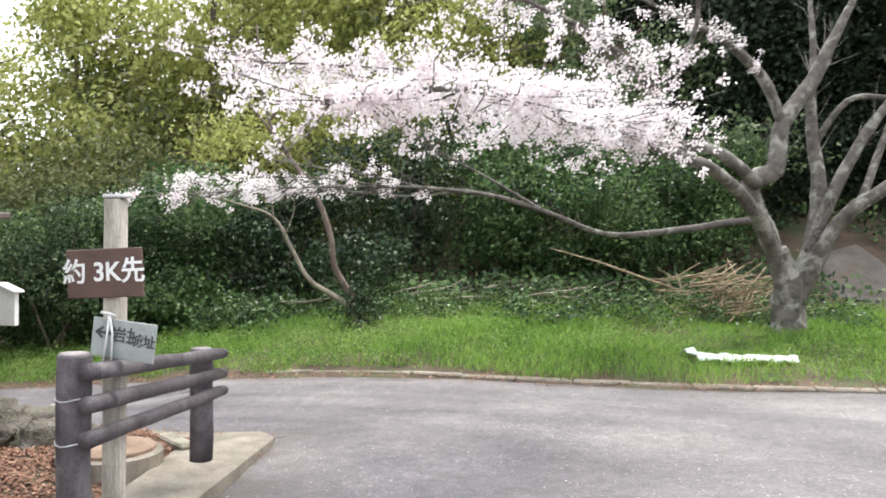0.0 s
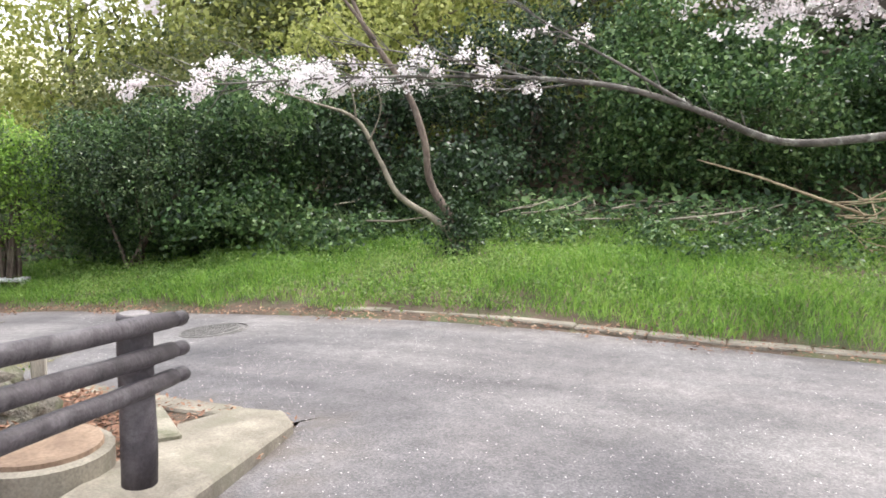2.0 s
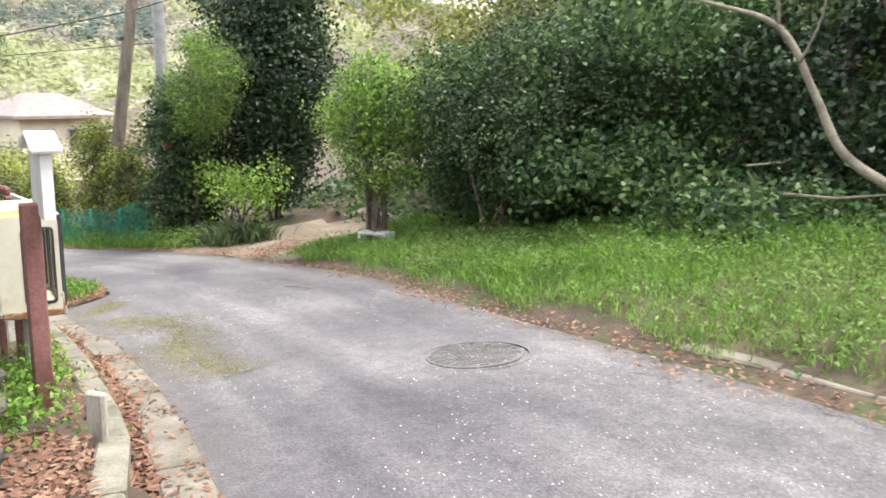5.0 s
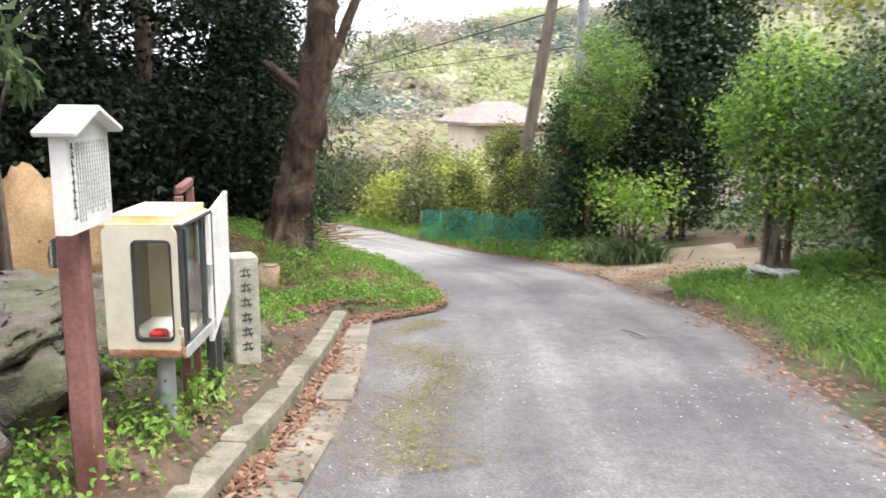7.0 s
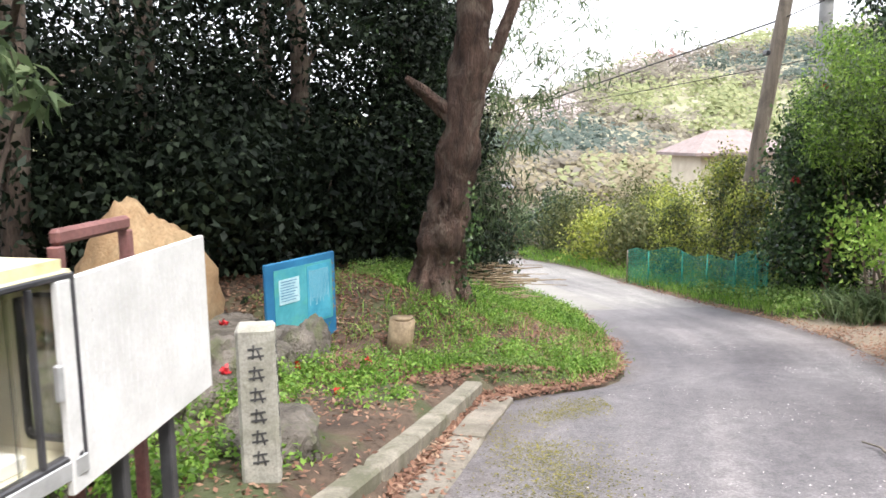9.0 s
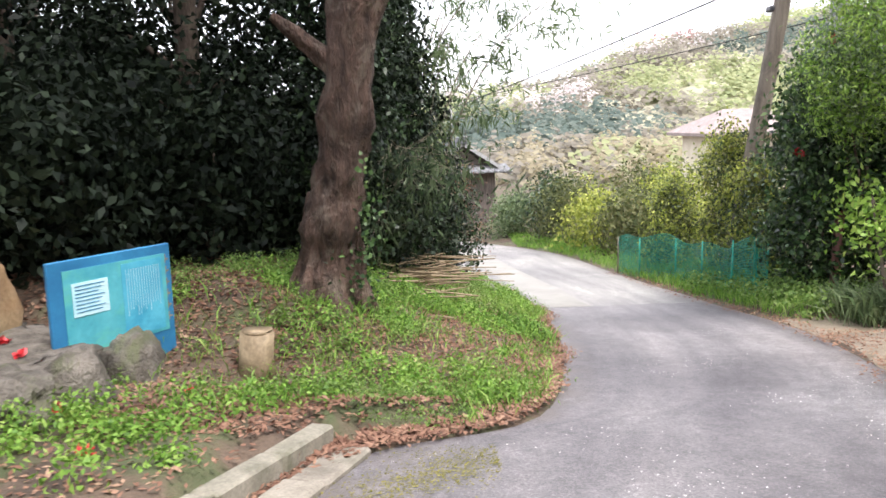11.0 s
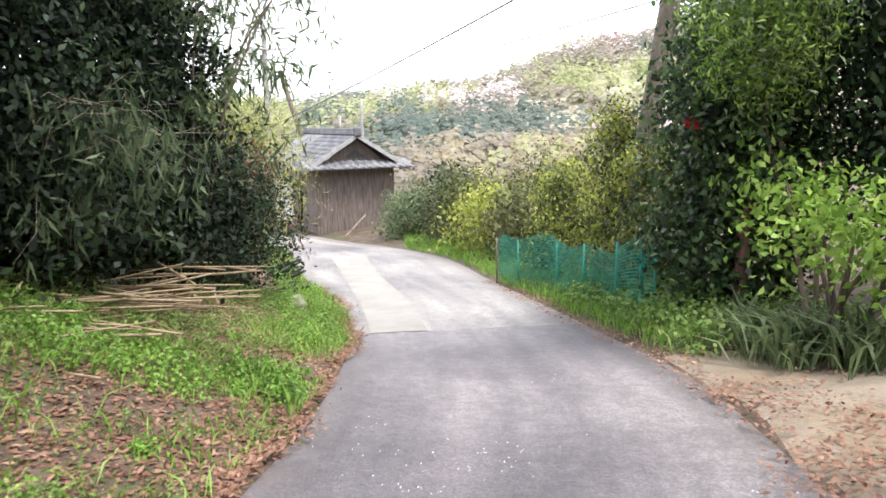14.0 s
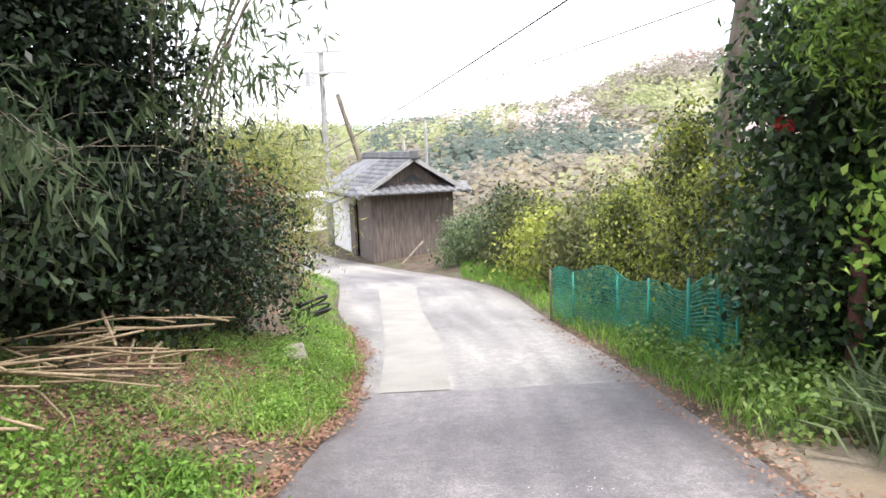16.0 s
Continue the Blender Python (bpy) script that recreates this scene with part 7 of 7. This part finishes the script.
tagged(part("twig", shape(*tubes([[(-6.35, 10.3, float(road_z(-6.35)) + 0.02, 0.008), (-6.5, 10.28, float(road_z(-6.5)) + 0.03, 0.008), (-6.62, 10.33, float(road_z(-6.62)) + 0.02, 0.006), (-6.75, 10.3, float(road_z(-6.75)) + 0.02, 0.004)], [(-6.35, 10.22, float(road_z(-6.35)) + 0.015, 0.005), (-6.34, 10.42, float(road_z(-6.35)) + 0.02, 0.004)]], 6), "twig", (), True), TWIG), "crooked fallen twig on the asphalt", "twig")

# trodden driveway between the shrubs
dv, df = [], []
ds = axis([(-13.4, -8.7, 0.2)])
for x in ds:
    e = np.interp(-x, -RIGHT[:, 0], RIGHT[:, 1])
    for k in range(26):
        y = e - 0.05 + 0.2 * k
        dv.append((x + 0.1 * math.sin(y * 3), y, max(land1(x, y), float(road_z(x)) - 0.02) + (0.024 if -13.2 < x < -9.0 and 0 < k < 25 else -0.06)))
for i in range(len(ds) - 1):
    for k in range(25):
        c = i * 26 + k
        df.append((c, c + 26, c + 27, c + 1))
tagged(part("driveway", shape(dv, df, "driveway", (), True), DIRT), "pale trodden dirt driveway with scattered litter", "driveway", kind="structure")

# path climbing into the wood behind the cherry
hp = spline(HILL_PATH, 8)
hd = np.gradient(hp, axis=0)
hn_ = np.stack([-hd[:, 1], hd[:, 0]], 1) / np.linalg.norm(hd, axis=1)[:, None]
pv_, pf_ = [], []
for c, n_ in zip(hp, hn_):
    for k in range(9):
        x, y = c + n_ * (k / 4 - 1) * 0.85
        pv_.append((x, y, land1(x, y) + (0.03 if 0 < k < 8 else -0.06)))
for i in range(len(hp) - 1):
    for k in range(8):
        c = i * 9 + k
        pf_.append((c, c + 1, c + 10, c + 9))
tagged(part("footpath", shape(pv_, pf_, "footpath", (), True), surface("grey_trodden_earth", (0.11, 0.095, 0.083), (0.2, 0.175, 0.155), 2.5, 40, 0.95, 0.6, stain=(0.14, 0.1, 0.065), dist=0.02)), "trodden earth path climbing behind the cherry tree", "path", kind="structure")
